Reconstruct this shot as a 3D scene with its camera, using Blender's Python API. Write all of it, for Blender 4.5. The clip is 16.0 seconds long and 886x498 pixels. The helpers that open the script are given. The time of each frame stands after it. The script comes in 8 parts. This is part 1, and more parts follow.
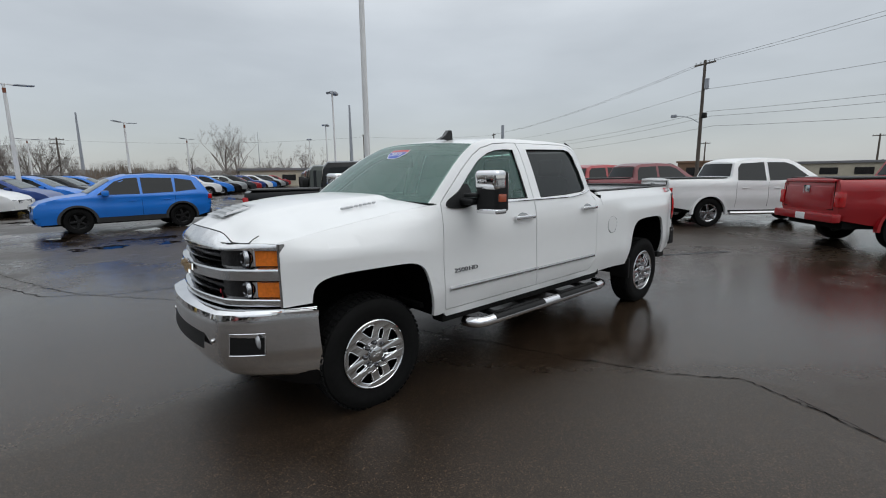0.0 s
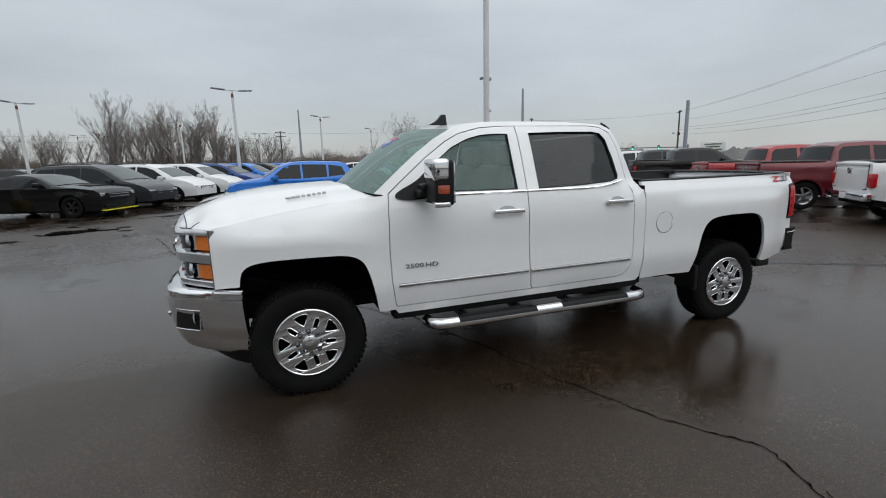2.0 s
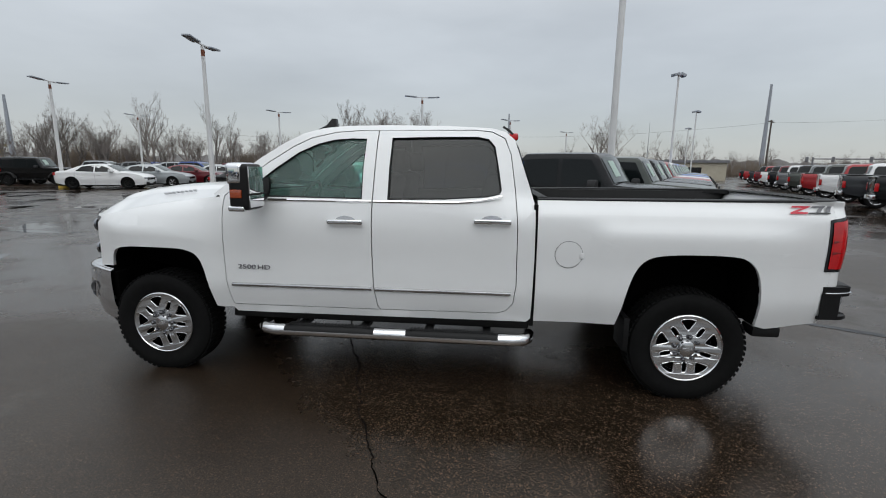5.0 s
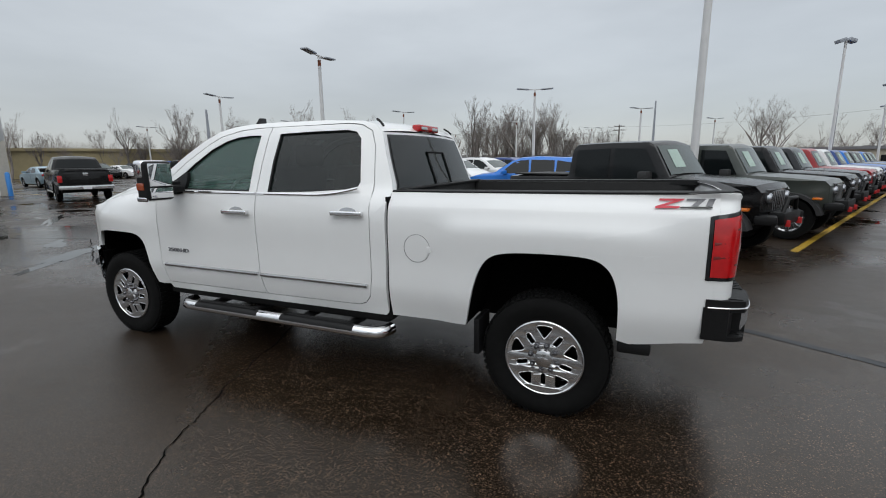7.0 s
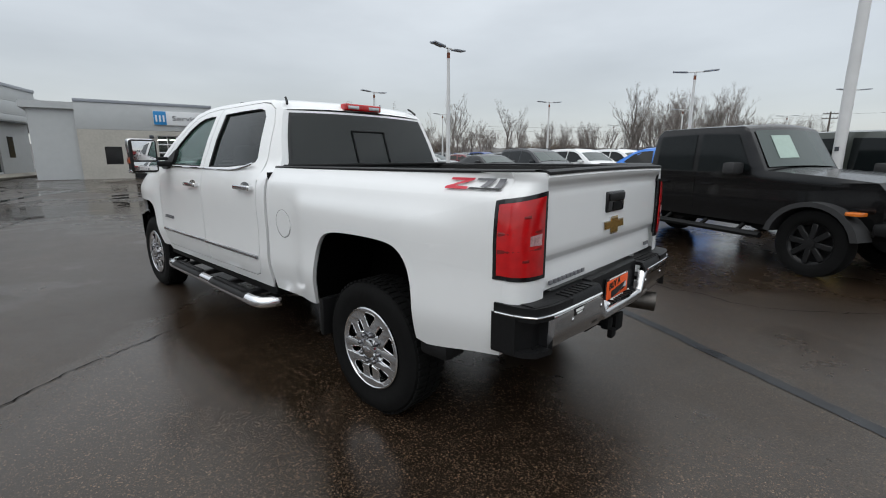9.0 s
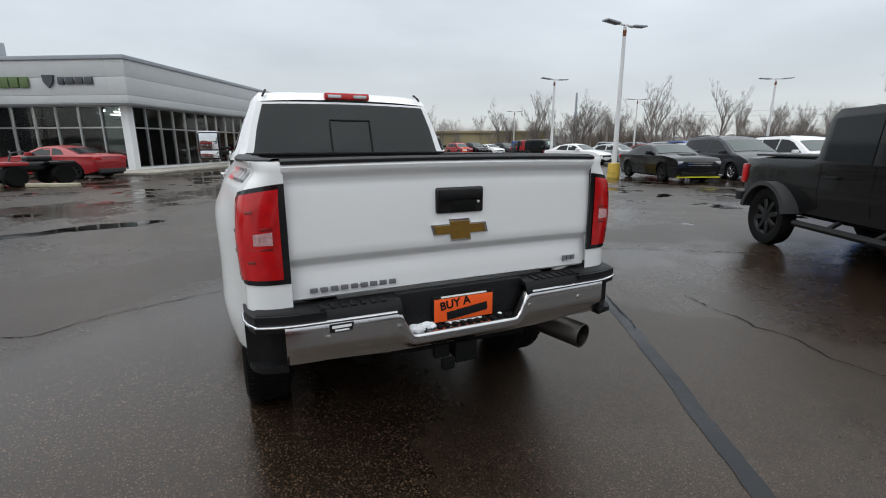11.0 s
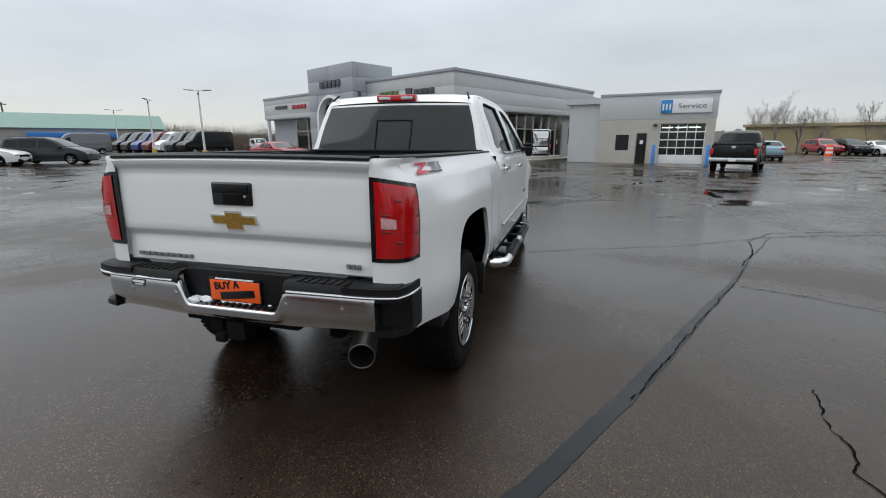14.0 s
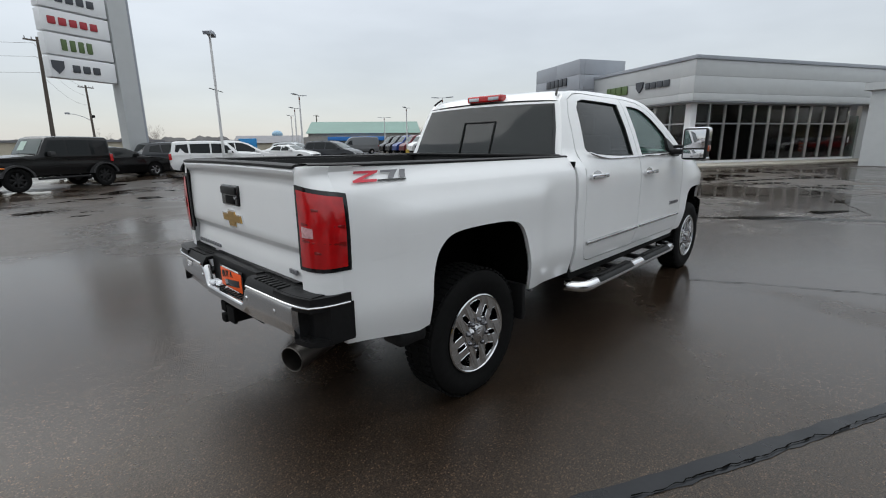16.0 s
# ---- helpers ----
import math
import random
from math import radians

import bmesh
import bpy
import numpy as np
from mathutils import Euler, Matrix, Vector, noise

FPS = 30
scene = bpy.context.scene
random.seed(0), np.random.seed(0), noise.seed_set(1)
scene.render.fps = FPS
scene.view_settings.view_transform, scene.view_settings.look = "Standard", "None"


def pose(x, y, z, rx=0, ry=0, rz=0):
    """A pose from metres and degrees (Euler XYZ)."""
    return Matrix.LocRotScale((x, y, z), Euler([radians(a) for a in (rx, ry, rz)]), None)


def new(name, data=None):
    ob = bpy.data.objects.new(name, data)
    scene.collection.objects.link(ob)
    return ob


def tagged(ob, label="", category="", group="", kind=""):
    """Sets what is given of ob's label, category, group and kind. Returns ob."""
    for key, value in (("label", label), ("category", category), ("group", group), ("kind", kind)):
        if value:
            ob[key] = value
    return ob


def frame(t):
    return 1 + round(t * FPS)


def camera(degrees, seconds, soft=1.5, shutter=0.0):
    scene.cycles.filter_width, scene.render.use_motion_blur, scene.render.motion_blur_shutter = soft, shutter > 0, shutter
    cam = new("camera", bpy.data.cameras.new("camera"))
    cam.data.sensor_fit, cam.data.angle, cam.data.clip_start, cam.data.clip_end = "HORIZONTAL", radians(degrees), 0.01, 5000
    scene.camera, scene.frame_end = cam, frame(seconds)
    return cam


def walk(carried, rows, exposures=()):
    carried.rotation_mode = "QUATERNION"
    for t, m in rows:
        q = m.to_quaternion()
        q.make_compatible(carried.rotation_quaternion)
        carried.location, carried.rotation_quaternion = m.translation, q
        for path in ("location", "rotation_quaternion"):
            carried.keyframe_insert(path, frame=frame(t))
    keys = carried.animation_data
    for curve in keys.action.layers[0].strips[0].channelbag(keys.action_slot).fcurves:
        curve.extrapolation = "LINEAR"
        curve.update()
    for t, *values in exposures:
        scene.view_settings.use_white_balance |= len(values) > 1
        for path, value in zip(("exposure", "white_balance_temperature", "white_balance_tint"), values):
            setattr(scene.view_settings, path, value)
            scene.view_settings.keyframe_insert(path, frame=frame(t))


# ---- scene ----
cam = camera(88.84, 16.0, soft=1.05)
PATH = [
    (0.0, (1.586, 3.442, 1.600, 80.56, 0.74, 138.66)),
    (0.5, (1.304, 3.617, 1.595, 80.16, 1.34, 146.03)),
    (1.0, (0.909, 3.724, 1.595, 79.34, 1.12, 150.38)),
    (1.5, (0.517, 3.925, 1.615, 78.95, 1.35, 155.04)),
    (2.0, (0.110, 4.026, 1.604, 79.01, 1.32, 160.15)),
    (2.5, (-0.348, 4.009, 1.623, 79.20, 1.20, 163.86)),
    (3.0, (-0.815, 4.097, 1.613, 79.48, 1.32, 168.07)),
    (3.5, (-1.253, 4.099, 1.605, 79.73, 0.63, 172.17)),
    (6.0, (-3.400, 3.897, 1.622, 79.24, -0.22, 194.97)),
    (6.5, (-3.876, 3.734, 1.574, 79.17, 0.19, 198.89)),
    (7.0, (-4.356, 3.585, 1.593, 78.99, 0.59, 202.75)),
    (7.5, (-4.835, 3.481, 1.615, 79.04, 1.01, 209.14)),
    (8.0, (-5.243, 3.192, 1.569, 78.76, 0.28, 213.31)),
    (10.5, (-6.467, 1.234, 1.456, 77.41, 0.36, 240.05)),
    (11.0, (-6.650, 0.840, 1.469, 77.00, 0.17, 246.52)),
    (11.5, (-6.869, 0.480, 1.488, 77.32, 0.63, 254.29)),
    (12.0, (-6.880, 0.070, 1.463, 77.18, -0.16, 260.93)),
    (12.5, (-6.943, -0.380, 1.452, 77.08, -0.18, 267.05)),
    (13.0, (-6.926, -0.785, 1.444, 77.06, 0.00, 273.89)),
    (13.5, (-6.778, -1.165, 1.464, 76.63, -0.14, 279.64)),
    (14.0, (-6.702, -1.557, 1.481, 76.61, 0.07, 285.74)),
    (14.5, (-6.530, -1.882, 1.476, 76.69, 0.08, 292.39)),
    (15.0, (-6.238, -2.131, 1.505, 76.57, -0.46, 298.23)),
    (15.5, (-6.022, -2.409, 1.502, 76.71, 0.31, 305.84)),
    (16.0, (-5.849, -2.563, 1.502, 76.79, 0.65, 314.39)),
]
walk(cam, [(t, pose(*row)) for t, row in PATH], [(0.0, -0.05, 6590, 10), (6.5, 0.02, 6620, 10), (8.2, 0.10, 6620, 10), (10.5, 0.34, 6620, 10), (13.0, 0.32, 6610, 10), (16.0, 0.27, 6600, 10)])

# ---------- sky and light: overcast, soft ----------
SUN_DIR = Euler((radians(38), 0, radians(200)))
world = bpy.data.worlds.new("overcast")
scene.world = world
world.use_nodes = True
wn, wl = world.node_tree.nodes, world.node_tree.links
wn.clear()
w_out = wn.new("ShaderNodeOutputWorld")
w_bg = wn.new("ShaderNodeBackground")
w_sky = wn.new("ShaderNodeTexSky")
w_sky.sky_type, w_sky.sun_disc = "NISHITA", False
w_sky.sun_elevation, w_sky.sun_rotation = radians(52), radians(20)
w_co = wn.new("ShaderNodeTexCoord")
w_sep = wn.new("ShaderNodeSeparateXYZ")
wl.new(w_co.outputs["Generated"], w_sep.inputs[0])
w_ramp = wn.new("ShaderNodeValToRGB")
el = w_ramp.color_ramp.elements
el[0].position, el[0].color = 0.0, (0.541, 0.574, 0.602, 1)
el[1].position, el[1].color = 1.0, (1.68, 1.785, 1.85, 1)
for pos, col in ((0.10, (0.556, 0.589, 0.617, 1)), (0.28, (0.695, 0.743, 0.783, 1)), (0.5, (1.135, 1.20, 1.25, 1))):
    e = el.new(pos)
    e.color = col
wl.new(w_sep.outputs["Z"], w_ramp.inputs[0])
w_map = wn.new("ShaderNodeMapping")
w_map.inputs["Scale"].default_value = (1.6, 1.6, 5.5)
wl.new(w_co.outputs["Generated"], w_map.inputs[0])
w_noise = wn.new("ShaderNodeTexNoise")
w_noise.inputs["Scale"].default_value, w_noise.inputs["Detail"].default_value, w_noise.inputs["Roughness"].default_value = 1.5, 5, 0.5
wl.new(w_map.outputs[0], w_noise.inputs[0])
w_rng = wn.new("ShaderNodeMapRange")
w_rng.inputs["From Min"].default_value, w_rng.inputs["From Max"].default_value = 0.3, 0.7
w_rng.inputs["To Min"].default_value, w_rng.inputs["To Max"].default_value = 0.88, 1.10
wl.new(w_noise.outputs[0], w_rng.inputs[0])
w_mul = wn.new("ShaderNodeVectorMath")
w_mul.operation = "SCALE"
wl.new(w_ramp.outputs[0], w_mul.inputs[0])
wl.new(w_rng.outputs[0], w_mul.inputs["Scale"])
w_mix = wn.new("ShaderNodeMix")
w_mix.data_type = "RGBA"
w_mix.inputs[0].default_value = 0.03
wl.new(w_mul.outputs[0], w_mix.inputs[6])
wl.new(w_sky.outputs[0], w_mix.inputs[7])
wl.new(w_mix.outputs[2], w_bg.inputs[0])
w_bg.inputs[1].default_value = 0.77
wl.new(w_bg.outputs[0], w_out.inputs[0])

sun = new("sun", bpy.data.lights.new("sun", "SUN"))
sun.data.energy, sun.data.angle, sun.data.color = 0.7, radians(60), (0.97, 0.985, 0.98)
sun.matrix_world = Matrix.Translation((0, 0, 30)) @ SUN_DIR.to_matrix().to_4x4()


# ---------- materials ----------
def mat(name, color, rough=0.5, metal=0.0, coat=0.0, grain=0.0, scale=8.0, bump=0.0, spec=0.5, emit=0.0, vary=0.0, rvar=0.0):
    """A procedural material: base colour with two scales of variation, relief and uneven gloss."""
    m = bpy.data.materials.new(name)
    m.use_nodes = True
    nt = m.node_tree
    b = nt.nodes["Principled BSDF"]
    b.inputs["Base Color"].default_value = (*color, 1)
    b.inputs["Roughness"].default_value = rough
    b.inputs["Metallic"].default_value = metal
    b.inputs["Specular IOR Level"].default_value = spec
    b.inputs["Coat Weight"].default_value = coat
    b.inputs["Coat Roughness"].default_value = 0.04
    if emit:
        b.inputs["Emission Color"].default_value = (*color, 1)
        b.inputs["Emission Strength"].default_value = emit
    if grain or bump or rvar:
        co = nt.nodes.new("ShaderNodeTexCoord")
        n1, n2 = nt.nodes.new("ShaderNodeTexNoise"), nt.nodes.new("ShaderNodeTexNoise")
        n1.inputs["Scale"].default_value, n1.inputs["Detail"].default_value = scale, 6
        n2.inputs["Scale"].default_value, n2.inputs["Detail"].default_value = scale * 0.11, 4
        for n in (n1, n2):
            nt.links.new(co.outputs["Object"], n.inputs["Vector"])
        add = nt.nodes.new("ShaderNodeMath")
        add.operation = "ADD"
        nt.links.new(n1.outputs[0], add.inputs[0])
        nt.links.new(n2.outputs[0], add.inputs[1])
        rg = nt.nodes.new("ShaderNodeMapRange")
        rg.inputs["From Min"].default_value, rg.inputs["From Max"].default_value = 0.7, 1.3
        rg.inputs["To Min"].default_value, rg.inputs["To Max"].default_value = 1 - grain, 1 + grain
        nt.links.new(add.outputs[0], rg.inputs[0])
        mul = nt.nodes.new("ShaderNodeVectorMath")
        mul.operation = "SCALE"
        mul.inputs[0].default_value = color
        nt.links.new(rg.outputs[0], mul.inputs["Scale"])
        nt.links.new(mul.outputs[0], b.inputs["Base Color"])
        if rvar:
            rr = nt.nodes.new("ShaderNodeMapRange")
            rr.inputs["From Min"].default_value, rr.inputs["From Max"].default_value = 0.35, 0.65
            rr.inputs["To Min"].default_value, rr.inputs["To Max"].default_value = max(0.02, rough - rvar), rough + rvar
            nt.links.new(n2.outputs[0], rr.inputs[0])
            nt.links.new(rr.outputs[0], b.inputs["Roughness"])
        if bump:
            bp = nt.nodes.new("ShaderNodeBump")
            bp.inputs["Strength"].default_value, bp.inputs["Distance"].default_value = bump, 0.01
            nt.links.new(n1.outputs[0], bp.inputs["Height"])
            nt.links.new(bp.outputs[0], b.inputs["Normal"])
    if vary:
        oi = nt.nodes.new("ShaderNodeObjectInfo")
        hv = nt.nodes.new("ShaderNodeHueSaturation")
        vr = nt.nodes.new("ShaderNodeMapRange")
        vr.inputs["To Min"].default_value, vr.inputs["To Max"].default_value = 1 - vary, 1 + vary
        nt.links.new(oi.outputs["Random"], vr.inputs[0])
        nt.links.new(vr.outputs[0], hv.inputs["Value"])
        src = b.inputs["Base Color"].links[0].from_socket if b.inputs["Base Color"].links else None
        if src:
            nt.links.new(src, hv.inputs["Color"])
        else:
            hv.inputs["Color"].default_value = (*color, 1)
        nt.links.new(hv.outputs[0], b.inputs["Base Color"])
    return m


def glass_mat(name, tint, clear, haze=0.0):
    """Thin window glass: tinted see-through with a mirror gloss that grows at grazing angles."""
    m = bpy.data.materials.new(name)
    m.use_nodes = True
    nt = m.node_tree
    nt.nodes.clear()
    out = nt.nodes.new("ShaderNodeOutputMaterial")
    mix = nt.nodes.new("ShaderNodeMixShader")
    tr = nt.nodes.new("ShaderNodeBsdfTransparent")
    tr.inputs[0].default_value = (*[c * clear for c in tint], 1)
    gl = nt.nodes.new("ShaderNodeBsdfGlossy")
    gl.inputs["Roughness"].default_value = 0.03
    fr = nt.nodes.new("ShaderNodeFresnel")
    fr.inputs["IOR"].default_value = 1.55
    nt.links.new(fr.outputs[0], mix.inputs[0])
    nt.links.new(tr.outputs[0], mix.inputs[1])
    nt.links.new(gl.outputs[0], mix.inputs[2])
    if haze:
        # fine rain drops on the pane scatter some light
        df = nt.nodes.new("ShaderNodeBsdfDiffuse")
        df.inputs[0].default_value = (0.27, 0.48, 0.42, 1)
        m2 = nt.nodes.new("ShaderNodeMixShader")
        nz = nt.nodes.new("ShaderNodeTexNoise")
        nz.inputs["Scale"].default_value, nz.inputs["Detail"].default_value = 160, 2
        mr = nt.nodes.new("ShaderNodeMapRange")
        mr.inputs["From Min"].default_value, mr.inputs["From Max"].default_value = 0.35, 0.65
        mr.inputs["To Min"].default_value, mr.inputs["To Max"].default_value = haze * 0.7, haze * 1.3
        cd = nt.nodes.new("ShaderNodeTexCoord")
        nt.links.new(cd.outputs["Object"], nz.inputs["Vector"])
        nt.links.new(nz.outputs[0], mr.inputs[0])
        nt.links.new(mr.outputs[0], m2.inputs[0])
        nt.links.new(mix.outputs[0], m2.inputs[1])
        nt.links.new(df.outputs[0], m2.inputs[2])
        nt.links.new(m2.outputs[0], out.inputs[0])
        return m
    nt.links.new(mix.outputs[0], out.inputs[0])
    return m


def asphalt_mat():
    """Wet asphalt: stone grain, worn patches, damp sheen and standing puddles."""
    m = bpy.data.materials.new("wet_asphalt")
    m.use_nodes = True
    nt = m.node_tree
    b = nt.nodes["Principled BSDF"]
    co = nt.nodes.new("ShaderNodeTexCoord")

    def noise_node(scale, detail, rough=0.55):
        n = nt.nodes.new("ShaderNodeTexNoise")
        n.inputs["Scale"].default_value, n.inputs["Detail"].default_value, n.inputs["Roughness"].default_value = scale, detail, rough
        nt.links.new(co.outputs["Object"], n.inputs["Vector"])
        return n.outputs[0]

    def ramp(src, stops):
        r = nt.nodes.new("ShaderNodeValToRGB")
        e = r.color_ramp.elements
        e[0].position, e[0].color = stops[0][0], (*stops[0][1], 1)
        e[1].position, e[1].color = stops[-1][0], (*stops[-1][1], 1)
        for p, c in stops[1:-1]:
            e.new(p).color = (*c, 1)
        nt.links.new(src, r.inputs[0])
        return r.outputs[0]

    fine, grain, mid, big, pud = noise_node(420, 2, 0.7), noise_node(130, 3, 0.75), noise_node(7, 5), noise_node(0.42, 5), noise_node(0.16, 4, 0.5)

    def mixed(kind, a, c, fac=1.0):
        x = nt.nodes.new("ShaderNodeMix")
        x.data_type, x.blend_type = "RGBA", kind
        if isinstance(fac, float):
            x.inputs[0].default_value = fac
        else:
            nt.links.new(fac, x.inputs[0])
        nt.links.new(a, x.inputs[6])
        nt.links.new(c, x.inputs[7])
        return x.outputs[2]

    def calc(op, a, b2, c=None):
        x = nt.nodes.new("ShaderNodeMath")
        x.operation = op
        for k, v in enumerate((a, b2, c)):
            if v is None:
                continue
            if isinstance(v, (int, float)):
                x.inputs[k].default_value = v
            else:
                nt.links.new(v, x.inputs[k])
        return x.outputs[0]

    # chippings of 5 to 9 mm, most of them dark, a few pale
    chip = nt.nodes.new("ShaderNodeTexVoronoi")
    chip.inputs["Scale"].default_value = 135
    nt.links.new(co.outputs["Object"], chip.inputs["Vector"])
    tone = nt.nodes.new("ShaderNodeSeparateColor")
    nt.links.new(chip.outputs["Color"], tone.inputs[0])
    c0 = ramp(tone.outputs[0], [(0.0, (0.40, 0.40, 0.40)), (0.55, (0.85, 0.84, 0.82)), (0.80, (1.35, 1.31, 1.25)), (0.93, (2.1, 2.03, 1.92)), (0.985, (3.8, 3.65, 3.4))])
    c1 = ramp(grain, [(0.34, (0.0085, 0.0056, 0.0036)), (0.47, (0.0165, 0.0112, 0.0076)), (0.57, (0.030, 0.0208, 0.0145)), (0.70, (0.060, 0.044, 0.032))])
    c2 = ramp(big, [(0.35, (0.74, 0.71, 0.68)), (0.65, (1.22, 1.21, 1.21))])
    c4 = ramp(mid, [(0.30, (0.78, 0.76, 0.74)), (0.70, (1.16, 1.16, 1.16))])
    paving = mixed("MULTIPLY", mixed("MULTIPLY", mixed("MULTIPLY", c1, c2), c0), c4)
    wet = calc("MULTIPLY_ADD", big, 0.35, pud)
    # thin sheets of water with ragged shores
    film = noise_node(0.55, 9, 0.62)
    shore = calc("MULTIPLY_ADD", film, 0.45, wet)
    rough = ramp(shore, [(0.70, (0.39,) * 3), (0.845, (0.34,) * 3), (0.862, (0.27,) * 3), (0.93, (0.22,) * 3), (0.95, (0.13,) * 3)])
    rough = calc("SUBTRACT", calc("MULTIPLY_ADD", mid, 0.12, rough), 0.06)
    # standing water in shallow dips; the crown of the lot, where the pickup stands, has drained
    away = nt.nodes.new("ShaderNodeVectorMath")
    away.operation = "DISTANCE"
    away.inputs[1].default_value = (-3.6, 0.2, 0.0)
    nt.links.new(co.outputs["Object"], away.inputs[0])
    drained = nt.nodes.new("ShaderNodeMapRange")
    drained.inputs["From Min"].default_value, drained.inputs["From Max"].default_value = 5.5, 11.0
    drained.inputs["To Min"].default_value, drained.inputs["To Max"].default_value = -0.20, 0.0
    nt.links.new(away.outputs["Value"], drained.inputs["Value"])
    dips = calc("ADD", noise_node(0.62, 7, 0.58), drained.outputs[0])
    pool = ramp(dips, [(0.578, (0.0,) * 3), (0.592, (1.0,) * 3)])
    drowned = ramp(pool, [(0.0, (1.0,) * 3), (1.0, (0.45,) * 3)])
    nt.links.new(mixed("MULTIPLY", paving, drowned), b.inputs["Base Color"])
    clear = calc("SUBTRACT", 1.0, pool)
    nt.links.new(calc("MULTIPLY_ADD", rough, clear, 0.035), b.inputs["Roughness"])
    # the film of water lies between the stones: gloss is patchy at the grain's size
    spec = ramp(grain, [(0.38, (0.36,) * 3), (0.52, (0.50,) * 3), (0.66, (0.66,) * 3)])
    nt.links.new(calc("MULTIPLY_ADD", pool, -0.10, spec), b.inputs["Specular IOR Level"])
    # the film is muddy: its gloss is slightly brown
    b.inputs["Specular Tint"].default_value = (1.0, 0.90, 0.80, 1.0)
    dry = ramp(wet, [(0.66, (1.0,) * 3), (0.82, (0.15,) * 3)])
    hgt = calc("ADD", calc("MULTIPLY_ADD", chip.outputs["Distance"], -0.7, fine), grain)
    bp = nt.nodes.new("ShaderNodeBump")
    bp.inputs["Distance"].default_value = 0.0011
    nt.links.new(hgt, bp.inputs["Height"])
    nt.links.new(calc("MULTIPLY", calc("MULTIPLY", dry, 0.42), clear), bp.inputs["Strength"])
    nt.links.new(bp.outputs[0], b.inputs["Normal"])
    return m


M = {}
M["asphalt"] = asphalt_mat()
M["white_paint"] = mat("white_paint", (0.72, 0.725, 0.725), 0.32, coat=0.7, grain=0.015, scale=5, rvar=0.04)
M["black_plastic"] = mat("black_plastic", (0.006, 0.006, 0.0064), 0.5, spec=0.24, grain=0.25, scale=60, bump=0.15)
M["black_gloss"] = mat("black_gloss", (0.008, 0.008, 0.009), 0.12)
M["liner"] = mat("bed_liner", (0.012, 0.012, 0.012), 0.6, grain=0.3, scale=120, bump=0.3)
M["rubber"] = mat("tyre_rubber", (0.0045, 0.0045, 0.0045), 0.8, spec=0.14, grain=0.35, scale=30, bump=0.2)
M["chrome"] = mat("chrome", (0.78, 0.78, 0.79), 0.07, metal=1.0, grain=0.05, scale=6, rvar=0.03)
M["nose_chrome"] = mat("wet_chrome", (0.70, 0.705, 0.715), 0.17, metal=1.0, grain=0.12, scale=14, rvar=0.09, bump=0.02)
M["wheel_chrome"] = mat("wheel_chrome", (0.66, 0.665, 0.675), 0.10, metal=1.0, grain=0.10, scale=20, rvar=0.06)
M["dark_chrome"] = mat("dark_chrome", (0.16, 0.16, 0.17), 0.2, metal=1.0, grain=0.1, scale=20)
M["silver_trim"] = mat("silver_trim_paint", (0.42, 0.43, 0.44), 0.35, metal=0.4, grain=0.06, scale=20)
M["badge_grey"] = mat("badge_grey", (0.48, 0.485, 0.50), 0.3, metal=0.3)
M["satin_chrome"] = mat("satin_chrome", (0.52, 0.52, 0.525), 0.15, metal=1.0, grain=0.08, scale=9, rvar=0.08)
M["steel"] = mat("dull_steel", (0.135, 0.124, 0.114), 0.5, metal=1.0, grain=0.2, scale=14, rvar=0.1)
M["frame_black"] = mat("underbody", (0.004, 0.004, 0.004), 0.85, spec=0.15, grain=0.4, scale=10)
# well plastic darker than the underbody: the wells' shade is in its colour
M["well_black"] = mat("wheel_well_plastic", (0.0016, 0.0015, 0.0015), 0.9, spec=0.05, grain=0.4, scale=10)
M["red_lens"] = mat("red_lens", (0.42, 0.005, 0.007), 0.15, coat=0.5, grain=0.25, scale=22)
M["red_deep"] = mat("red_lens_deep", (0.17, 0.005, 0.005), 0.1, coat=1.0)
M["clear_lens"] = mat("clear_lens", (0.55, 0.56, 0.58), 0.1, metal=0.6, grain=0.2, scale=40)
M["reverse_lens"] = mat("clear_lens_over_red", (0.58, 0.34, 0.35), 0.15, metal=0.3, grain=0.4, scale=90)
M["amber"] = mat("amber_lens", (0.62, 0.15, 0.012), 0.15, coat=1.0, grain=0.25, scale=60)
M["amber_dark"] = mat("amber_lens_dark", (0.30, 0.05, 0.012), 0.15, coat=1.0, grain=0.25, scale=60)
M["lamp_bowl"] = mat("lamp_bowl", (0.30, 0.31, 0.33), 0.12, metal=0.9)
M["gold"] = mat("gold_emblem", (0.44, 0.26, 0.06), 0.25, metal=0.8, grain=0.1, scale=40)
M["seat"] = mat("grey_leather", (0.055, 0.055, 0.058), 0.55, grain=0.2, scale=30)
M["orange_card"] = mat("orange_card", (0.85, 0.10, 0.01), 0.5, grain=0.04, scale=20)
M["red_mark"] = mat("red_mark", (0.50, 0.015, 0.035), 0.3)
M["grey_mark"] = mat("grey_mark", (0.14, 0.14, 0.15), 0.3)
M["white_mark"] = mat("white_mark", (0.80, 0.80, 0.80), 0.4)
M["blue_mark"] = mat("blue_mark", (0.02, 0.07, 0.42), 0.35)
M["snow"] = mat("slush", (0.72, 0.74, 0.77), 0.6, grain=0.2, scale=60, bump=0.6)
M["glass_clear"] = glass_mat("window_glass", (0.50, 0.92, 0.80), 0.85, 0.14)
M["glass_screen"] = glass_mat("windscreen_glass", (0.66, 0.92, 0.82), 0.50, 0.22)
M["glass_dark"] = glass_mat("privacy_glass", (0.8, 0.85, 0.9), 0.12, 0.012)
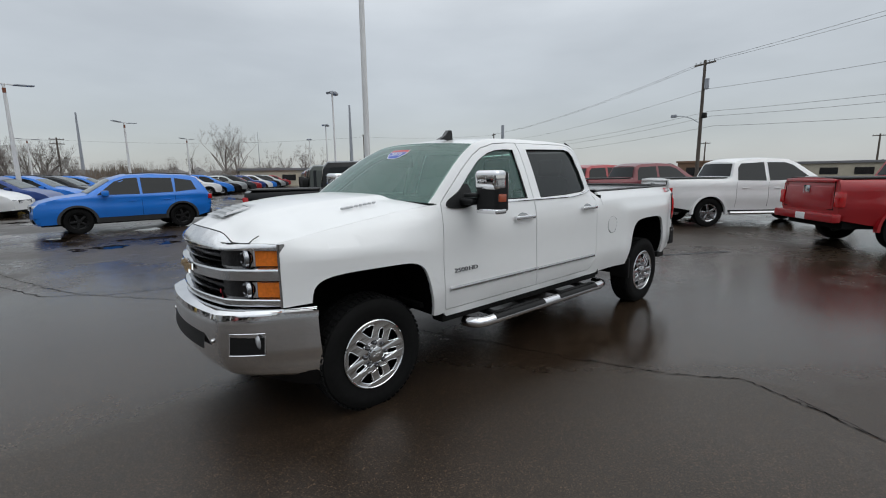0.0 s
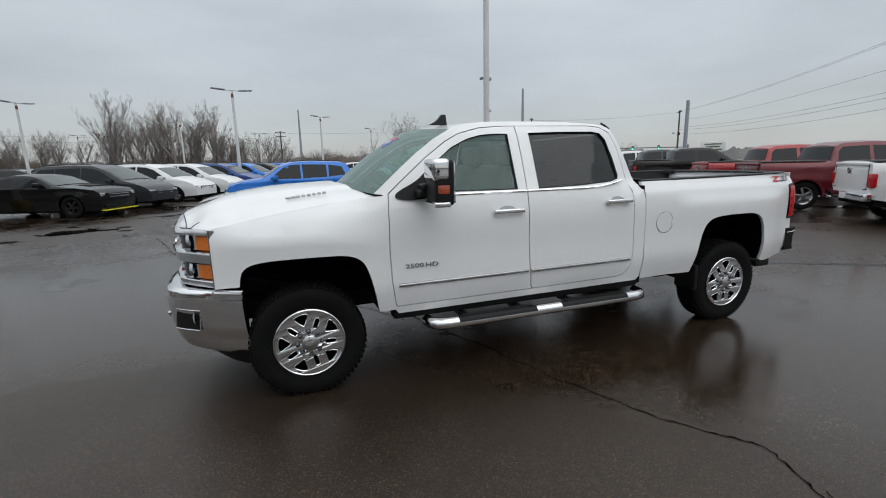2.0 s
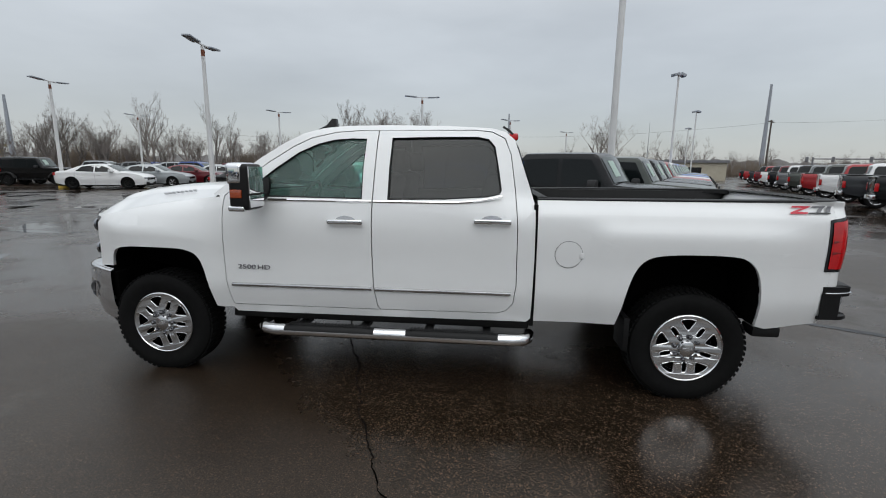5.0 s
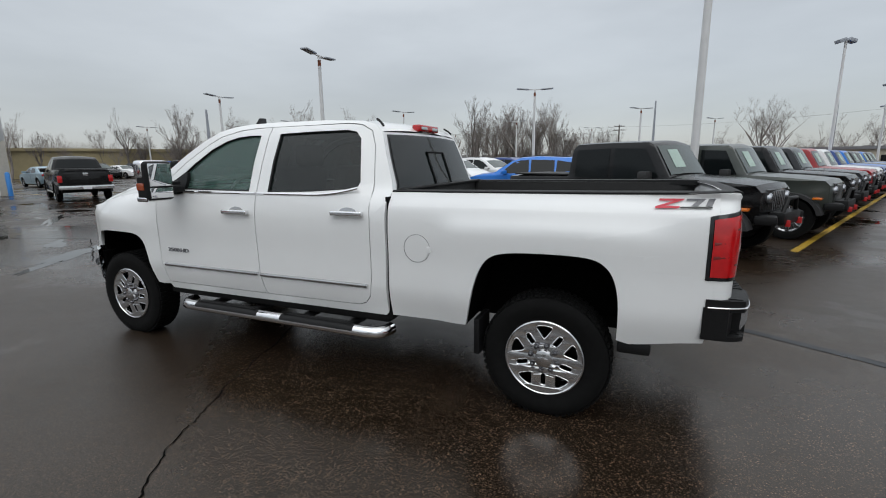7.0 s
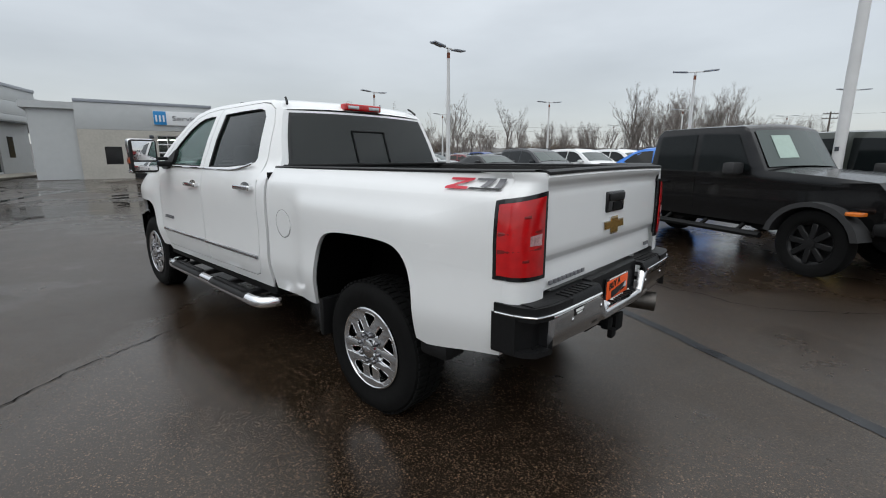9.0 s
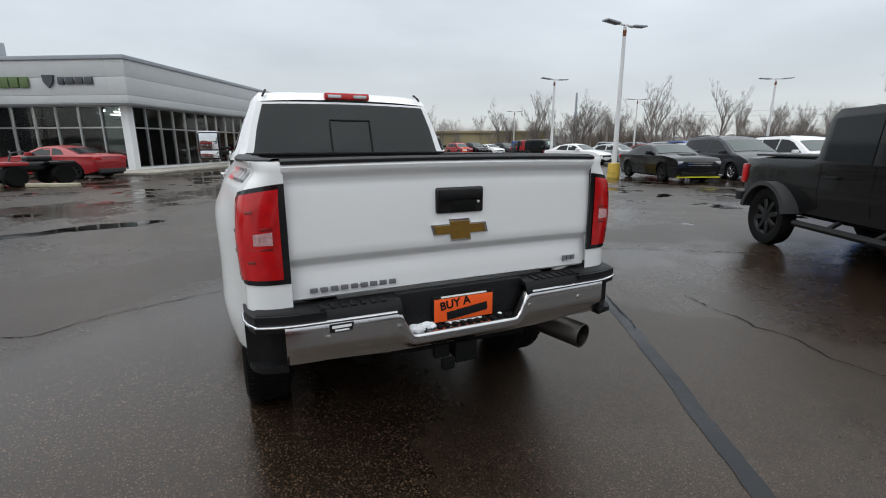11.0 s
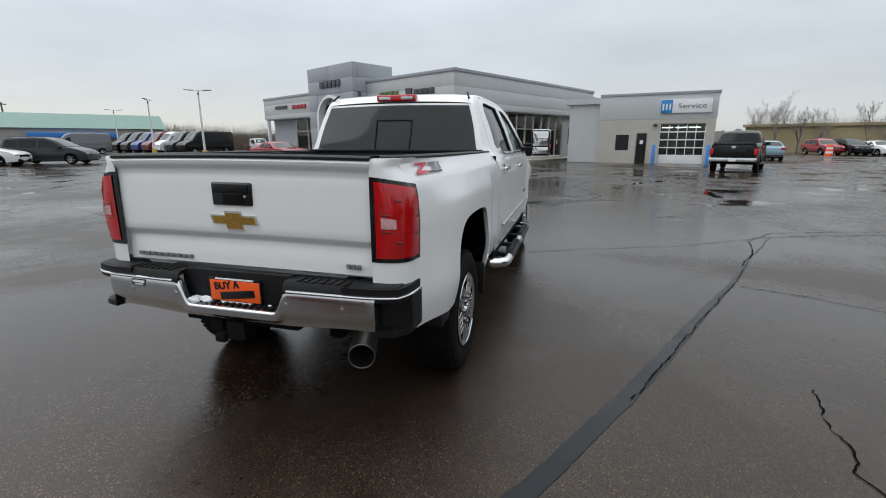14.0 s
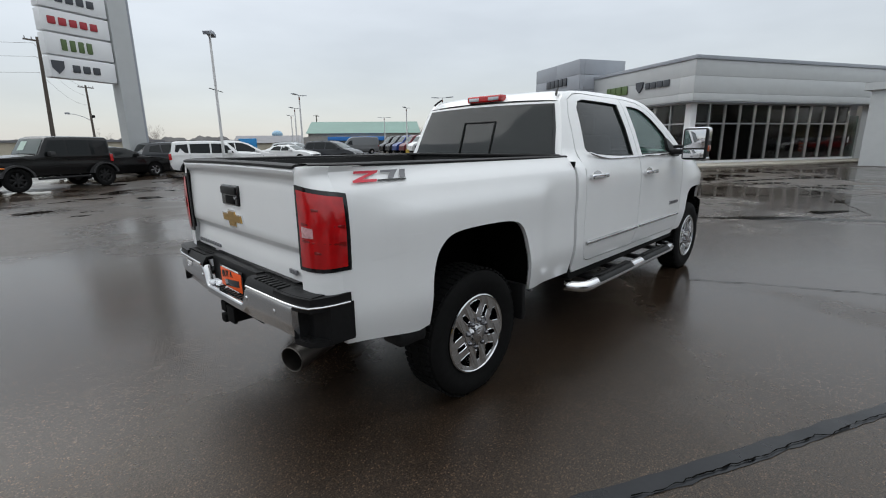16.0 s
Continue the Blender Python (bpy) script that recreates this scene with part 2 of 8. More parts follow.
M["glass_car"] = glass_mat("car_glass", (0.75, 0.85, 0.85), 0.30)
M["crack"] = mat("crack_fill", (0.0022, 0.0020, 0.0018), 0.9, grain=0.4, scale=40, spec=0.06)
M["tar"] = mat("sealed_joint", (0.0060, 0.0072, 0.0095), 0.34, grain=0.25, scale=25, rvar=0.1, bump=0.05, spec=0.30)
M["water"] = mat("standing_water", (0.0045, 0.0040, 0.0035), 0.03, grain=0.3, scale=6, spec=0.5)
M["yellow_line"] = mat("yellow_road_paint", (0.38, 0.24, 0.03), 0.4, grain=0.35, scale=12)
M["yellow_base"] = mat("yellow_concrete", (0.50, 0.34, 0.05), 0.6, grain=0.3, scale=9, bump=0.2)
M["pole_white"] = mat("white_pole_paint", (0.62, 0.62, 0.62), 0.4, grain=0.06, scale=4)
M["stop_concrete"] = mat("pale_concrete", (0.36, 0.33, 0.24), 0.75, grain=0.2, scale=7, bump=0.3)
M["rust"] = mat("rust", (0.16, 0.05, 0.025), 0.8, grain=0.4, scale=30)
M["wood_pole"] = mat("weathered_pole_wood", (0.085, 0.070, 0.058), 0.8, grain=0.3, scale=14, bump=0.3)
M["cable"] = mat("cable_black", (0.05, 0.05, 0.052), 0.6)


# ---------- mesh helpers ----------
def link_mesh(name, bm, material, sharp=38.0):
    """Turn a bmesh into an object with smooth shading, sharp where faces meet at an angle."""
    bmesh.ops.recalc_face_normals(bm, faces=bm.faces)
    lim = radians(sharp)
    for f in bm.faces:
        f.smooth = True
    for e in bm.edges:
        if len(e.link_faces) == 2:
            e.smooth = e.calc_face_angle(0) < lim
    me = bpy.data.meshes.new(name)
    bm.to_mesh(me)
    bm.free()
    for m in material if isinstance(material, (list, tuple)) else [material]:
        me.materials.append(m)
    return new(name, me)


def part(name, bm, material, parent, label="", sharp=38.0):
    ob = link_mesh(name, bm, material, sharp)
    ob.parent = parent
    if label:
        ob["label"] = label
    return ob


def thing(name, label, category, m=None, group="", kind=""):
    ob = new(name)
    ob.empty_display_size = 0.2
    if m is not None:
        ob.matrix_basis = m
    return tagged(ob, label, category, group, kind)


def box(bm, x0, x1, y0, y1, z0, z1, bevel=0.0, seg=2, turn=None):
    r = bmesh.ops.create_cube(bm, size=1.0)
    vs = r["verts"]
    bmesh.ops.scale(bm, vec=(abs(x1 - x0), abs(y1 - y0), abs(z1 - z0)), verts=vs)
    if bevel:
        es = list({e for v in vs for e in v.link_edges})
        b = bmesh.ops.bevel(bm, geom=es, offset=bevel, segments=seg, affect="EDGES", profile=0.6)
        vs = list({v for f in b["faces"] for v in f.verts} | {v for v in vs if v.is_valid})
    if turn is not None:
        bmesh.ops.transform(bm, matrix=turn, verts=vs)
    bmesh.ops.translate(bm, vec=((x0 + x1) / 2, (y0 + y1) / 2, (z0 + z1) / 2), verts=vs)
    return vs


def one_box(*a, **k):
    bm = bmesh.new()
    box(bm, *a, **k)
    return bm


def rod(bm, a, b, r, r2=None, n=10, caps=True):
    """A straight tapered rod from a to b."""
    a, b = Vector(a), Vector(b)
    d = b - a
    q = d.to_track_quat("Z", "Y").to_matrix().to_4x4()
    return bmesh.ops.create_cone(bm, cap_ends=caps, segments=n, radius1=r, radius2=r if r2 is None else r2, depth=d.length,
                                 matrix=Matrix.Translation((a + b) / 2) @ q)["verts"]


def lathe(bm, profile, n=48, axis="Y", center=(0, 0, 0)):
    """Turn a profile of (radius, along) round an axis."""
    rings = []
    for k in range(n):
        a = 2 * math.pi * k / n
        ring = []
        for r, h in profile:
            p = {"Y": (r * math.cos(a), h, r * math.sin(a)), "Z": (r * math.cos(a), r * math.sin(a), h), "X": (h, r * math.cos(a), r * math.sin(a))}[axis]
            ring.append(bm.verts.new(Vector(p) + Vector(center)))
        rings.append(ring)
    for k in range(n):
        p, q = rings[k], rings[(k + 1) % n]
        for j in range(len(profile) - 1):
            bm.faces.new((p[j], q[j], q[j + 1], p[j + 1]))
    return rings


def patch(bm, fn, nu, nv, thick=None):
    """A grid surface fn(u, v), u and v in 0..1; thick: a vector function or offset for a back face and a rim."""
    g = [[bm.verts.new(fn(i / nu, j / nv)) for j in range(nv + 1)] for i in range(nu + 1)]
    for i in range(nu):
        for j in range(nv):
            bm.faces.new((g[i][j], g[i + 1][j], g[i + 1][j + 1], g[i][j + 1]))
    if thick is not None:
        t = Vector(thick)
        h = [[bm.verts.new(v.co + t) for v in row] for row in g]
        for i in range(nu):
            for j in range(nv):
                bm.faces.new((h[i][j], h[i][j + 1], h[i + 1][j + 1], h[i + 1][j]))
        for i in range(nu):
            bm.faces.new((g[i][0], h[i][0], h[i + 1][0], g[i + 1][0]))
            bm.faces.new((g[i][nv], g[i + 1][nv], h[i + 1][nv], h[i][nv]))
        for j in range(nv):
            bm.faces.new((g[0][j], g[0][j + 1], h[0][j + 1], h[0][j]))
            bm.faces.new((g[nu][j], h[nu][j], h[nu][j + 1], g[nu][j + 1]))
    return g


def sheet(bm, outline, surf, side=1, holes=(), step=(0.09, 0.07), thick=0.03):
    """A body panel: an outline in (x, z), with holes, laid on the surface y = surf(x, z), with a rim folded inwards."""
    from mathutils.geometry import tessellate_polygon
    loops = [list(outline), *[list(h) for h in holes]]
    flat = [p for l in loops for p in l]
    tris = tessellate_polygon([[Vector((x, z, 0)) for x, z in l] for l in loops])
    vs = [bm.verts.new((x, 0, z)) for x, z in flat]
    fs = []
    for t in tris:
        try:
            fs.append(bm.faces.new([vs[i] for i in t]))
        except ValueError:
            pass
    geom = fs + list({e for f in fs for e in f.edges}) + list({v for f in fs for v in f.verts})
    lo = [min(p[k] for p in flat) for k in (0, 1)]
    hi = [max(p[k] for p in flat) for k in (0, 1)]
    for k, no in ((0, (1, 0, 0)), (1, (0, 0, 1))):
        n = max(1, int((hi[k] - lo[k]) / step[k]))
        for i in range(1, n):
            c = lo[k] + (hi[k] - lo[k]) * i / n
            co = (c, 0, 0) if k == 0 else (0, 0, c)
            r = bmesh.ops.bisect_plane(bm, geom=geom, dist=1e-5, plane_co=co, plane_no=no)
            geom = r["geom"]
    faces = [g for g in geom if isinstance(g, bmesh.types.BMFace)]
    verts = list({v for f in faces for v in f.verts})
    for v in verts:
        v.co.y = side * surf(v.co.x, v.co.z)
    rim = [e for f in faces for e in f.edges if len(e.link_faces) == 1]
    if thick:
        r = bmesh.ops.extrude_edge_only(bm, edges=list(set(rim)))
        for v in (g for g in r["geom"] if isinstance(g, bmesh.types.BMVert)):
            v.co.y -= side * thick
    return verts


def smooth_poly(pts, r=0.3, n=3, closed=True):
    """Round the corners of a polygon a little (Chaikin)."""
    for _ in range(n):
        out = []
        m = len(pts)
        for i in range(m if closed else m - 1):
            a, b = pts[i], pts[(i + 1) % m]
            out.append((a[0] + (b[0] - a[0]) * r, a[1] + (b[1] - a[1]) * r))
            out.append((b[0] + (a[0] - b[0]) * r, b[1] + (a[1] - b[1]) * r))
        pts = out if closed else [pts[0], *out[1:-1], pts[-1]]
    return pts


def tube(bm, pts, r, n=8, closed=False):
    """A round tube along points."""
    pts = [Vector(p) for p in pts]
    rings = []
    for i, p in enumerate(pts):
        d = (pts[min(i + 1, len(pts) - 1)] - pts[max(i - 1, 0)]).normalized()
        up = Vector((0, 0, 1)) if abs(d.z) < 0.9 else Vector((1, 0, 0))
        a = d.cross(up).normalized()
        b = d.cross(a)
        rings.append([bm.verts.new(p + a * (r * math.cos(t)) + b * (r * math.sin(t))) for t in (2 * math.pi * k / n for k in range(n))])
    for p, q in zip(rings, rings[1:]):
        for k in range(n):
            bm.faces.new((p[k], p[(k + 1) % n], q[(k + 1) % n], q[k]))
    bm.faces.new(rings[0])
    bm.faces.new(rings[-1])


def prism(bm, pts, a, b, axis="y"):
    """Extrude a flat polygon of (p, q) from a to b along an axis; the other two axes in order."""
    def at(p, q, h):
        return {"x": (h, p, q), "y": (p, h, q), "z": (p, q, h)}[axis]
    lo = [bm.verts.new(at(p, q, a)) for p, q in pts]
    hi = [bm.verts.new(at(p, q, b)) for p, q in pts]
    n = len(pts)
    bm.faces.new(lo)
    bm.faces.new(hi[::-1])
    for i in range(n):
        bm.faces.new((lo[i], hi[i], hi[(i + 1) % n], lo[(i + 1) % n]))
    return lo + hi


def text_part(words, size, m, material, parent, name="lettering", depth=0.003, bold=0.0):
    """Raised lettering in the built-in font, as a mesh."""
    cu = bpy.data.curves.new(name, "FONT")
    cu.body, cu.size, cu.extrude, cu.align_x, cu.align_y = words, size, depth, "CENTER", "CENTER"
    cu.offset = bold
    tmp = bpy.data.objects.new(name, cu)
    scene.collection.objects.link(tmp)
    me = bpy.data.meshes.new_from_object(tmp.evaluated_get(bpy.context.evaluated_depsgraph_get()))
    bpy.data.objects.remove(tmp)
    bpy.data.curves.remove(cu)
    me.materials.clear()
    me.materials.append(material)
    ob = new(name, me)
    ob.parent = parent
    ob.matrix_basis = m
    return ob


# ---------- the white pickup ----------
_zt = np.arange(0.30, 2.05, 0.005)
_yt = np.interp(_zt, [0.40, 0.50, 0.56, 0.66, 0.74, 0.95, 1.12, 1.24, 1.32, 1.37, 1.40, 1.60, 1.80, 1.86, 1.90, 1.95],
                [0.90, 0.925, 0.94, 0.966, 0.978, 0.972, 0.976, 0.968, 0.952, 0.935, 0.922, 0.845, 0.752, 0.715, 0.665, 0.60])
_yt = np.convolve(np.pad(_yt, 7, mode="edge"), np.ones(15) / 15, mode="valid")


def sstep(a, b, v):
    t = min(1.0, max(0.0, (v - a) / (b - a)))
    return t * t * (3 - 2 * t)


def fender_top(x):
    return float(np.interp(x, [-0.56, -0.48, -0.2, 0.05, 0.25, 0.42, 0.56], [1.378, 1.372, 1.337, 1.298, 1.262, 1.226, 1.199]))


def side_y(x, z):
    """Half width of the body at station x and height z."""
    y = float(np.interp(z, _zt, _yt))
    low = 1 - sstep(1.36, 1.46, z)
    if x > -0.25:
        y -= low * 0.17 * ((x + 0.25) / 0.80) ** 2
    if x < -4.05:
        y -= low * 0.100 * ((-4.05 - x) / 0.80) ** 2
    if x < -2.42 and z > 1.30:
        y -= sstep(1.30, 1.42, z) * (1 if x > -2.835 else 0) * 0.115 * ((-2.42 - x) / 0.40) ** 2
    if x > -0.58:
        # the fender's shoulder rolls over towards the hood
        ft = fender_top(x)
        y -= 0.075 * sstep(-0.58, -0.25, x) * (1 - 0.8 * sstep(0.36, 0.56, x)) * max(0.0, min(1.0, (z - ft + 0.16) / 0.16)) ** 2.2
    # squared bulges round the wheel openings
    f = sstep(-0.60, -0.47, x) * (1 - sstep(0.30, 0.46, x)) * (1 - sstep(1.10, 1.20, z))
    r = sstep(-4.66, -4.40, x) * (1 - sstep(-3.36, -3.16, x)) * (1 - sstep(1.16, 1.29, z))
    y += 0.022 * f + 0.030 * r
    if x < -2.84:
        y -= 0.035 * sstep(1.28, 1.40, z) + 0.012
    return y


ARCH_F = [(-0.492, 0.56), (-0.468, 0.69), (-0.425, 0.875), (-0.378, 0.955), (-0.30, 0.990), (-0.20, 1.0), (0.10, 0.997), (0.26, 0.985),
          (0.345, 0.962), (0.390, 0.92), (0.404, 0.87), (0.41, 0.82)]
ARCH_R = [(-4.315, 0.575), (-4.318, 0.80), (-4.285, 0.95), (-4.215, 1.03), (-4.12, 1.055), (-3.90, 1.058), (-3.68, 1.05), (-3.565, 1.02),
          (-3.50, 0.94), (-3.455, 0.80), (-3.42, 0.62), (-3.40, 0.545)]
ARCH_F, ARCH_R = smooth_poly(ARCH_F, 0.25, 2, False), smooth_poly(ARCH_R, 0.25, 2, False)
FENDER = [(0.565, 0.805), (0.567, 1.0), (0.566, 1.13), (0.562, 1.198), (0.42, 1.226), (0.25, 1.262), (0.05, 1.298), (-0.2, 1.337), (-0.48, 1.372),
          (-0.565, 1.378), (-0.583, 1.28), (-0.578, 1.0), (-0.586, 0.76), (-0.612, 0.60), (-0.622, 0.553), (-0.54, 0.55), *ARCH_F]
DOOR_F = [(-0.628, 0.578), (-0.618, 0.60), (-0.594, 0.76), (-0.586, 1.0), (-0.591, 1.28), (-0.60, 1.385), (-0.66, 1.435), (-0.90, 1.625), (-1.08, 1.745),
          (-1.20, 1.805), (-1.38, 1.848), (-1.55, 1.862), (-1.694, 1.866), (-1.690, 1.37), (-1.690, 1.0), (-1.700, 0.76), (-1.722, 0.61), (-1.74, 0.583)]
WIN_F = [(-1.618, 1.378), (-1.612, 1.60), (-1.616, 1.805), (-1.50, 1.806), (-1.38, 1.797), (-1.26, 1.768), (-1.12, 1.705), (-0.96, 1.59), (-0.80, 1.46), (-0.70, 1.385)]
DOOR_R = [(-1.75, 0.583), (-1.730, 0.61), (-1.708, 0.76), (-1.698, 1.0), (-1.698, 1.37), (-1.702, 1.866), (-2.40, 1.868), (-2.52, 1.855), (-2.61, 1.81),
          (-2.655, 1.70), (-2.69, 1.45), (-2.708, 1.20), (-2.712, 0.80), (-2.695, 0.67), (-2.65, 0.615), (-2.59, 0.593)]
WIN_R = [(-1.800, 1.376), (-1.798, 1.60), (-1.803, 1.812), (-2.10, 1.820), (-2.42, 1.822), (-2.50, 1.806), (-2.545, 1.755), (-2.575, 1.60), (-2.598, 1.455),
         (-2.585, 1.425), (-2.50, 1.405), (-2.2, 1.385)]
PILLAR = [(-0.50, 1.392), (-0.66, 1.525), (-0.84, 1.665), (-1.00, 1.772), (-1.14, 1.845), (-1.28, 1.884), (-1.45, 1.902), (-1.72, 1.908), (-2.2, 1.904), (-2.52, 1.886), (-2.62, 1.860)]
BACK = [(-2.685, 1.80), (-2.745, 1.62), (-2.80, 1.46), (-2.828, 1.36)]
SHELL = [*PILLAR, *BACK, (-2.832, 1.0), (-2.825, 0.56), (-2.80, 0.53), (-0.64, 0.515), (-0.615, 0.548), (-0.60, 0.56), (-0.56, 1.386)]
BEDSIDE = [(-2.848, 0.535), (-2.848, 1.30), (-2.846, 1.390), (-3.2, 1.397), (-3.6, 1.402), (-4.0, 1.406), (-4.4, 1.409), (-4.78, 1.409), (-4.78, 1.30), (-4.78, 1.10), (-4.78, 0.95), (-4.78, 0.835), (-4.78, 0.70),
           (-4.76, 0.585), (-4.38, 0.557), *ARCH_R, (-3.2, 0.54)]
FRONT_X = lambda y: 0.875 - 0.075 * (y / 0.5) ** 2 if abs(y) < 0.5 else 0.80 - 0.235 * ((abs(y) - 0.5) / 0.27) ** 1.25



def nose_line(y):
    """Front edge of the hood: place and height at half width y."""
    a = abs(y)
    return (float(np.interp(a, [0, 0.2, 0.38, 0.45, 0.50, 0.60, 0.64, 0.70, 0.80], [0.805, 0.795, 0.758, 0.742, 0.737, 0.715, 0.69, 0.635, 0.545])),
            float(np.interp(a, [0, 0.2, 0.36, 0.40, 0.46, 0.50, 0.60, 0.66, 0.80], [1.270, 1.268, 1.254, 1.243, 1.208, 1.197, 1.198, 1.202, 1.198])))


truck = thing("pickup_truck", "white crew cab pickup truck with chrome trim on wet asphalt", "pickup truck")
W = M["white_paint"]


def hole_of(poly, d):
    """The outline pushed out a little for a shut line round it."""
    cx, cz = sum(p[0] for p in poly) / len(poly), sum(p[1] for p in poly) / len(poly)
    return [(x + d * (1 if x > cx else -1), z + d * (1 if z > cz else -1)) for x, z in poly]


UNION = [(-0.622, 0.572), (-0.612, 0.60), (-0.588, 0.76), (-0.580, 1.0), (-0.585, 1.28), (-0.594, 1.39), (-0.656, 1.441), (-0.897, 1.631), (-1.077, 1.751), (-1.199, 1.811),
         (-1.379, 1.854), (-1.55, 1.868), (-2.40, 1.874), (-2.523, 1.861), (-2.616, 1.814), (-2.661, 1.70), (-2.696, 1.45), (-2.714, 1.20), (-2.718, 0.80),
         (-2.70, 0.667), (-2.653, 0.609), (-2.59, 0.587), (-1.745, 0.577)]
for s in (1, -1):
    bm = bmesh.new()
    sheet(bm, FENDER, side_y, s)
    part("front_fender", bm, W, truck)
    bm = bmesh.new()
    sheet(bm, SHELL, side_y, s, holes=[UNION])
    part("cab_side", bm, W, truck)
    for nm, outline, win, gm in (("front_door", DOOR_F, WIN_F, "glass_clear"), ("rear_door", DOOR_R, WIN_R, "glass_dark")):
        bm = bmesh.new()
        sheet(bm, outline, side_y, s, holes=[win], thick=0.05)
        door = part(nm, bm, W, truck)
        bm = bmesh.new()
        sheet(bm, win, lambda x, z: side_y(x, z) - 0.022, s, thick=0, step=(0.15, 0.15))
        pane = part("window_pane", bm, M[gm], door)
        pane.visible_shadow = False
        # black rubber seal round the opening and bright belt strip
        bm = bmesh.new()
        ring = [(x, s * (side_y(x, z) - 0.014), z) for x, z in win]
        tube(bm, ring + ring[:1], 0.011, 6)
        part("window_seal", bm, M["black_plastic"], door)
        x0, x1 = (-0.93, -1.688) if nm == "front_door" else (-1.702, -2.60)
        bm = bmesh.new()
        zb = (lambda x: 1.366) if nm == "front_door" else (lambda x: 1.366 + 0.05 * max(0, (-2.2 - x) / 0.4) ** 2)
        tube(bm, [(x0 + (x1 - x0) * k / 14, s * (side_y(x0 + (x1 - x0) * k / 14, 1.366) + 0.004), zb(x0 + (x1 - x0) * k / 14)) for k in range(15)], 0.009, 6)
        part("belt_strip", bm, M["chrome"], door)
        # body side moulding
        m0, m1 = (-0.635, -1.690) if nm == "front_door" else (-1.715, -2.68)
        bm = bmesh.new()
        for z0, z1, dy in ((0.722, 0.752, 0.014),):
            def mould(u, v, m0=m0, m1=m1, z0=z0, z1=z1, dy=dy):
                x = m0 + (m1 - m0) * u
                z = z0 + (z1 - z0) * v + 0.012 * (x - m0) / (-2.05) * 0.5
                return (x, s * (side_y(x, z) + dy * (1 - (2 * v - 1) ** 4)), z)
            patch(bm, mould, 10, 6)
        part("side_moulding", bm, M["satin_chrome"], door)
        # handle: chrome grip over a recess
        hx, hz = (-1.51, 1.222) if nm == "front_door" else (-2.54, 1.245)
        bm = bmesh.new()
        sheet(bm, smooth_poly([(hx - 0.09, hz - 0.02), (hx + 0.09, hz - 0.02), (hx + 0.07, hz + 0.038), (hx - 0.05, hz + 0.042)]), lambda x, z: side_y(x, z) + 0.0015, s, thick=0)
        part("handle_cup", bm, M["satin_chrome"], door)
        bm = bmesh.new()
        box(bm, hx - 0.128, hx + 0.128, s * (side_y(hx, hz) + 0.018), s * (side_y(hx, hz) + 0.042), hz - 0.017, hz + 0.017, 0.011, 3)
        box(bm, hx - 0.122, hx - 0.10, s * (side_y(hx, hz) - 0.01), s * (side_y(hx, hz) + 0.03), hz - 0.014, hz + 0.014, 0.004)
        box(bm, hx + 0.10, hx + 0.122, s * (side_y(hx, hz) - 0.01), s * (side_y(hx, hz) + 0.03), hz - 0.014, hz + 0.014, 0.004)
        part("door_handle", bm, M["chrome"], door)
        if nm == "front_door":
            for word, dx in (("2500", 0.042), ("HD", -0.088)):
                bx = -0.80 + dx if s > 0 else -0.80 - dx
                text_part(word, 0.062, Matrix.Translation((bx, s * (side_y(bx, 0.87) + 0.004), 0.872)) @ Euler((radians(90), 0, radians(180 if s > 0 else 0))).to_matrix().to_4x4()
                          @ Matrix.Diagonal((1.12, 0.74, 1, 1)), M["grey_mark"], door, "door_badge", 0.004)
    bm = bmesh.new()
    sheet(bm, BEDSIDE, side_y, s, step=(0.07, 0.025))
    part("bedside", bm, W, truck)
    # wheel houses, their deep shade put into the liner's near-black colour
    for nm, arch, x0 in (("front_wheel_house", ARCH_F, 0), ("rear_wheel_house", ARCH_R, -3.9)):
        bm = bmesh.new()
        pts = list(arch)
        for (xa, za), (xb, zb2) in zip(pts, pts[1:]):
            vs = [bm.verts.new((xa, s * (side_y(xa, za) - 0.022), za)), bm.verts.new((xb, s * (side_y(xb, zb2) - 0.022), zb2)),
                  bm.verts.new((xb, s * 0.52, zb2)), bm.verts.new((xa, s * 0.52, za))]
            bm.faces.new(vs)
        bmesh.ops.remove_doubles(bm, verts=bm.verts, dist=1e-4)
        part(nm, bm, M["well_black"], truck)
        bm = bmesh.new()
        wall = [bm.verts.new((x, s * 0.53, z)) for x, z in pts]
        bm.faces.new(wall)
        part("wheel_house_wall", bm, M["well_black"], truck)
    # fuel door on the driver's side only
    if s > 0:
        bm = bmesh.new()
        circ = [(-3.062 + 0.093 * math.cos(t), 1.03 + 0.093 * math.sin(t)) for t in (2 * math.pi * k / 36 for k in range(36))]
        tube(bm, [(x, side_y(x, z) + 0.0005, z) for x, z in circ + circ[:1]], 0.0014, 5)
        fuel = part("fuel_door_gap", bm, M["black_plastic"], truck)
        bm = bmesh.new()
        sheet(bm, [(-3.062 + 0.088 * math.cos(t), 1.03 + 0.088 * math.sin(t)) for t in (2 * math.pi * k / 36 for k in range(36))], lambda x, z: side_y(x, z) + 0.003, s, thick=0.003)
        box(bm, -3.165, -3.135, side_y(-3.15, 1.03) - 0.005, side_y(-3.15, 1.03) + 0.008, 1.005, 1.045, 0.003)
        part("fuel_door", bm, W, truck)
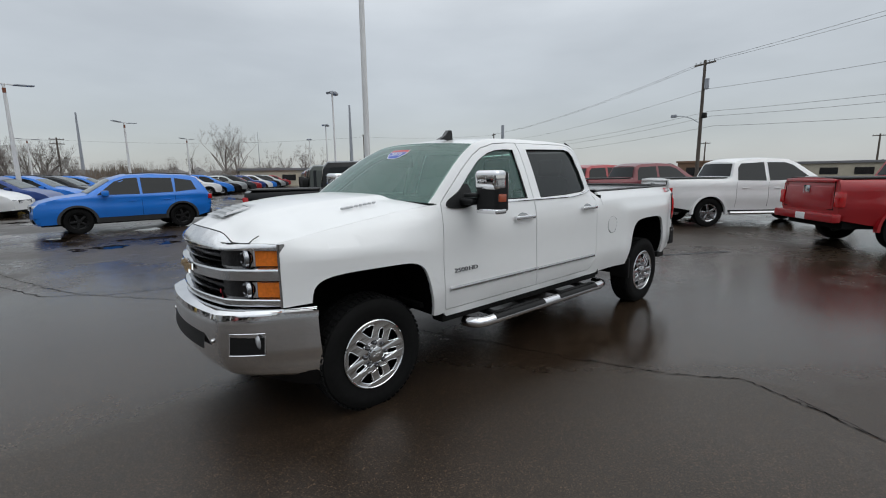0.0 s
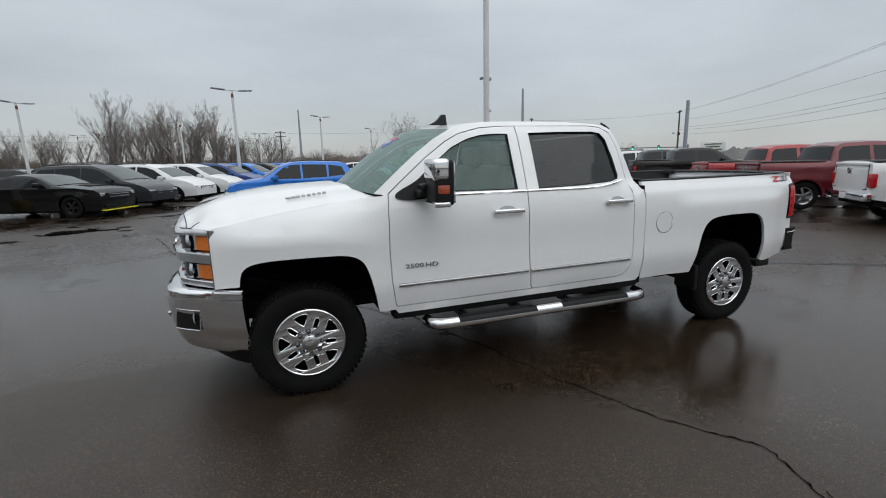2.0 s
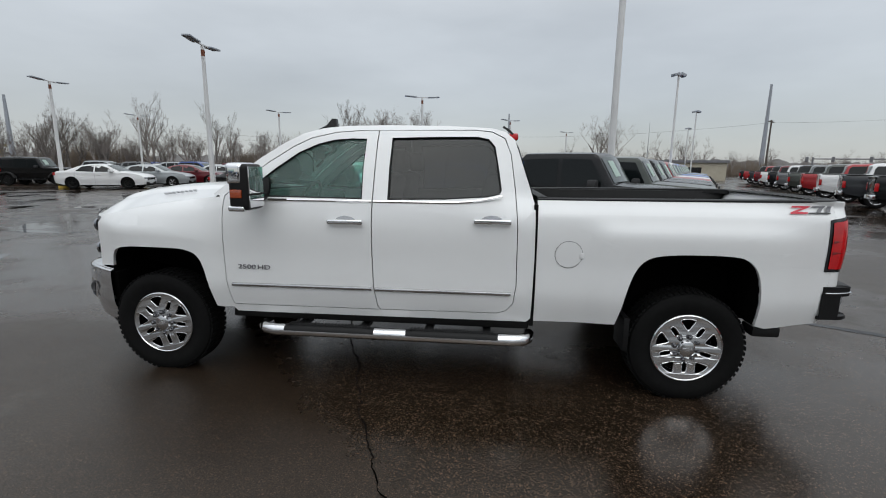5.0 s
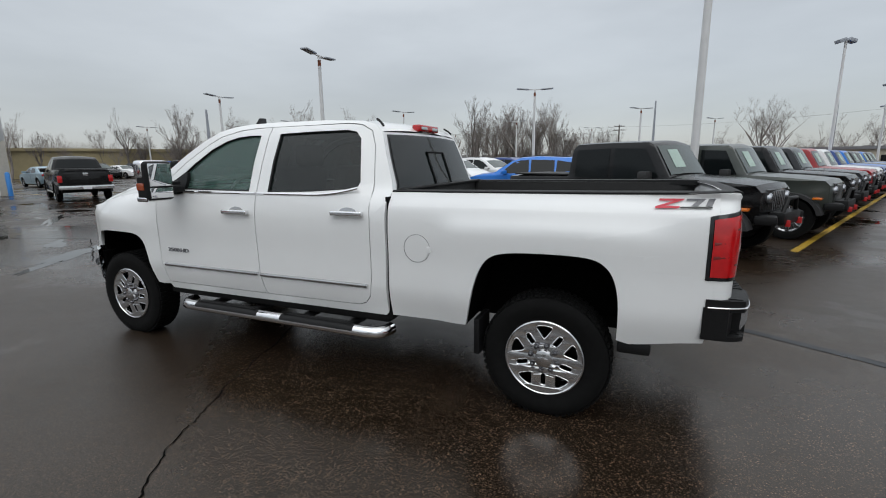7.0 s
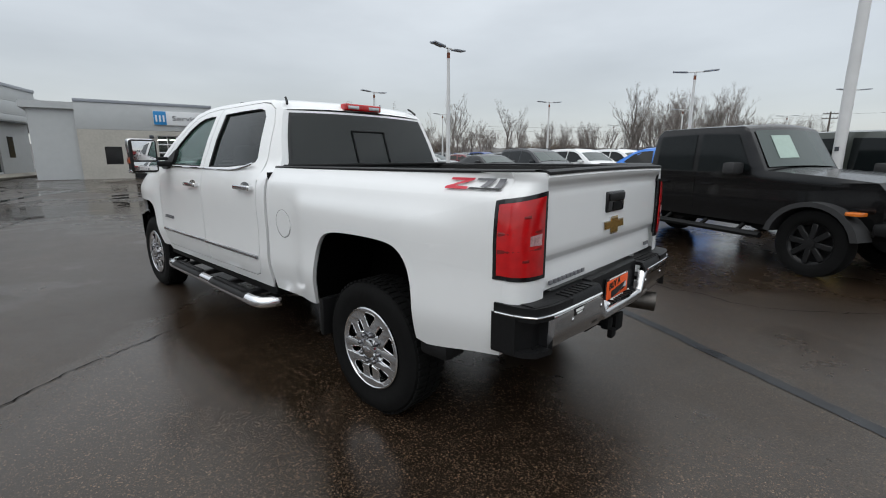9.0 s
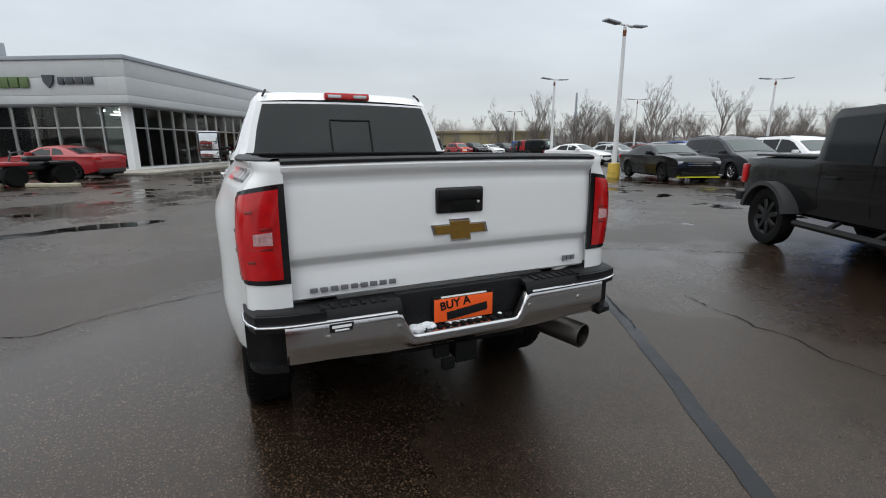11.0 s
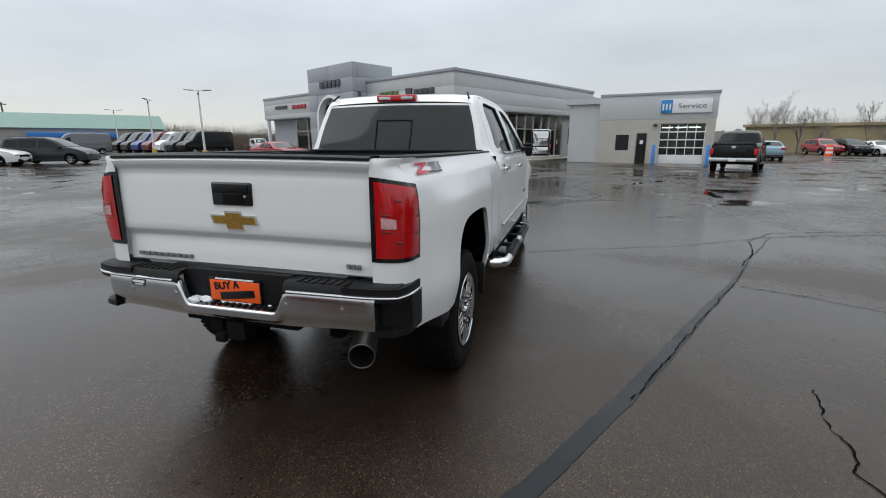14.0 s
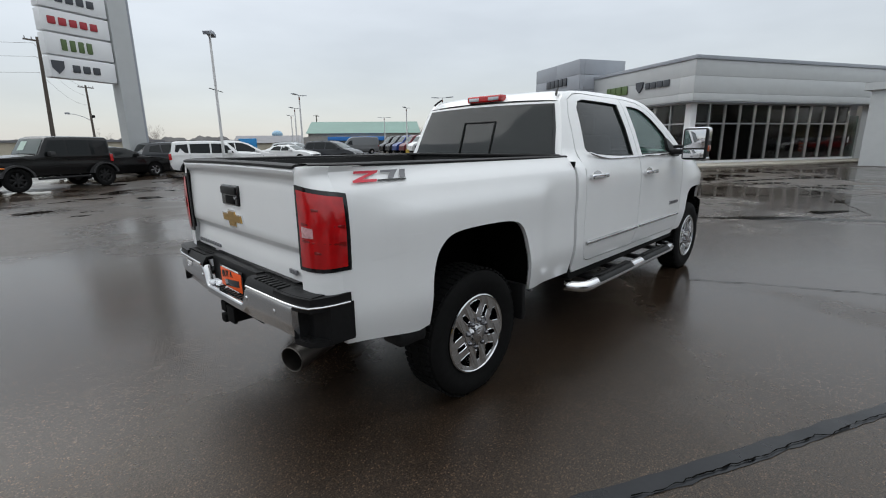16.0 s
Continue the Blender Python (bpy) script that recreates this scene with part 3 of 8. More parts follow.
    # off-road decal as plain slanted shapes
    for k, (shape, mm) in enumerate(((
            [(0.00, 0.0), (0.095, 0.0), (0.10, 0.014), (0.040, 0.017), (0.112, 0.052), (0.118, 0.064), (0.018, 0.064), (0.014, 0.050), (0.075, 0.048), (0.002, 0.012)], "red_mark"), (
            [(0.145, 0.014), (0.170, 0.014), (0.204, 0.064), (0.128, 0.064), (0.124, 0.050), (0.168, 0.050)], "grey_mark"), (
            [(0.200, 0.014), (0.226, 0.014), (0.240, 0.064), (0.214, 0.064)], "grey_mark"), (
            [(0.098, 0.000), (0.226, 0.000), (0.228, 0.011), (0.102, 0.011)], "black_gloss"))):
        bm = bmesh.new()
        x0 = -4.465 if s > 0 else -4.69
        lift = 0.011 if mm == "black_gloss" else 0.013
        sheet(bm, [(x0 - 1.22 * p if s > 0 else x0 + 1.22 * p, 1.334 + 0.76 * q) for p, q in shape], lambda x, z: side_y(x, z) + lift, s, thick=0, step=(0.02, 0.01))
        part("decal_mark", bm, M[mm], truck)
    # rear corner of the bed: one smooth panel from the side round to the tailgate
    def corner(u, z):
        if u < 0:
            return -4.78 - 0.14 * u, side_y(-4.78 - 0.14 * u, z) + 0.0005
        a = u * math.pi / 2
        ys = side_y(-4.78, z) + 0.0005
        c, n = max(0.0, math.cos(a)) ** 0.72, math.sin(a) ** 0.78
        return -4.78 - 0.108 * n, 0.712 + (ys - 0.712) * c
    def panel(u, v):
        if v > 0.92:
            f = (v - 0.92) / 0.08
            x, y = corner(u, 1.408)
            return (x + (-4.74 - x) * 0.6 * f, s * (y + (0.70 - y) * f), 1.408 + 0.004 * f)
        z = 0.800 + (1.408 - 0.800) * v / 0.92
        x, y = corner(u, z)
        return (x, s * y, z)
    bm = bmesh.new()
    patch(bm, panel, 28, 40)
    part("rear_corner", bm, W, truck)
    def lamp_fn(d, z0, z1, u0, u1, bulge=0.0):
        def fn(u, v):
            uu = u0 + (u1 - u0) * u
            rise = 0.032 * uu
            z = z0 + (z1 + rise - z0) * v
            x, y = corner(uu, z)
            k = d + bulge * (1 - (2 * v - 1) ** 2) * (1 - (2 * u - 1) ** 4)
            q = Vector((-max(uu, 0), (1 - max(uu, 0)) + 0.15, 0)).normalized()
            return (x + q.x * k, s * (y + q.y * k), z)
        return fn
    bm = bmesh.new()
    patch(bm, lamp_fn(0.004, 0.950, 1.300, -0.25, 1.0), 30, 12, (0.01, 0, 0))
    tail = part("tail_lamp", bm, M["black_gloss"], truck, "red tail lamp in a black surround")
    for nm, z0, z1, mm, u0, u1, d in (("lamp_lens", 0.970, 1.282, "red_lens", -0.17, 0.955, 0.009), ("reverse_lens", 1.106, 1.128, "reverse_lens", 0.62, 0.88, 0.0162)):
        bm = bmesh.new()
        patch(bm, lamp_fn(d, z0, z1, u0, u1, 0.007 if mm == "red_lens" else 0.001), 18, 14)
        part(nm, bm, M[mm], tail)
    for z0, z1, u0, u1 in ((1.035, 1.030, 0.46, 0.62), (1.086, 1.070, -0.12, 0.88), (1.160, 1.146, -0.12, 0.88), (1.222, 1.217, 0.46, 0.62)):
        bm = bmesh.new()
        patch(bm, lamp_fn(0.0148, z0, z1, u0, u1, 0.001), 8, 4)
        part("lamp_reflector", bm, M["red_deep"], tail)
    # bed rail cap and inner wall
    bm = bmesh.new()
    def cap(u, v):
        x = -2.85 + (-4.84 + 2.85) * u
        z = 1.392 + 0.017 * u
        yo = side_y(max(x, -4.78), 1.40) + 0.004 - 0.075 * sstep(0.93, 1.0, u)
        prof = [(yo, z - 0.004), (yo, z + 0.006), (yo - 0.012, z + 0.012), (yo - 0.085, z + 0.012), (yo - 0.10, z + 0.008), (yo - 0.105, z - 0.03)]
        t = v * 5
        i = min(int(t), 4)
        f = t - i
        return (x, s * (prof[i][0] + (prof[i + 1][0] - prof[i][0]) * f), prof[i][1] + (prof[i + 1][1] - prof[i][1]) * f)
    patch(bm, cap, 16, 5)
    part("bed_rail_cap", bm, M["black_plastic"], truck)
    bm = one_box(-4.82, -2.87, s * 0.74, s * 0.78, 1.09, 1.395)
    part("bed_inner_wall", bm, M["liner"], truck)
    # rocker underside
    bm = one_box(-2.82, -0.60, s * 0.80, s * 0.93, 0.47, 0.535, 0.02)
    part("rocker", bm, M["frame_black"], truck)
    # step bar: chrome tube, black treads, brackets
    bm = bmesh.new()
    pts = [(-0.86, 0.90), (-0.875, 0.98), (-0.91, 1.02), (-0.98, 1.035), (-1.4, 1.035), (-2.3, 1.035), (-2.70, 1.035), (-2.77, 1.02), (-2.805, 0.98), (-2.82, 0.90)]
    tube(bm, [(x, s * y, 0.425 + (0.0 if -2.7 < x < -1 else 0)) for x, y in pts], 0.043, 14)
    bar = part("step_bar", bm, M["chrome"], truck, "chrome step bar")
    for xa, xb in ((-1.06, -1.72), (-1.95, -2.60)):
        bm = bmesh.new()
        def tread(u, v, xa=xa, xb=xb):
            x = xa + (xb - xa) * u
            e = sstep(0, 0.12, u) * (1 - sstep(0.88, 1, u))
            a = radians(150 - 138 * v)
            return (x, s * (1.035 + (0.046 + 0.006 * e) * math.cos(a)), 0.425 + (0.043 + 0.010 * e) * math.sin(a) - 0.0)
        patch(bm, tread, 20, 12)
        for k in range(24):
            xr = xa + (xb - xa) * (k + 1.5) / 26
            box(bm, xr - 0.006, xr + 0.006, s * 1.005, s * 1.065, 0.474, 0.4785, 0.0015)
        part("step_tread", bm, M["black_plastic"], bar)
    for xb in (-1.15, -1.62, -2.1, -2.52):
        bm = one_box(xb - 0.03, xb + 0.03, s * 0.80, s * 1.03, 0.42, 0.455, 0.008)
        box(bm, xb - 0.03, xb + 0.03, s * 0.80, s * 0.84, 0.42, 0.52, 0.005)
        part("step_bracket", bm, M["black_plastic"], bar)
    # mirror: black arm and shell, chrome cap, amber marker, glass
    bm = bmesh.new()
    sheet(bm, smooth_poly([(-0.63, 1.39), (-0.66, 1.34), (-0.86, 1.34), (-0.93, 1.37), (-0.93, 1.50), (-0.90, 1.535), (-0.80, 1.46)], n=2), lambda x, z: side_y(x, z) + 0.012, s, thick=0.03)
    box(bm, -0.93, -0.78, s * 0.93, s * 1.07, 1.365, 1.415, 0.02, 3)
    box(bm, -0.92, -0.80, s * 0.96, s * 1.10, 1.425, 1.455, 0.012, 3)
    mirror = part("wing_mirror", bm, M["black_plastic"], truck, "towing mirror with chrome cap")
    bm = bmesh.new()
    box(bm, -0.965, -0.83, s * 1.055, s * 1.275, 1.315, 1.615, 0.035, 4)
    part("mirror_shell", bm, M["black_plastic"], mirror)
    bm = bmesh.new()
    box(bm, -0.935, -0.815, s * 1.058, s * 1.279, 1.478, 1.622, 0.035, 4)
    part("mirror_cap", bm, M["chrome"], mirror)
    part("mirror_lower_cap", one_box(-0.935, -0.822, s * 1.07, s * 1.277, 1.307, 1.345, 0.014, 3), M["chrome"], mirror)
    part("marker_lens", one_box(-0.925, -0.845, s * 1.27, s * 1.283, 1.395, 1.452, 0.008), M["amber_dark"], mirror)
    bm = one_box(-0.9725, -0.962, s * 1.075, s * 1.258, 1.425, 1.598, 0.004)
    box(bm, -0.9725, -0.962, s * 1.075, s * 1.258, 1.333, 1.412, 0.004)
    part("mirror_glass", bm, M["chrome"], mirror)
    # stacked head lamps between chrome bars
    bm = bmesh.new()
    def fascia(d, z0, z1, y0, y1, lean=0.0):
        def fn(u, v):
            y = y0 + (y1 - y0) * u
            return (FRONT_X(y) + d - lean * v, s * y, z0 + (z1 - z0) * v)
        return fn
    patch(bm, fascia(-0.025, 0.80, 1.20, 0.43, 0.775), 12, 4)
    lampf = part("head_lamp", bm, M["black_gloss"], truck, "stacked head lamp with amber marker")
    for zc in (1.108, 0.913):
        bm = bmesh.new()
        patch(bm, fascia(-0.004, zc - 0.047, zc + 0.047, 0.668, 0.777), 8, 3, (-0.02, 0, 0))
        part("side_marker", bm, M["amber"], lampf)
        bm = bmesh.new()
        yc = 0.612
        lathe(bm, [(0.0, -0.035), (0.022, -0.034), (0.036, -0.01), (0.040, 0.002), (0.044, 0.002), (0.047, -0.012), (0.052, -0.012), (0.056, 0.0), (0.058, -0.02)], 24, "X", (FRONT_X(yc) + 0.002, s * yc, zc))
        part("projector", bm, M["lamp_bowl"], lampf)
        bm = bmesh.new()
        patch(bm, fascia(0.002, zc - 0.048, zc + 0.048, 0.648, 0.664), 2, 1, (-0.02, 0, 0))
        part("lamp_divider", bm, M["chrome"], lampf)
    # chrome nose bars
    for nm, z0, z1, d, y0, y1 in (("upper_nose_bar", 1.158, 1.200, 0.012, 0.48, 0.782), ("middle_nose_bar", 0.962, 1.058, 0.020, 0.0, 0.782), ("lower_nose_bar", 0.803, 0.864, 0.016, 0.0, 0.782)):
        bm = bmesh.new()
        def bar_fn(u, v, z0=z0, z1=z1, d=d, y0=y0, y1=y1, nm=nm):
            y = y0 + (y1 - y0) * u
            if nm == "upper_nose_bar":
                back = FRONT_X(y) - nose_line(y)[0] + 0.012
                return (FRONT_X(y) + d - (back + d) * v ** 2.2, s * y, z0 + (nose_line(y)[1] - 0.001 - z0) * min(1, v * 1.25) ** 0.8)
            # a broad face with a bright bevel along its upper edge
            b = np.interp(v, [0, 0.10, 0.72, 0.84, 1.0], [-0.03, d - 0.004, d, d - 0.006, -0.035])
            return (FRONT_X(y) + float(b), s * y, z0 + (z1 - z0) * v)
        patch(bm, bar_fn, 22, 18)
        part(nm, bm, M["nose_chrome"], truck, sharp=24)
    # bright edge of the lamps along the fender
    bm = bmesh.new()
    patch(bm, lambda u, v: (0.576 - 0.012 * v, s * (0.778 + 0.014 * v), 0.803 + 0.393 * u), 8, 2, (-0.03, 0, 0))
    part("lamp_edge_trim", bm, M["satin_chrome"], truck)
    # front mud flap and rear inner flap
    part("mud_flap", one_box(-3.50, -3.46, s * 0.74, s * 0.97, 0.36, 0.60, 0.01), M["black_plastic"], truck)
    part("valance_flap", one_box(-4.50, -4.32, s * 0.78, s * 0.93, 0.49, 0.565, 0.02), M["black_plastic"], truck)
    # cowl end and cab gap closer
    part("cab_gap_closer", one_box(-2.848, -2.82, s * 0.70, s * 0.93, 0.50, 1.36), M["frame_black"], truck)
    # A-post vent strip at the roof's rear edge
    bm = bmesh.new()
    tube(bm, [(x, s * (side_y(x, z) - 0.03), z + 0.012) for x, z in ((-2.60, 1.888), (-2.64, 1.862), (-2.668, 1.835))], 0.009, 6)
    part("roof_joint", bm, M["black_plastic"], truck)


def edge_at(line, t):
    k = t * (len(line) - 1)
    i = min(int(k), len(line) - 2)
    f = k - i
    return line[i][0] + (line[i + 1][0] - line[i][0]) * f, line[i][1] + (line[i + 1][1] - line[i][1]) * f


# roof
bm = bmesh.new()
def roof_fn(u, v):
    x = -1.13 + (-2.68 + 1.13) * u
    ze = float(np.interp(-x, [1.13, 1.28, 1.45, 1.72, 2.2, 2.52, 2.62, 2.68], [1.838, 1.882, 1.900, 1.906, 1.902, 1.882, 1.856, 1.805]))
    ye = side_y(x, ze) - 0.004
    w = 2 * v - 1
    crown = 0.022 * (1 - abs(w) ** 2.6)
    bow = 0.10 * (1 - w * w) * (1 - sstep(0, 0.25, u)) - 0.03 * (1 - w * w) * sstep(0.9, 1, u)
    ribs = 0.004 * (math.cos(w * 9) > 0.6)
    return (x + bow, ye * w, ze + crown + ribs * sstep(0.15, 0.3, u) * (1 - sstep(0.8, 0.95, u)))
patch(bm, roof_fn, 30, 36)
part("roof", bm, W, truck)

# windscreen and rear window
def screen_fn(line, bow, lift, inset=0.0, t0=0.0, t1=1.0, w0=-1.0, w1=1.0):
    def fn(u, v):
        x, z = edge_at(line, t0 + (t1 - t0) * u)
        w = w0 + (w1 - w0) * v
        return (x + bow * (1 - w * w) + inset, (side_y(x, z) - 0.012) * w, z + lift * (1 - w * w))
    return fn
bm = bmesh.new()
patch(bm, screen_fn(PILLAR[:5], 0.145, 0.028), 16, 30)
screen = part("windscreen", bm, M["glass_screen"], truck)
screen.visible_shadow = False
bm = bmesh.new()
patch(bm, screen_fn(PILLAR[:5], 0.145, 0.028, -0.006, 0.0, 0.07), 2, 30)
patch(bm, screen_fn(PILLAR[:5], 0.145, 0.028, -0.006, 0.955, 1.0), 2, 30)
part("screen_border", bm, M["black_gloss"], screen)
bm = bmesh.new()
patch(bm, screen_fn(BACK, -0.035, 0.012), 10, 24)
patch(bm, lambda u, v: (-2.83 - 0.01 * math.sin(math.pi * v), (v * 2 - 1) * 0.86, 1.36 - 0.80 * u), 3, 8)
part("cab_back", bm, W, truck)
bm = bmesh.new()
patch(bm, screen_fn(BACK, -0.035, 0.012, -0.008, 0.06, 0.95, -0.925, 0.925), 10, 24)
rear_glass = part("rear_window", bm, M["glass_dark"], truck, "dark tinted rear window with sliding pane")
bm = bmesh.new()
patch(bm, screen_fn(BACK, -0.035, 0.012, -0.003, 0.03, 0.98, -0.955, 0.955), 10, 24)
part("rear_window_border", bm, M["black_gloss"], rear_glass)
bm = bmesh.new()
sl = [(-0.165, 0.27), (-0.165, 0.90), (0.165, 0.90), (0.165, 0.27)]
ring = []
for (a, ta), (b2, tb) in zip(sl, sl[1:] + sl[:1]):
    for k in range(4):
        w, t = a + (b2 - a) * k / 4, ta + (tb - ta) * k / 4
        x, z = edge_at(BACK, t)
        ring.append((x - 0.047, w, z + 0.012))
tube(bm, ring + ring[:1], 0.008, 6)
part("sliding_pane_frame", bm, M["black_plastic"], rear_glass)
# high brake lamp
bm = bmesh.new()
box(bm, -2.735, -2.66, -0.185, 0.185, 1.832, 1.886, 0.014, 3)
hb = part("high_brake_lamp", bm, M["red_lens"], truck)
for yc in (-0.105, 0.105):
    part("cargo_lamp_lens", one_box(-2.739, -2.70, yc - 0.055, yc + 0.055, 1.842, 1.870, 0.006), M["clear_lens"], hb)
# roof antenna fin
bm = bmesh.new()
fin = [(-1.10, 1.90), (-1.17, 1.935), (-1.215, 1.985), (-1.25, 1.985), (-1.262, 1.90)]
prism(bm, fin, 0.30, 0.345, "y")
part("antenna_fin", bm, M["black_gloss"], truck)

# hood with scoop
bm = bmesh.new()
def hood_fn(u, v):
    w = 2 * v - 1
    yf = w * 0.765
    xb = -0.52 + 0.20 * (1 - w * w)
    xf, zf = nose_line(yf)
    x = xb + (xf - xb) * u
    ye = side_y(min(x, 0.56), fender_top(x)) - 0.002
    y = w * (ye + (0.765 - ye) * sstep(0.8, 1.0, u))
    def top(x):
        ze = float(np.interp(x, [-0.56, -0.2, 0.05, 0.25, 0.42, 0.56, 0.85], [1.376, 1.339, 1.300, 1.264, 1.227, 1.199, 1.16]))
        zc = float(np.interp(x, [-0.56, -0.3, 0.06, 0.21, 0.40, 0.55, 0.66, 0.74, 0.81], [1.437, 1.437, 1.424, 1.412, 1.387, 1.357, 1.328, 1.302, 1.275]))
        z = ze + (zc - ze) * (1 - abs(w) ** 3.0) ** 1.1
        return z + 0.020 * sstep(0.66, 0.52, abs(w)) * sstep(0.74, 0.50, x)
    z = top(x) + (zf - top(xf)) * sstep(0.82, 1.0, u) ** 1.5
    return (x, y, z)
patch(bm, hood_fn, 64, 80, (0, 0, -0.02))
hood = part("hood", bm, W, truck)
# shut line along the hood's edge
for s in (1, -1):
    bm = bmesh.new()
    tube(bm, [(nose_line(y)[0] + 0.003, s * y, nose_line(y)[1] + 0.0005) for y in np.linspace(0, 0.645, 40)]
         + [(x, s * y, z) for x, y, z in ((0.665, 0.645, 1.222), (0.630, 0.652, 1.2415))], 0.0032, 6)
    part("hood_gap", bm, M["black_plastic"], hood)
# scoop: silver frame, dark mouth, three slats
def on_hood(x, y, d):
    zc = float(np.interp(x, [0.40, 0.55, 0.66, 0.74], [1.4075, 1.3775, 1.349, 1.3225]))
    return (x, y, zc + d - 0.12 * y * y)
bm = bmesh.new()
patch(bm, lambda u, v: on_hood(0.665 - 0.150 * u, -0.15 + 0.30 * v, 0.003), 6, 6)
scoop = part("hood_scoop", bm, M["black_plastic"], hood, "black slatted scoop in a silver frame")
for nm, quad in (("scoop_lip", ((0.698, -0.185), (0.665, -0.15), (0.698, 0.185), (0.665, 0.15))), ("scoop_back", ((0.515, -0.15), (0.455, -0.235), (0.515, 0.15), (0.455, 0.235))),
                 ("scoop_cheek", ((0.665, 0.15), (0.515, 0.15), (0.698, 0.185), (0.455, 0.235))), ("scoop_cheek", ((0.665, -0.15), (0.515, -0.15), (0.698, -0.185), (0.455, -0.235)))):
    bm = bmesh.new()
    def fr(u, v, q=quad):
        a = [q[0][k] + (q[1][k] - q[0][k]) * u for k in (0, 1)]
        b = [q[2][k] + (q[3][k] - q[2][k]) * u for k in (0, 1)]
        x, y = a[0] + (b[0] - a[0]) * v, a[1] + (b[1] - a[1]) * v
        inner = max(abs(y) / 0.15, (x - 0.59) / 0.075, (0.59 - x) / 0.075) < 1.02
        return on_hood(x, y, 0.012 if inner else 0.001)
    patch(bm, fr, 5, 8)
    part(nm, bm, M["silver_trim"], scoop)
for k in range(3):
    bm = bmesh.new()
    x0 = 0.650 - 0.048 * k
    patch(bm, lambda u, v, x0=x0: (*on_hood(x0 - 0.026 * u, -0.148 + 0.296 * v, 0)[:2], on_hood(x0 - 0.026 * u, -0.148 + 0.296 * v, 0.006 + 0.008 * u)[2]), 2, 6, (0, 0, -0.006))
    part("scoop_slat", bm, M["silver_trim"], scoop)
for s in (1, -1):
    # hood side badge as plain bars
    for k in range(8):
        x = 0.075 - 0.036 * k
        part("hood_badge_bar", one_box(x - (0.034 if k < 2 else 0.027), x, s * 0.660, s * 0.668, 1.366 + 0.0040 * k, 1.384 + 0.0042 * k, 0.002, turn=Matrix.Rotation(radians(-s * 42), 4, "X")), M["badge_grey"], hood)
# cowl panel and wipers
bm = bmesh.new()
patch(bm, lambda u, v: (-0.34 + 0.0 - 0.20 * (2 * v - 1) ** 2 - 0.06 * u, (2 * v - 1) * 0.76, 1.372 + 0.02 * u), 2, 20)
part("cowl", bm, M["black_plastic"], truck)
for y0 in (0.55, -0.05):
    bm = bmesh.new()
    tube(bm, [(-0.37 - 0.2 * ((y0 - 0.55 * k / 6) / 0.8) ** 2, y0 - 0.55 * k / 6, 1.418 + 0.012 * math.sin(k / 2)) for k in range(7)], 0.008, 6)
    part("wiper", bm, M["black_plastic"], truck)

# grille: black recess, thin bars, gold emblem
bm = bmesh.new()
patch(bm, lambda u, v: (FRONT_X(-0.47 + 0.94 * v) - 0.06, -0.47 + 0.94 * v, 0.82 + 0.36 * u), 4, 14)
grille = part("grille", bm, M["black_gloss"], truck)
for zc in (1.088, 1.128, 0.892, 0.935):
    bm = bmesh.new()
    patch(bm, lambda u, v: (FRONT_X(-0.44 + 0.88 * v) - 0.012 - 0.02 * u, -0.44 + 0.88 * v, zc - 0.006 + 0.014 * u), 1, 14, (-0.03, 0, 0))
    part("grille_bar", bm, M["dark_chrome"], grille)
BOW = [(-0.13, -0.012), (-0.118, 0.028), (-0.048, 0.028), (-0.040, 0.046), (0.052, 0.046), (0.046, 0.028), (0.13, 0.028), (0.118, -0.012), (0.046, -0.012), (0.040, -0.040), (-0.052, -0.040), (-0.046, -0.012)]
def emblem(x, z, sgn, parent, k=1.0):
    bm = bmesh.new()
    prism(bm, [(y * k * 1.06, z + q * k * 1.12) for y, q in BOW], x, x + sgn * 0.012, "x")
    e = part("emblem", bm, M["chrome"], parent, "gold cross-shaped emblem with chrome edge")
    bm = bmesh.new()
    prism(bm, [(y * k * 0.95, z + q * k * 0.90) for y, q in BOW], x + sgn * 0.011, x + sgn * 0.016, "x")
    part("emblem_face", bm, M["gold"], e)
emblem(0.896, 1.005, 1, grille, 1.05)
part("grille_mark", one_box(0.80, 0.806, 0.35, 0.42, 0.875, 0.895, 0.002, turn=Matrix.Rotation(radians(-18), 4, "Z")), M["red_mark"], grille)
# chrome lip over the grille, rising to the hood
bm = bmesh.new()
def lip_fn(u, v):
    y = (2 * v - 1) * 0.50
    xa, za = FRONT_X(y) + 0.010, 1.152 + 0.004 * abs(2 * v - 1)
    xb, zb = nose_line(y)
    return (xa + (xb + 0.004 - xa) * u ** 1.6 + 0.006 * math.sin(math.pi * u), y, za + (zb - 0.002 - za) * u)
patch(bm, lambda u, v: (FRONT_X((2 * v - 1) * 0.5) + 0.010 - 0.05 * (1 - u), (2 * v - 1) * 0.5, 1.146 + 0.006 * u), 2, 24)
patch(bm, lip_fn, 10, 40)
part("hood_lip", bm, M["nose_chrome"], truck)

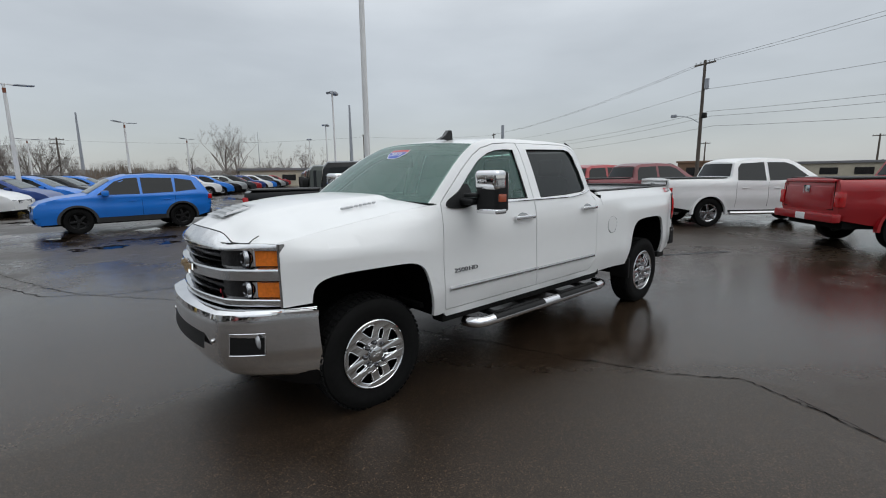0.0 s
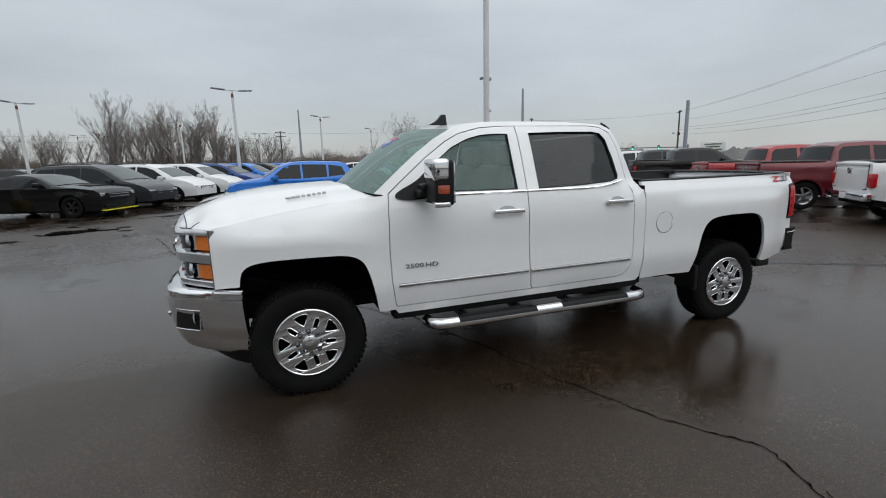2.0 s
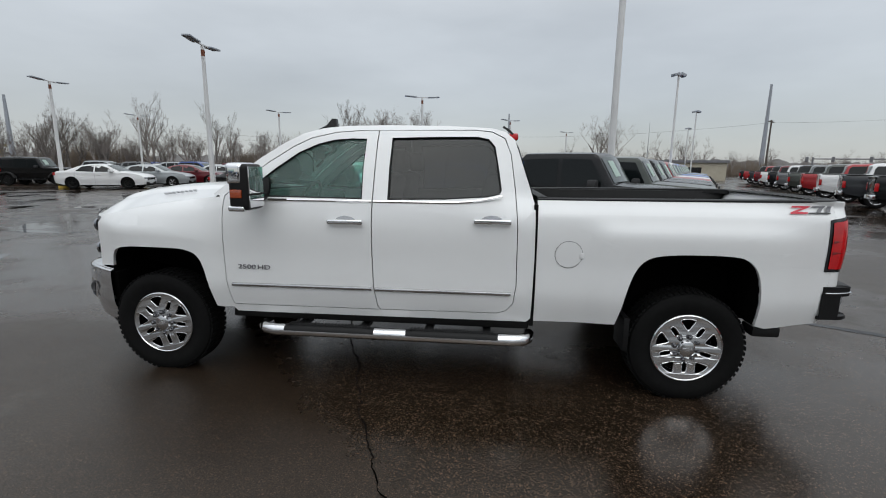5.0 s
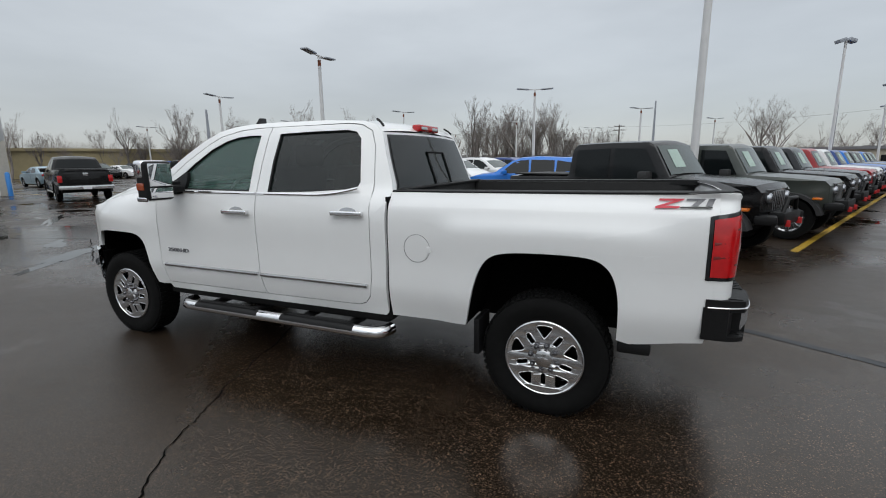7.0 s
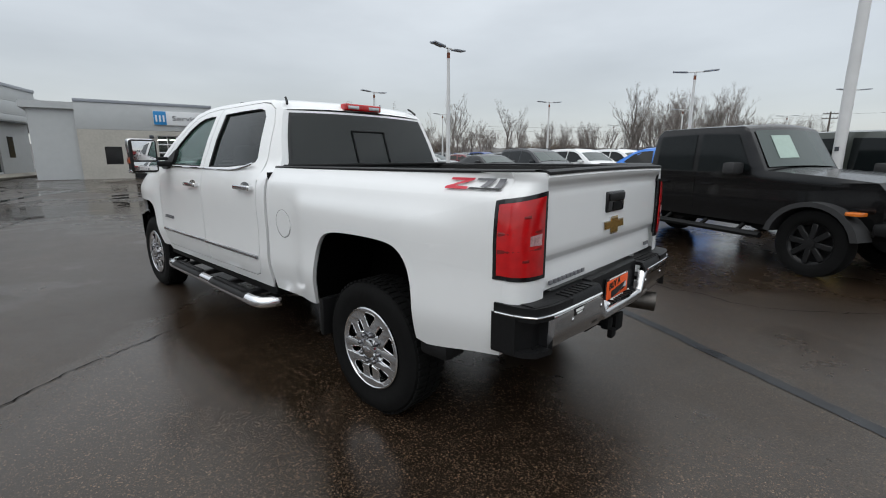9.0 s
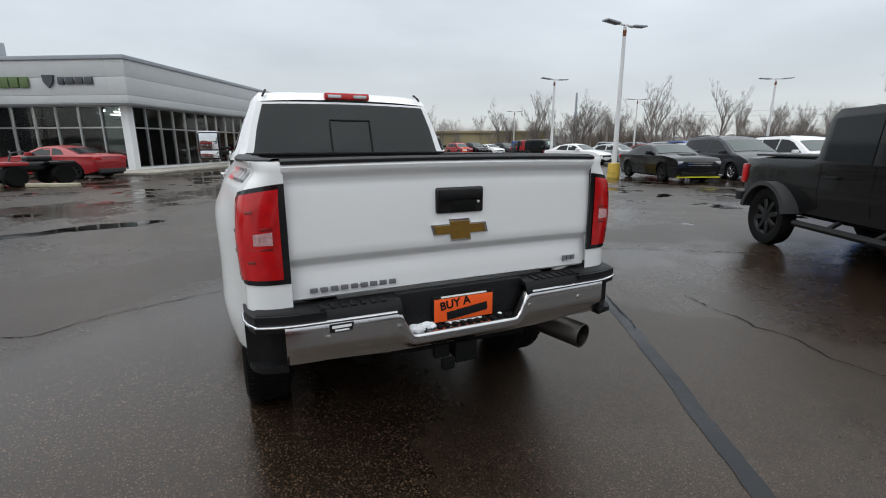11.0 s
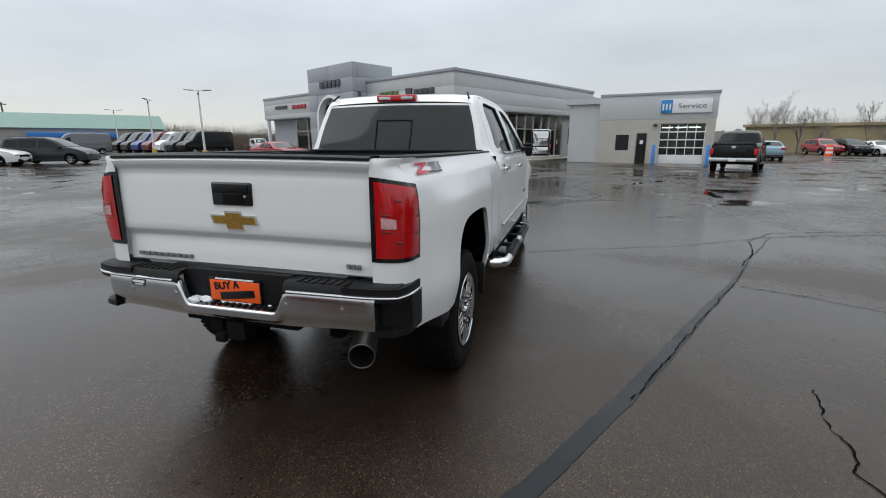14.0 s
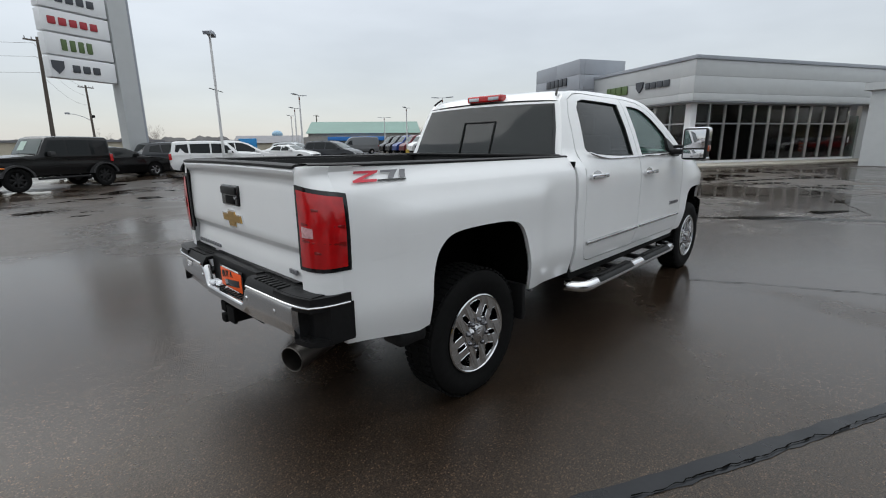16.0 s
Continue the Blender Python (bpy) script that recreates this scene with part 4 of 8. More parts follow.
# front bumper
def bump_x(y):
    a = abs(y)
    return 0.965 - 0.05 * (a / 0.5) ** 2 if a < 0.5 else 0.915 - 0.525 * ((a - 0.5) / 0.42) ** 1.7
bm = bmesh.new()
def bumper_fn(u, v):
    y = (2 * u - 1) * 0.915
    prof = [(-0.16, 0.80), (-0.05, 0.795), (-0.012, 0.775), (0.0, 0.735), (-0.004, 0.66), (-0.02, 0.545), (-0.05, 0.435), (-0.09, 0.372), (-0.14, 0.352)]
    t = v * 8
    i = min(int(t), 7)
    f = t - i
    dx, z = prof[i][0] + (prof[i + 1][0] - prof[i][0]) * f, prof[i][1] + (prof[i + 1][1] - prof[i][1]) * f
    a = abs(y)
    z += 0.012 * sstep(0.3, 0.8, a) * v
    k = 1 - 0.55 * sstep(0.5, 0.9, a)
    if t < 2:
        k *= 1 - 0.85 * sstep(0.74, 0.88, a)
    return (bump_x(y) + dx * k, y * (1 - (0.03 * (1 - k) if dx < -0.03 else 0)), z)
patch(bm, bumper_fn, 60, 24)
fb = part("front_bumper", bm, M["chrome"], truck, "chrome front bumper with fog lamps")
# panel behind the bumper in the same shade-black as the wells
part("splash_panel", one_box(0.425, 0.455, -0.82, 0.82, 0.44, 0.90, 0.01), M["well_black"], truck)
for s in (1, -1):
    # dark block added in place of the well's shade behind the bumper end
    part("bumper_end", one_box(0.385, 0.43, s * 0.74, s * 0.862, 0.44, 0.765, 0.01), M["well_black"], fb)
    bm = bmesh.new()
    patch(bm, lambda u, v: (bump_x(0.625 + 0.135 * u) + 0.004 - 0.012 * v, s * (0.625 + 0.135 * u), 0.525 + 0.135 * v), 6, 4)
    fog = part("fog_recess", bm, M["black_plastic"], fb)
    bm = bmesh.new()
    rg = [(0.625, 0.525), (0.76, 0.525), (0.76, 0.66), (0.625, 0.66)]
    pts = []
    for (a, b2), (c, d) in zip(rg, rg[1:] + rg[:1]):
        for k in range(6):
            y, z = a + (c - a) * k / 6, b2 + (d - b2) * k / 6
            pts.append((bump_x(y) + 0.004 - 0.012 * (z - 0.525) / 0.135, s * y, z))
    tube(bm, pts + pts[:1], 0.005, 6)
    part("fog_trim", bm, M["chrome"], fog)
    bm = bmesh.new()
    lathe(bm, [(0.0, 0.012), (0.03, 0.008), (0.042, -0.004), (0.046, -0.004)], 18, "X", (bump_x(0.74) + 0.004, s * 0.735, 0.61))
    part("fog_lamp", bm, M["clear_lens"], fog)
    bm = bmesh.new()
    lathe(bm, [(0.0, 0.006), (0.012, 0.005), (0.014, 0.0), (0.014, -0.01)], 14, "X", (bump_x(0.50) - 0.002, s * 0.50, 0.60))
    part("parking_sensor", bm, M["satin_chrome"], fb)
bm = bmesh.new()
patch(bm, lambda u, v: (bump_x(-0.40 + 0.80 * u) + 0.003 - 0.014 * v, -0.40 + 0.80 * u, 0.53 + 0.13 * v), 12, 3)
part("bumper_intake", bm, M["black_plastic"], fb)
bm = bmesh.new()
def air_dam(u, v):
    y = (2 * u - 1) * 0.88
    return (bump_x(y) - 0.14 - 0.10 * v + 0.08 * sstep(0.6, 0.88, abs(y)), y, 0.385 - (0.07 + 0.05 * sstep(0.5, 0.88, abs(y))) * v)
patch(bm, air_dam, 30, 4)
part("air_dam", bm, M["black_plastic"], truck)

# tailgate with a pressed profile
TG = [(-4.862, 1.405), (-4.890, 1.402), (-4.897, 1.388), (-4.892, 1.372), (-4.872, 1.345), (-4.868, 1.325), (-4.872, 1.29), (-4.876, 1.15), (-4.876, 1.040),
      (-4.873, 1.034), (-4.851, 1.004), (-4.850, 0.998), (-4.860, 0.93), (-4.862, 0.872), (-4.850, 0.862)]
bm = bmesh.new()
def gate_fn(u, v):
    y = (2 * v - 1) * 0.719
    t = u * (len(TG) - 1)
    i = min(int(t), len(TG) - 2)
    f = t - i
    return (TG[i][0] + (TG[i + 1][0] - TG[i][0]) * f - 0.018 * (1 - (y / 0.705) ** 2), y, TG[i][1] + (TG[i + 1][1] - TG[i][1]) * f + 0.008 * (1 - (y / 0.705) ** 2))
patch(bm, gate_fn, 42, 24, (0.05, 0, 0))
gate = part("tailgate", bm, W, truck, "white tailgate with handle and emblem")
bm = bmesh.new()
patch(bm, lambda u, v: (-4.898 + 0.075 * u - 0.018 * (1 - (2 * v - 1) ** 2), (2 * v - 1) * 0.719, 1.407 + 0.013 * math.sin(math.pi * min(1, u * 1.0 + 0.1)) + 0.008 * (1 - (2 * v - 1) ** 2)), 4, 20, (0, 0, -0.012))
part("tailgate_cap", bm, M["black_plastic"], gate)
bm = one_box(-4.905, -4.87, -0.112, 0.112, 1.182, 1.293, 0.012, 3)
th = part("tailgate_handle", bm, M["black_gloss"], gate)
part("handle_pull", one_box(-4.914, -4.90, -0.10, 0.10, 1.243, 1.284, 0.008, 2), M["black_plastic"], th)
bm = one_box(-4.909, -4.90, -0.07, 0.045, 1.192, 1.236, 0.004)
part("handle_recess", bm, M["frame_black"], th)
bm = bmesh.new()
lathe(bm, [(0, -0.008), (0.007, -0.007), (0.008, 0.0)], 12, "X", (-4.904, -0.083, 1.228))
part("key_lock", bm, M["chrome"], th)
emblem(-4.889, 1.105, -1, gate, 1.0)
# model lettering as plain bars
for k in range(9):
    y = 0.645 - 0.0405 * k
    part("name_bar", one_box(-4.883, -4.872, y - 0.030, y, 0.896, 0.916, 0.003), M["grey_mark"], gate)
for k in range(3):
    y = -0.578 - 0.026 * k
    part("trim_bar", one_box(-4.882, -4.872, y - 0.021, y, 0.905, 0.928, 0.003), M["grey_mark"], gate)
# bed floor and front wall
part("bed_floor", one_box(-4.84, -2.86, -0.525, 0.525, 0.80, 0.83), M["liner"], truck)
part("bed_front_wall", one_box(-2.885, -2.855, -0.80, 0.80, 0.82, 1.395, 0.01), M["liner"], truck)
part("bed_front_cap", one_box(-2.92, -2.85, -0.82, 0.82, 1.392, 1.412, 0.008), M["black_plastic"], truck)

# rear bumper
def rb_x(y):
    a = abs(y)
    return -4.995 + 0.012 * (a / 0.6) ** 2 + 0.030 * max(0, (a - 0.70) / 0.16) ** 2
def face_strip(y0, y1, z0, z1, n, drop=None):
    bm = bmesh.new()
    def fn(u, v):
        y = y0 + (y1 - y0) * u
        zt, zb = (z1, z0) if drop is None else drop(y)
        prof = -0.004 + 0.030 * sstep(0.55, 1.0, v) + 0.012 * sstep(0.12, 0.0, v)
        return (rb_x(y) + prof, y, zt + (zb - zt) * v)
    patch(bm, fn, n, 12, (0.03, 0, 0))
    return bm
def bumper_line(y):
    a = abs(y)
    top = 0.812 - 0.115 * (1 - sstep(0.245, 0.315, a))
    bot = 0.628 + 0.012 * sstep(0.3, 0.62, a)
    return top, bot
rb = part("rear_bumper", face_strip(-0.755, 0.755, 0, 0, 90, bumper_line), M["satin_chrome"], truck, "chrome rear bumper with black step pads")
for s in (1, -1):
    # a foot recess: hollowed back wall above a rounded step
    hollow = [(rb_x(0.752) + 0.004, 0.752), (rb_x(0.752) + 0.07, 0.760), (-4.895, 0.800), (-4.872, 0.850), (-4.862, 0.893), (-4.74, 0.897)]
    bm = bmesh.new()
    def recess(u, v):
        t = u * (len(hollow) - 1)
        i = min(int(t), len(hollow) - 2)
        x, y = (hollow[i][k] + (hollow[i + 1][k] - hollow[i][k]) * (t - i) for k in (0, 1))
        return (x, s * y, 0.632 + 0.175 * v)
    patch(bm, recess, 25, 4)
    part("bumper_corner", bm, M["black_plastic"], rb)
    bm = bmesh.new()
    pts = [(rb_x(y) - 0.004, s * y, 0.810) for y in (0.325, 0.42, 0.52, 0.62, 0.70, 0.75, 0.79, 0.83, 0.855)] + [(-4.895, s * 0.880, 0.809), (-4.84, s * 0.893, 0.808), (-4.76, s * 0.897, 0.806)]
    tube(bm, pts, 0.006, 8)
    part("corner_bright_line", bm, M["chrome"], rb)
    bm = bmesh.new()
    rim = [(rb_x(y) + 0.002, s * y) for y in (0.60, 0.66, 0.71, 0.75, 0.79, 0.83, 0.857)] + [(-4.892, s * 0.877), (-4.84, s * 0.889), (-4.75, s * 0.894), (-4.75, s * 0.78), (-4.85, s * 0.60)]
    prism(bm, rim, 0.784, 0.848, "z")
    part("corner_pad", bm, M["black_plastic"], rb)
    bm = bmesh.new()
    lo = [(rb_x(0.752) + 0.004, 0.752), (rb_x(0.80) + 0.004, 0.80), (-4.945, 0.845), (-4.905, 0.875), (-4.86, 0.889), (-4.74, 0.894), (-4.74, 0.74)]
    prism(bm, [(x, s * y) for x, y in lo], 0.622, 0.646, "z")
    for k in range(4):
        box(bm, -4.955 + 0.022 * k, -4.946 + 0.022 * k, s * 0.765, s * 0.815, 0.645, 0.650)
    part("corner_step", bm, M["black_plastic"], rb)
    bm = bmesh.new()
    patch(bm, lambda u, v: (rb_x(s * (0.30 + 0.55 * u)) * (1 - v) + (-4.86) * v, s * (0.30 + 0.55 * u), 0.815 + 0.038 * sstep(0, 0.2, v) - 0.0 * v), 14, 6, (0, 0, -0.02))
    for k in range(7):
        y = 0.36 + 0.04 * k
        box(bm, -4.965, -4.90, s * y, s * (y + 0.02), 0.850, 0.858, 0.002)
    part("step_pad", bm, M["black_plastic"], rb)
    for y in (0.315, 0.60):
        bm = bmesh.new()
        lathe(bm, [(0.0, -0.007), (0.010, -0.006), (0.011, -0.003), (0.016, -0.003), (0.018, 0.002)], 16, "X", (rb_x(y) - 0.001, s * y, 0.745))
        part("parking_sensor", bm, M["satin_chrome"], rb)
part("plate_recess", one_box(-4.93, -4.88, -0.31, 0.31, 0.67, 0.862, 0.006), M["black_plastic"], rb)
bm = bmesh.new()
patch(bm, lambda u, v: (-4.985 + 0.07 * v, -0.255 + 0.51 * u, 0.694 + 0.012 * v), 14, 4, (0, 0, -0.015))
for k in range(12):
    box(bm, -4.975, -4.94, -0.22 + 0.037 * k, -0.20 + 0.037 * k, 0.70, 0.708, 0.002)
part("centre_step", bm, M["black_plastic"], rb)
rnd = random.Random(4)
for k in range(22):
    y = rnd.choice((rnd.uniform(0.14, 0.25), rnd.uniform(-0.24, 0.24), rnd.uniform(0.17, 0.25)))
    r = rnd.uniform(0.010, 0.026) if y > 0.14 else rnd.uniform(0.005, 0.010)
    bm = bmesh.new()
    bmesh.ops.create_icosphere(bm, subdivisions=2, radius=r, matrix=Matrix.Translation((-4.955 + rnd.uniform(-0.012, 0.018), y, 0.706)) @ Matrix.Diagonal((1, 1.4, 0.7, 1)))
    for v in bm.verts:
        v.co += Vector((rnd.gauss(0, 0.1), rnd.gauss(0, 0.1), rnd.gauss(0, 0.1))) * r
    part("slush", bm, M["snow"], rb, "melting slush in the bumper step")
bm = one_box(-4.945, -4.935, -0.150, 0.150, 0.700, 0.832, 0.004)
plate = part("plate_card", bm, M["black_gloss"], rb, "orange dealer card in a black plate frame")
part("card", one_box(-4.9485, -4.944, -0.143, 0.143, 0.714, 0.818, 0.002), M["orange_card"], plate)
text_part("BUY A", 0.052, Matrix.Translation((-4.950, 0.045, 0.792)) @ Euler((radians(90), 0, radians(-90))).to_matrix().to_4x4() @ Matrix.Rotation(radians(7), 4, "Z"), M["black_gloss"], plate, "card_lettering", 0.001, 0.0012)
part("name_bar", one_box(-4.951, -4.948, -0.115, 0.085, 0.730, 0.768, 0.002, turn=Matrix.Rotation(radians(-7), 4, "X")), M["black_gloss"], plate)
part("frame_bar", one_box(-4.948, -4.944, -0.11, 0.11, 0.8215, 0.8285), M["white_mark"], plate)
part("frame_bar", one_box(-4.948, -4.944, -0.09, 0.09, 0.7025, 0.7105), M["white_mark"], plate)
bm = one_box(-4.9905, -4.984, 0.50, 0.595, 0.762, 0.797, 0.003)
dl = part("dealer_tag", bm, M["black_gloss"], rb)
part("tag_bar", one_box(-4.993, -4.990, 0.51, 0.585, 0.780, 0.791), M["white_mark"], dl)
part("tag_bar", one_box(-4.993, -4.990, 0.52, 0.575, 0.768, 0.774), M["white_mark"], dl)
# hitch receiver and plug, exhaust, underbody
bm = one_box(-4.97, -4.70, -0.045, 0.045, 0.525, 0.605, 0.008)
box(bm, -4.975, -4.955, -0.052, 0.052, 0.518, 0.612, 0.006)
box(bm, -4.93, -4.85, -0.33, 0.33, 0.585, 0.625, 0.01)
box(bm, -4.97, -4.93, 0.08, 0.15, 0.555, 0.615, 0.008)
box(bm, -4.985, -4.955, 0.06, 0.12, 0.50, 0.55, 0.01)
part("hitch_receiver", bm, M["frame_black"], truck)
bm = bmesh.new()
ex0, ex1 = Vector((-4.35, -0.46, 0.545)), Vector((-4.955, -0.672, 0.512))
q = (ex1 - ex0).to_track_quat("Z", "Y").to_matrix().to_4x4()
L = (ex1 - ex0).length
lathe(bm, [(0.048, 0), (0.050, L * 0.5), (0.064, L * 0.62), (0.064, L), (0.061, L + 0.002), (0.058, L), (0.058, L * 0.6), (0.0, L * 0.59)], 28, "Z")
bmesh.ops.transform(bm, matrix=Matrix.Translation(ex0) @ q, verts=bm.verts)
part("exhaust_tip", bm, M["steel"], truck)
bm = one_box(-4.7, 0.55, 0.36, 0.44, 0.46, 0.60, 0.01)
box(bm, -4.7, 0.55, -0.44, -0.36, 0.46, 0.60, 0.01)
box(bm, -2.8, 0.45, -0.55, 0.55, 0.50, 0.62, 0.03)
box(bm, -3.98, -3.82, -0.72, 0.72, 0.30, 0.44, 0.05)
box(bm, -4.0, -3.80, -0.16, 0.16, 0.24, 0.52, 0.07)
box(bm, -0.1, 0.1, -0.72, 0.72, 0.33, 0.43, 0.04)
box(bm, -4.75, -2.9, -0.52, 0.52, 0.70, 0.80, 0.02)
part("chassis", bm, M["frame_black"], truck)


def wheel(parent, x, y, s, R=0.392):
    """One wheel: tyre with tread, chrome rim with five split spokes, hub and nuts."""
    hub = new("wheel")
    hub.parent = parent
    hub.matrix_basis = Matrix.Translation((x, s * y, R - 0.006)) @ Matrix.Diagonal((1, s, 1, 1))
    bm = bmesh.new()
    lathe(bm, [(0.242, -0.215), (0.30, -0.238), (0.345, -0.242), (R - 0.012, -0.225), (R, -0.20), (R + 0.001, -0.125), (R, -0.05), (R - 0.012, -0.018),
               (0.352, -0.002), (0.315, 0.000), (0.288, -0.006), (0.262, -0.012), (0.246, -0.016), (0.232, -0.03)], 64, "Y")
    tyre = part("tyre", bm, M["rubber"], hub)
    bm = bmesh.new()
    for k in range(60):
        a = 2 * math.pi * k / 60
        for h0, h1, tw in ((-0.215, -0.165, 0.10), (-0.155, -0.10, -0.08), (-0.09, -0.025, 0.10)):
            box(bm, -0.013, 0.013, h0, h1, R - 0.004, R + 0.007, turn=None)
            bmesh.ops.transform(bm, matrix=Matrix.Rotation(a + tw * 0.3, 4, "Y"), verts=bm.verts[-8:])
    tread = part("tread", bm, M["rubber"], tyre)
    tread["kind"] = "stuff"
    bm = bmesh.new()
    lathe(bm, [(0.225, -0.20), (0.205, -0.16), (0.205, -0.06), (0.222, -0.025), (0.240, -0.018), (0.243, -0.008), (0.236, -0.004), (0.226, -0.012), (0.216, -0.03)], 56, "Y")
    rim = part("rim", bm, M["wheel_chrome"], hub)
    bm = bmesh.new()
    lathe(bm, [(0.205, -0.11), (0.10, -0.115), (0.0, -0.115)], 40, "Y")
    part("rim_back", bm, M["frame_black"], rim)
    # cast face: five pairs of spokes, a narrow slot in each pair and a wide opening between pairs
    ring = lambda r, n: [(r * math.cos(2 * math.pi * q / n), r * math.sin(2 * math.pi * q / n)) for q in range(n)]
    holes = []
    for k in range(5):
        a = 2 * math.pi * k / 5 + 0.942
        for b, shape in ((a, [(0.102, -0.013), (0.102, 0.013), (0.116, 0.0185), (0.170, 0.0185), (0.182, 0.011), (0.182, -0.011), (0.170, -0.0185), (0.116, -0.0185)]),
                         (a + math.pi / 5, [(0.126, -0.006), (0.126, 0.006), (0.165, 0.033), (0.190, 0.051), (0.205, 0.047), (0.213, 0.0), (0.205, -0.047), (0.190, -0.051), (0.165, -0.033)])):
            holes.append([(r * math.cos(b) - c * math.sin(b), r * math.sin(b) + c * math.cos(b)) for r, c in smooth_poly(shape, n=1)])
    bm = bmesh.new()
    def dish(x, z):
        r = math.hypot(x, z)
        return float(np.interp(r, [0.0, 0.055, 0.094, 0.112, 0.17, 0.215, 0.236], [-0.034, -0.034, -0.030, -0.010, -0.016, -0.014, -0.008]))
    sheet(bm, ring(0.2365, 60), dish, 1, holes=holes, step=(0.5, 0.5), thick=0.045)
    part("wheel_face", bm, M["wheel_chrome"], rim, sharp=30)
    # bright bevels round the openings
    for h in holes:
        bm = bmesh.new()
        tube(bm, [(x, dish(x, z) - 0.003, z) for x, z in h + h[:1]], 0.0050, 6)
        part("slot_edge", bm, M["chrome"], rim)
    bm = bmesh.new()
    lathe(bm, [(0.0, 0.012), (0.044, 0.010), (0.054, 0.004), (0.057, -0.010), (0.060, -0.028), (0.060, -0.05)], 40, "Y")
    cap = part("hub_cap", bm, M["satin_chrome"], rim)
    bm = bmesh.new()
    prism(bm, [(p * 0.26, q2 * 0.28) for p, q2 in BOW], 0.011, 0.015, "y")
    part("hub_emblem", bm, M["chrome"], cap)
    for k in range(8):
        a = 2 * math.pi * k / 8 + 0.2
        bm = bmesh.new()
        lathe(bm, [(0.0, 0.010), (0.007, 0.009), (0.0150, 0.000), (0.0165, -0.016), (0.020, -0.018), (0.020, -0.030)], 12, "Y", (0.082 * math.cos(a), 0, 0.082 * math.sin(a)))
        nut = part("wheel_nut", bm, M["dark_chrome"], rim)
        bm = bmesh.new()
        lathe(bm, [(0.0135, -0.0225), (0.027, -0.0225), (0.027, -0.032)], 14, "Y", (0.082 * math.cos(a), 0, 0.082 * math.sin(a)))
        part("nut_well", bm, M["frame_black"], nut)
    return hub


def copy_under(ob, m):
    made = {}
    for o in (ob, *ob.children_recursive):
        made[o] = o.copy()
        scene.collection.objects.link(made[o])
        made[o].parent = made.get(o.parent, o.parent)
    made[ob].matrix_basis = m
    return made[ob]


w1 = wheel(truck, 0.0, 0.925, 1)
w1.matrix_basis = w1.matrix_basis @ Matrix.Rotation(0.25, 4, "Y")
for x, s, yy in ((0.0, -1, 0.925), (-3.905, 1, 0.940), (-3.905, -1, 0.940)):
    copy_under(w1, Matrix.Translation((x, s * yy, 0.386)) @ Matrix.Rotation(0.0 if s > 0 else 0.4 - 0.2 * x, 4, "Y") @ Matrix.Diagonal((1, s, 1, 1)))

# cab interior: seats, dash, wheel, floor
part("cab_floor", one_box(-2.8, -0.45, -0.85, 0.85, 0.60, 0.64), M["frame_black"], truck)
part("dash", one_box(-0.95, -0.45, -0.80, 0.80, 1.08, 1.36, 0.06, 3), M["black_plastic"], truck)
for x0, ys in ((-1.55, (0.40, -0.40)), (-2.40, (0.42, -0.42))):
    for yc in ys:
        bm = one_box(x0 - 0.1, x0 + 0.45, yc - 0.26, yc + 0.26, 0.85, 1.0, 0.05, 3)
        box(bm, x0 - 0.20, x0 - 0.02, yc - 0.25, yc + 0.25, 0.95, 1.56, 0.06, 3, turn=Matrix.Rotation(radians(-12), 4, "Y"))
        st = part("seat", bm, M["seat"], truck)
        part("headrest", one_box(x0 - 0.30, x0 - 0.19, yc - 0.14, yc + 0.14, 1.56, 1.74, 0.045, 3), M["seat"], st)
bm = bmesh.new()
wc = [(0.19 * math.cos(t), 0.19 * math.sin(t)) for t in (2 * math.pi * k / 24 for k in range(25))]
tube(bm, [(-1.02 - 0.35 * b2, 0.40 + a, 1.30 + 0.93 * b2) for a, b2 in wc], 0.016, 6)
for t in (0.2, 2.9, 4.7):
    rod(bm, (-1.0, 0.40, 1.29), (-1.02 - 0.35 * 0.19 * math.sin(t), 0.40 + 0.19 * math.cos(t), 1.30 + 0.93 * 0.19 * math.sin(t)), 0.015)
box(bm, -1.05, -0.95, 0.33, 0.47, 1.24, 1.34, 0.02)
part("steering_wheel", bm, M["black_plastic"], truck)
part("inner_mirror", one_box(-0.98, -0.95, -0.12, 0.12, 1.66, 1.74, 0.015), M["black_plastic"], truck)
# windscreen year sticker: a small shield, red over blue
STK_T, STK_W = 0.59, 0.12


def on_screen(t, w, d):
    x, z = edge_at(PILLAR[:5], t)
    return (x + 0.145 * (1 - w * w) + d * 0.6, (side_y(x, z) - 0.012) * w, z + 0.028 * (1 - w * w) + d * 0.8)
def decal_patch(t0, t1, w0, w1, d, taper):
    bm = bmesh.new()
    wc, wh = (w0 + w1) / 2, (w1 - w0) / 2
    patch(bm, lambda u, v: on_screen(t0 + (t1 - t0) * u, wc + wh * (2 * v - 1) * taper(u), d), 10, 8)
    return bm
stick = part("year_sticker", decal_patch(STK_T, STK_T + 0.20, STK_W - 0.165, STK_W + 0.165, 0.003, lambda u: (0.35 + 0.65 * min(1, u * 1.8) ** 0.6)), M["white_mark"], truck, "red and blue year sticker on the windscreen")
part("sticker_field", decal_patch(STK_T + 0.012, STK_T + 0.135, STK_W - 0.155, STK_W + 0.155, 0.005, lambda u: (0.32 + 0.66 * min(1, u * 1.1 + 0.03) ** 0.6)), M["blue_mark"], stick)
part("sticker_band", decal_patch(STK_T + 0.145, STK_T + 0.193, STK_W - 0.155, STK_W + 0.155, 0.005, lambda u: 1.0), M["red_mark"], stick)
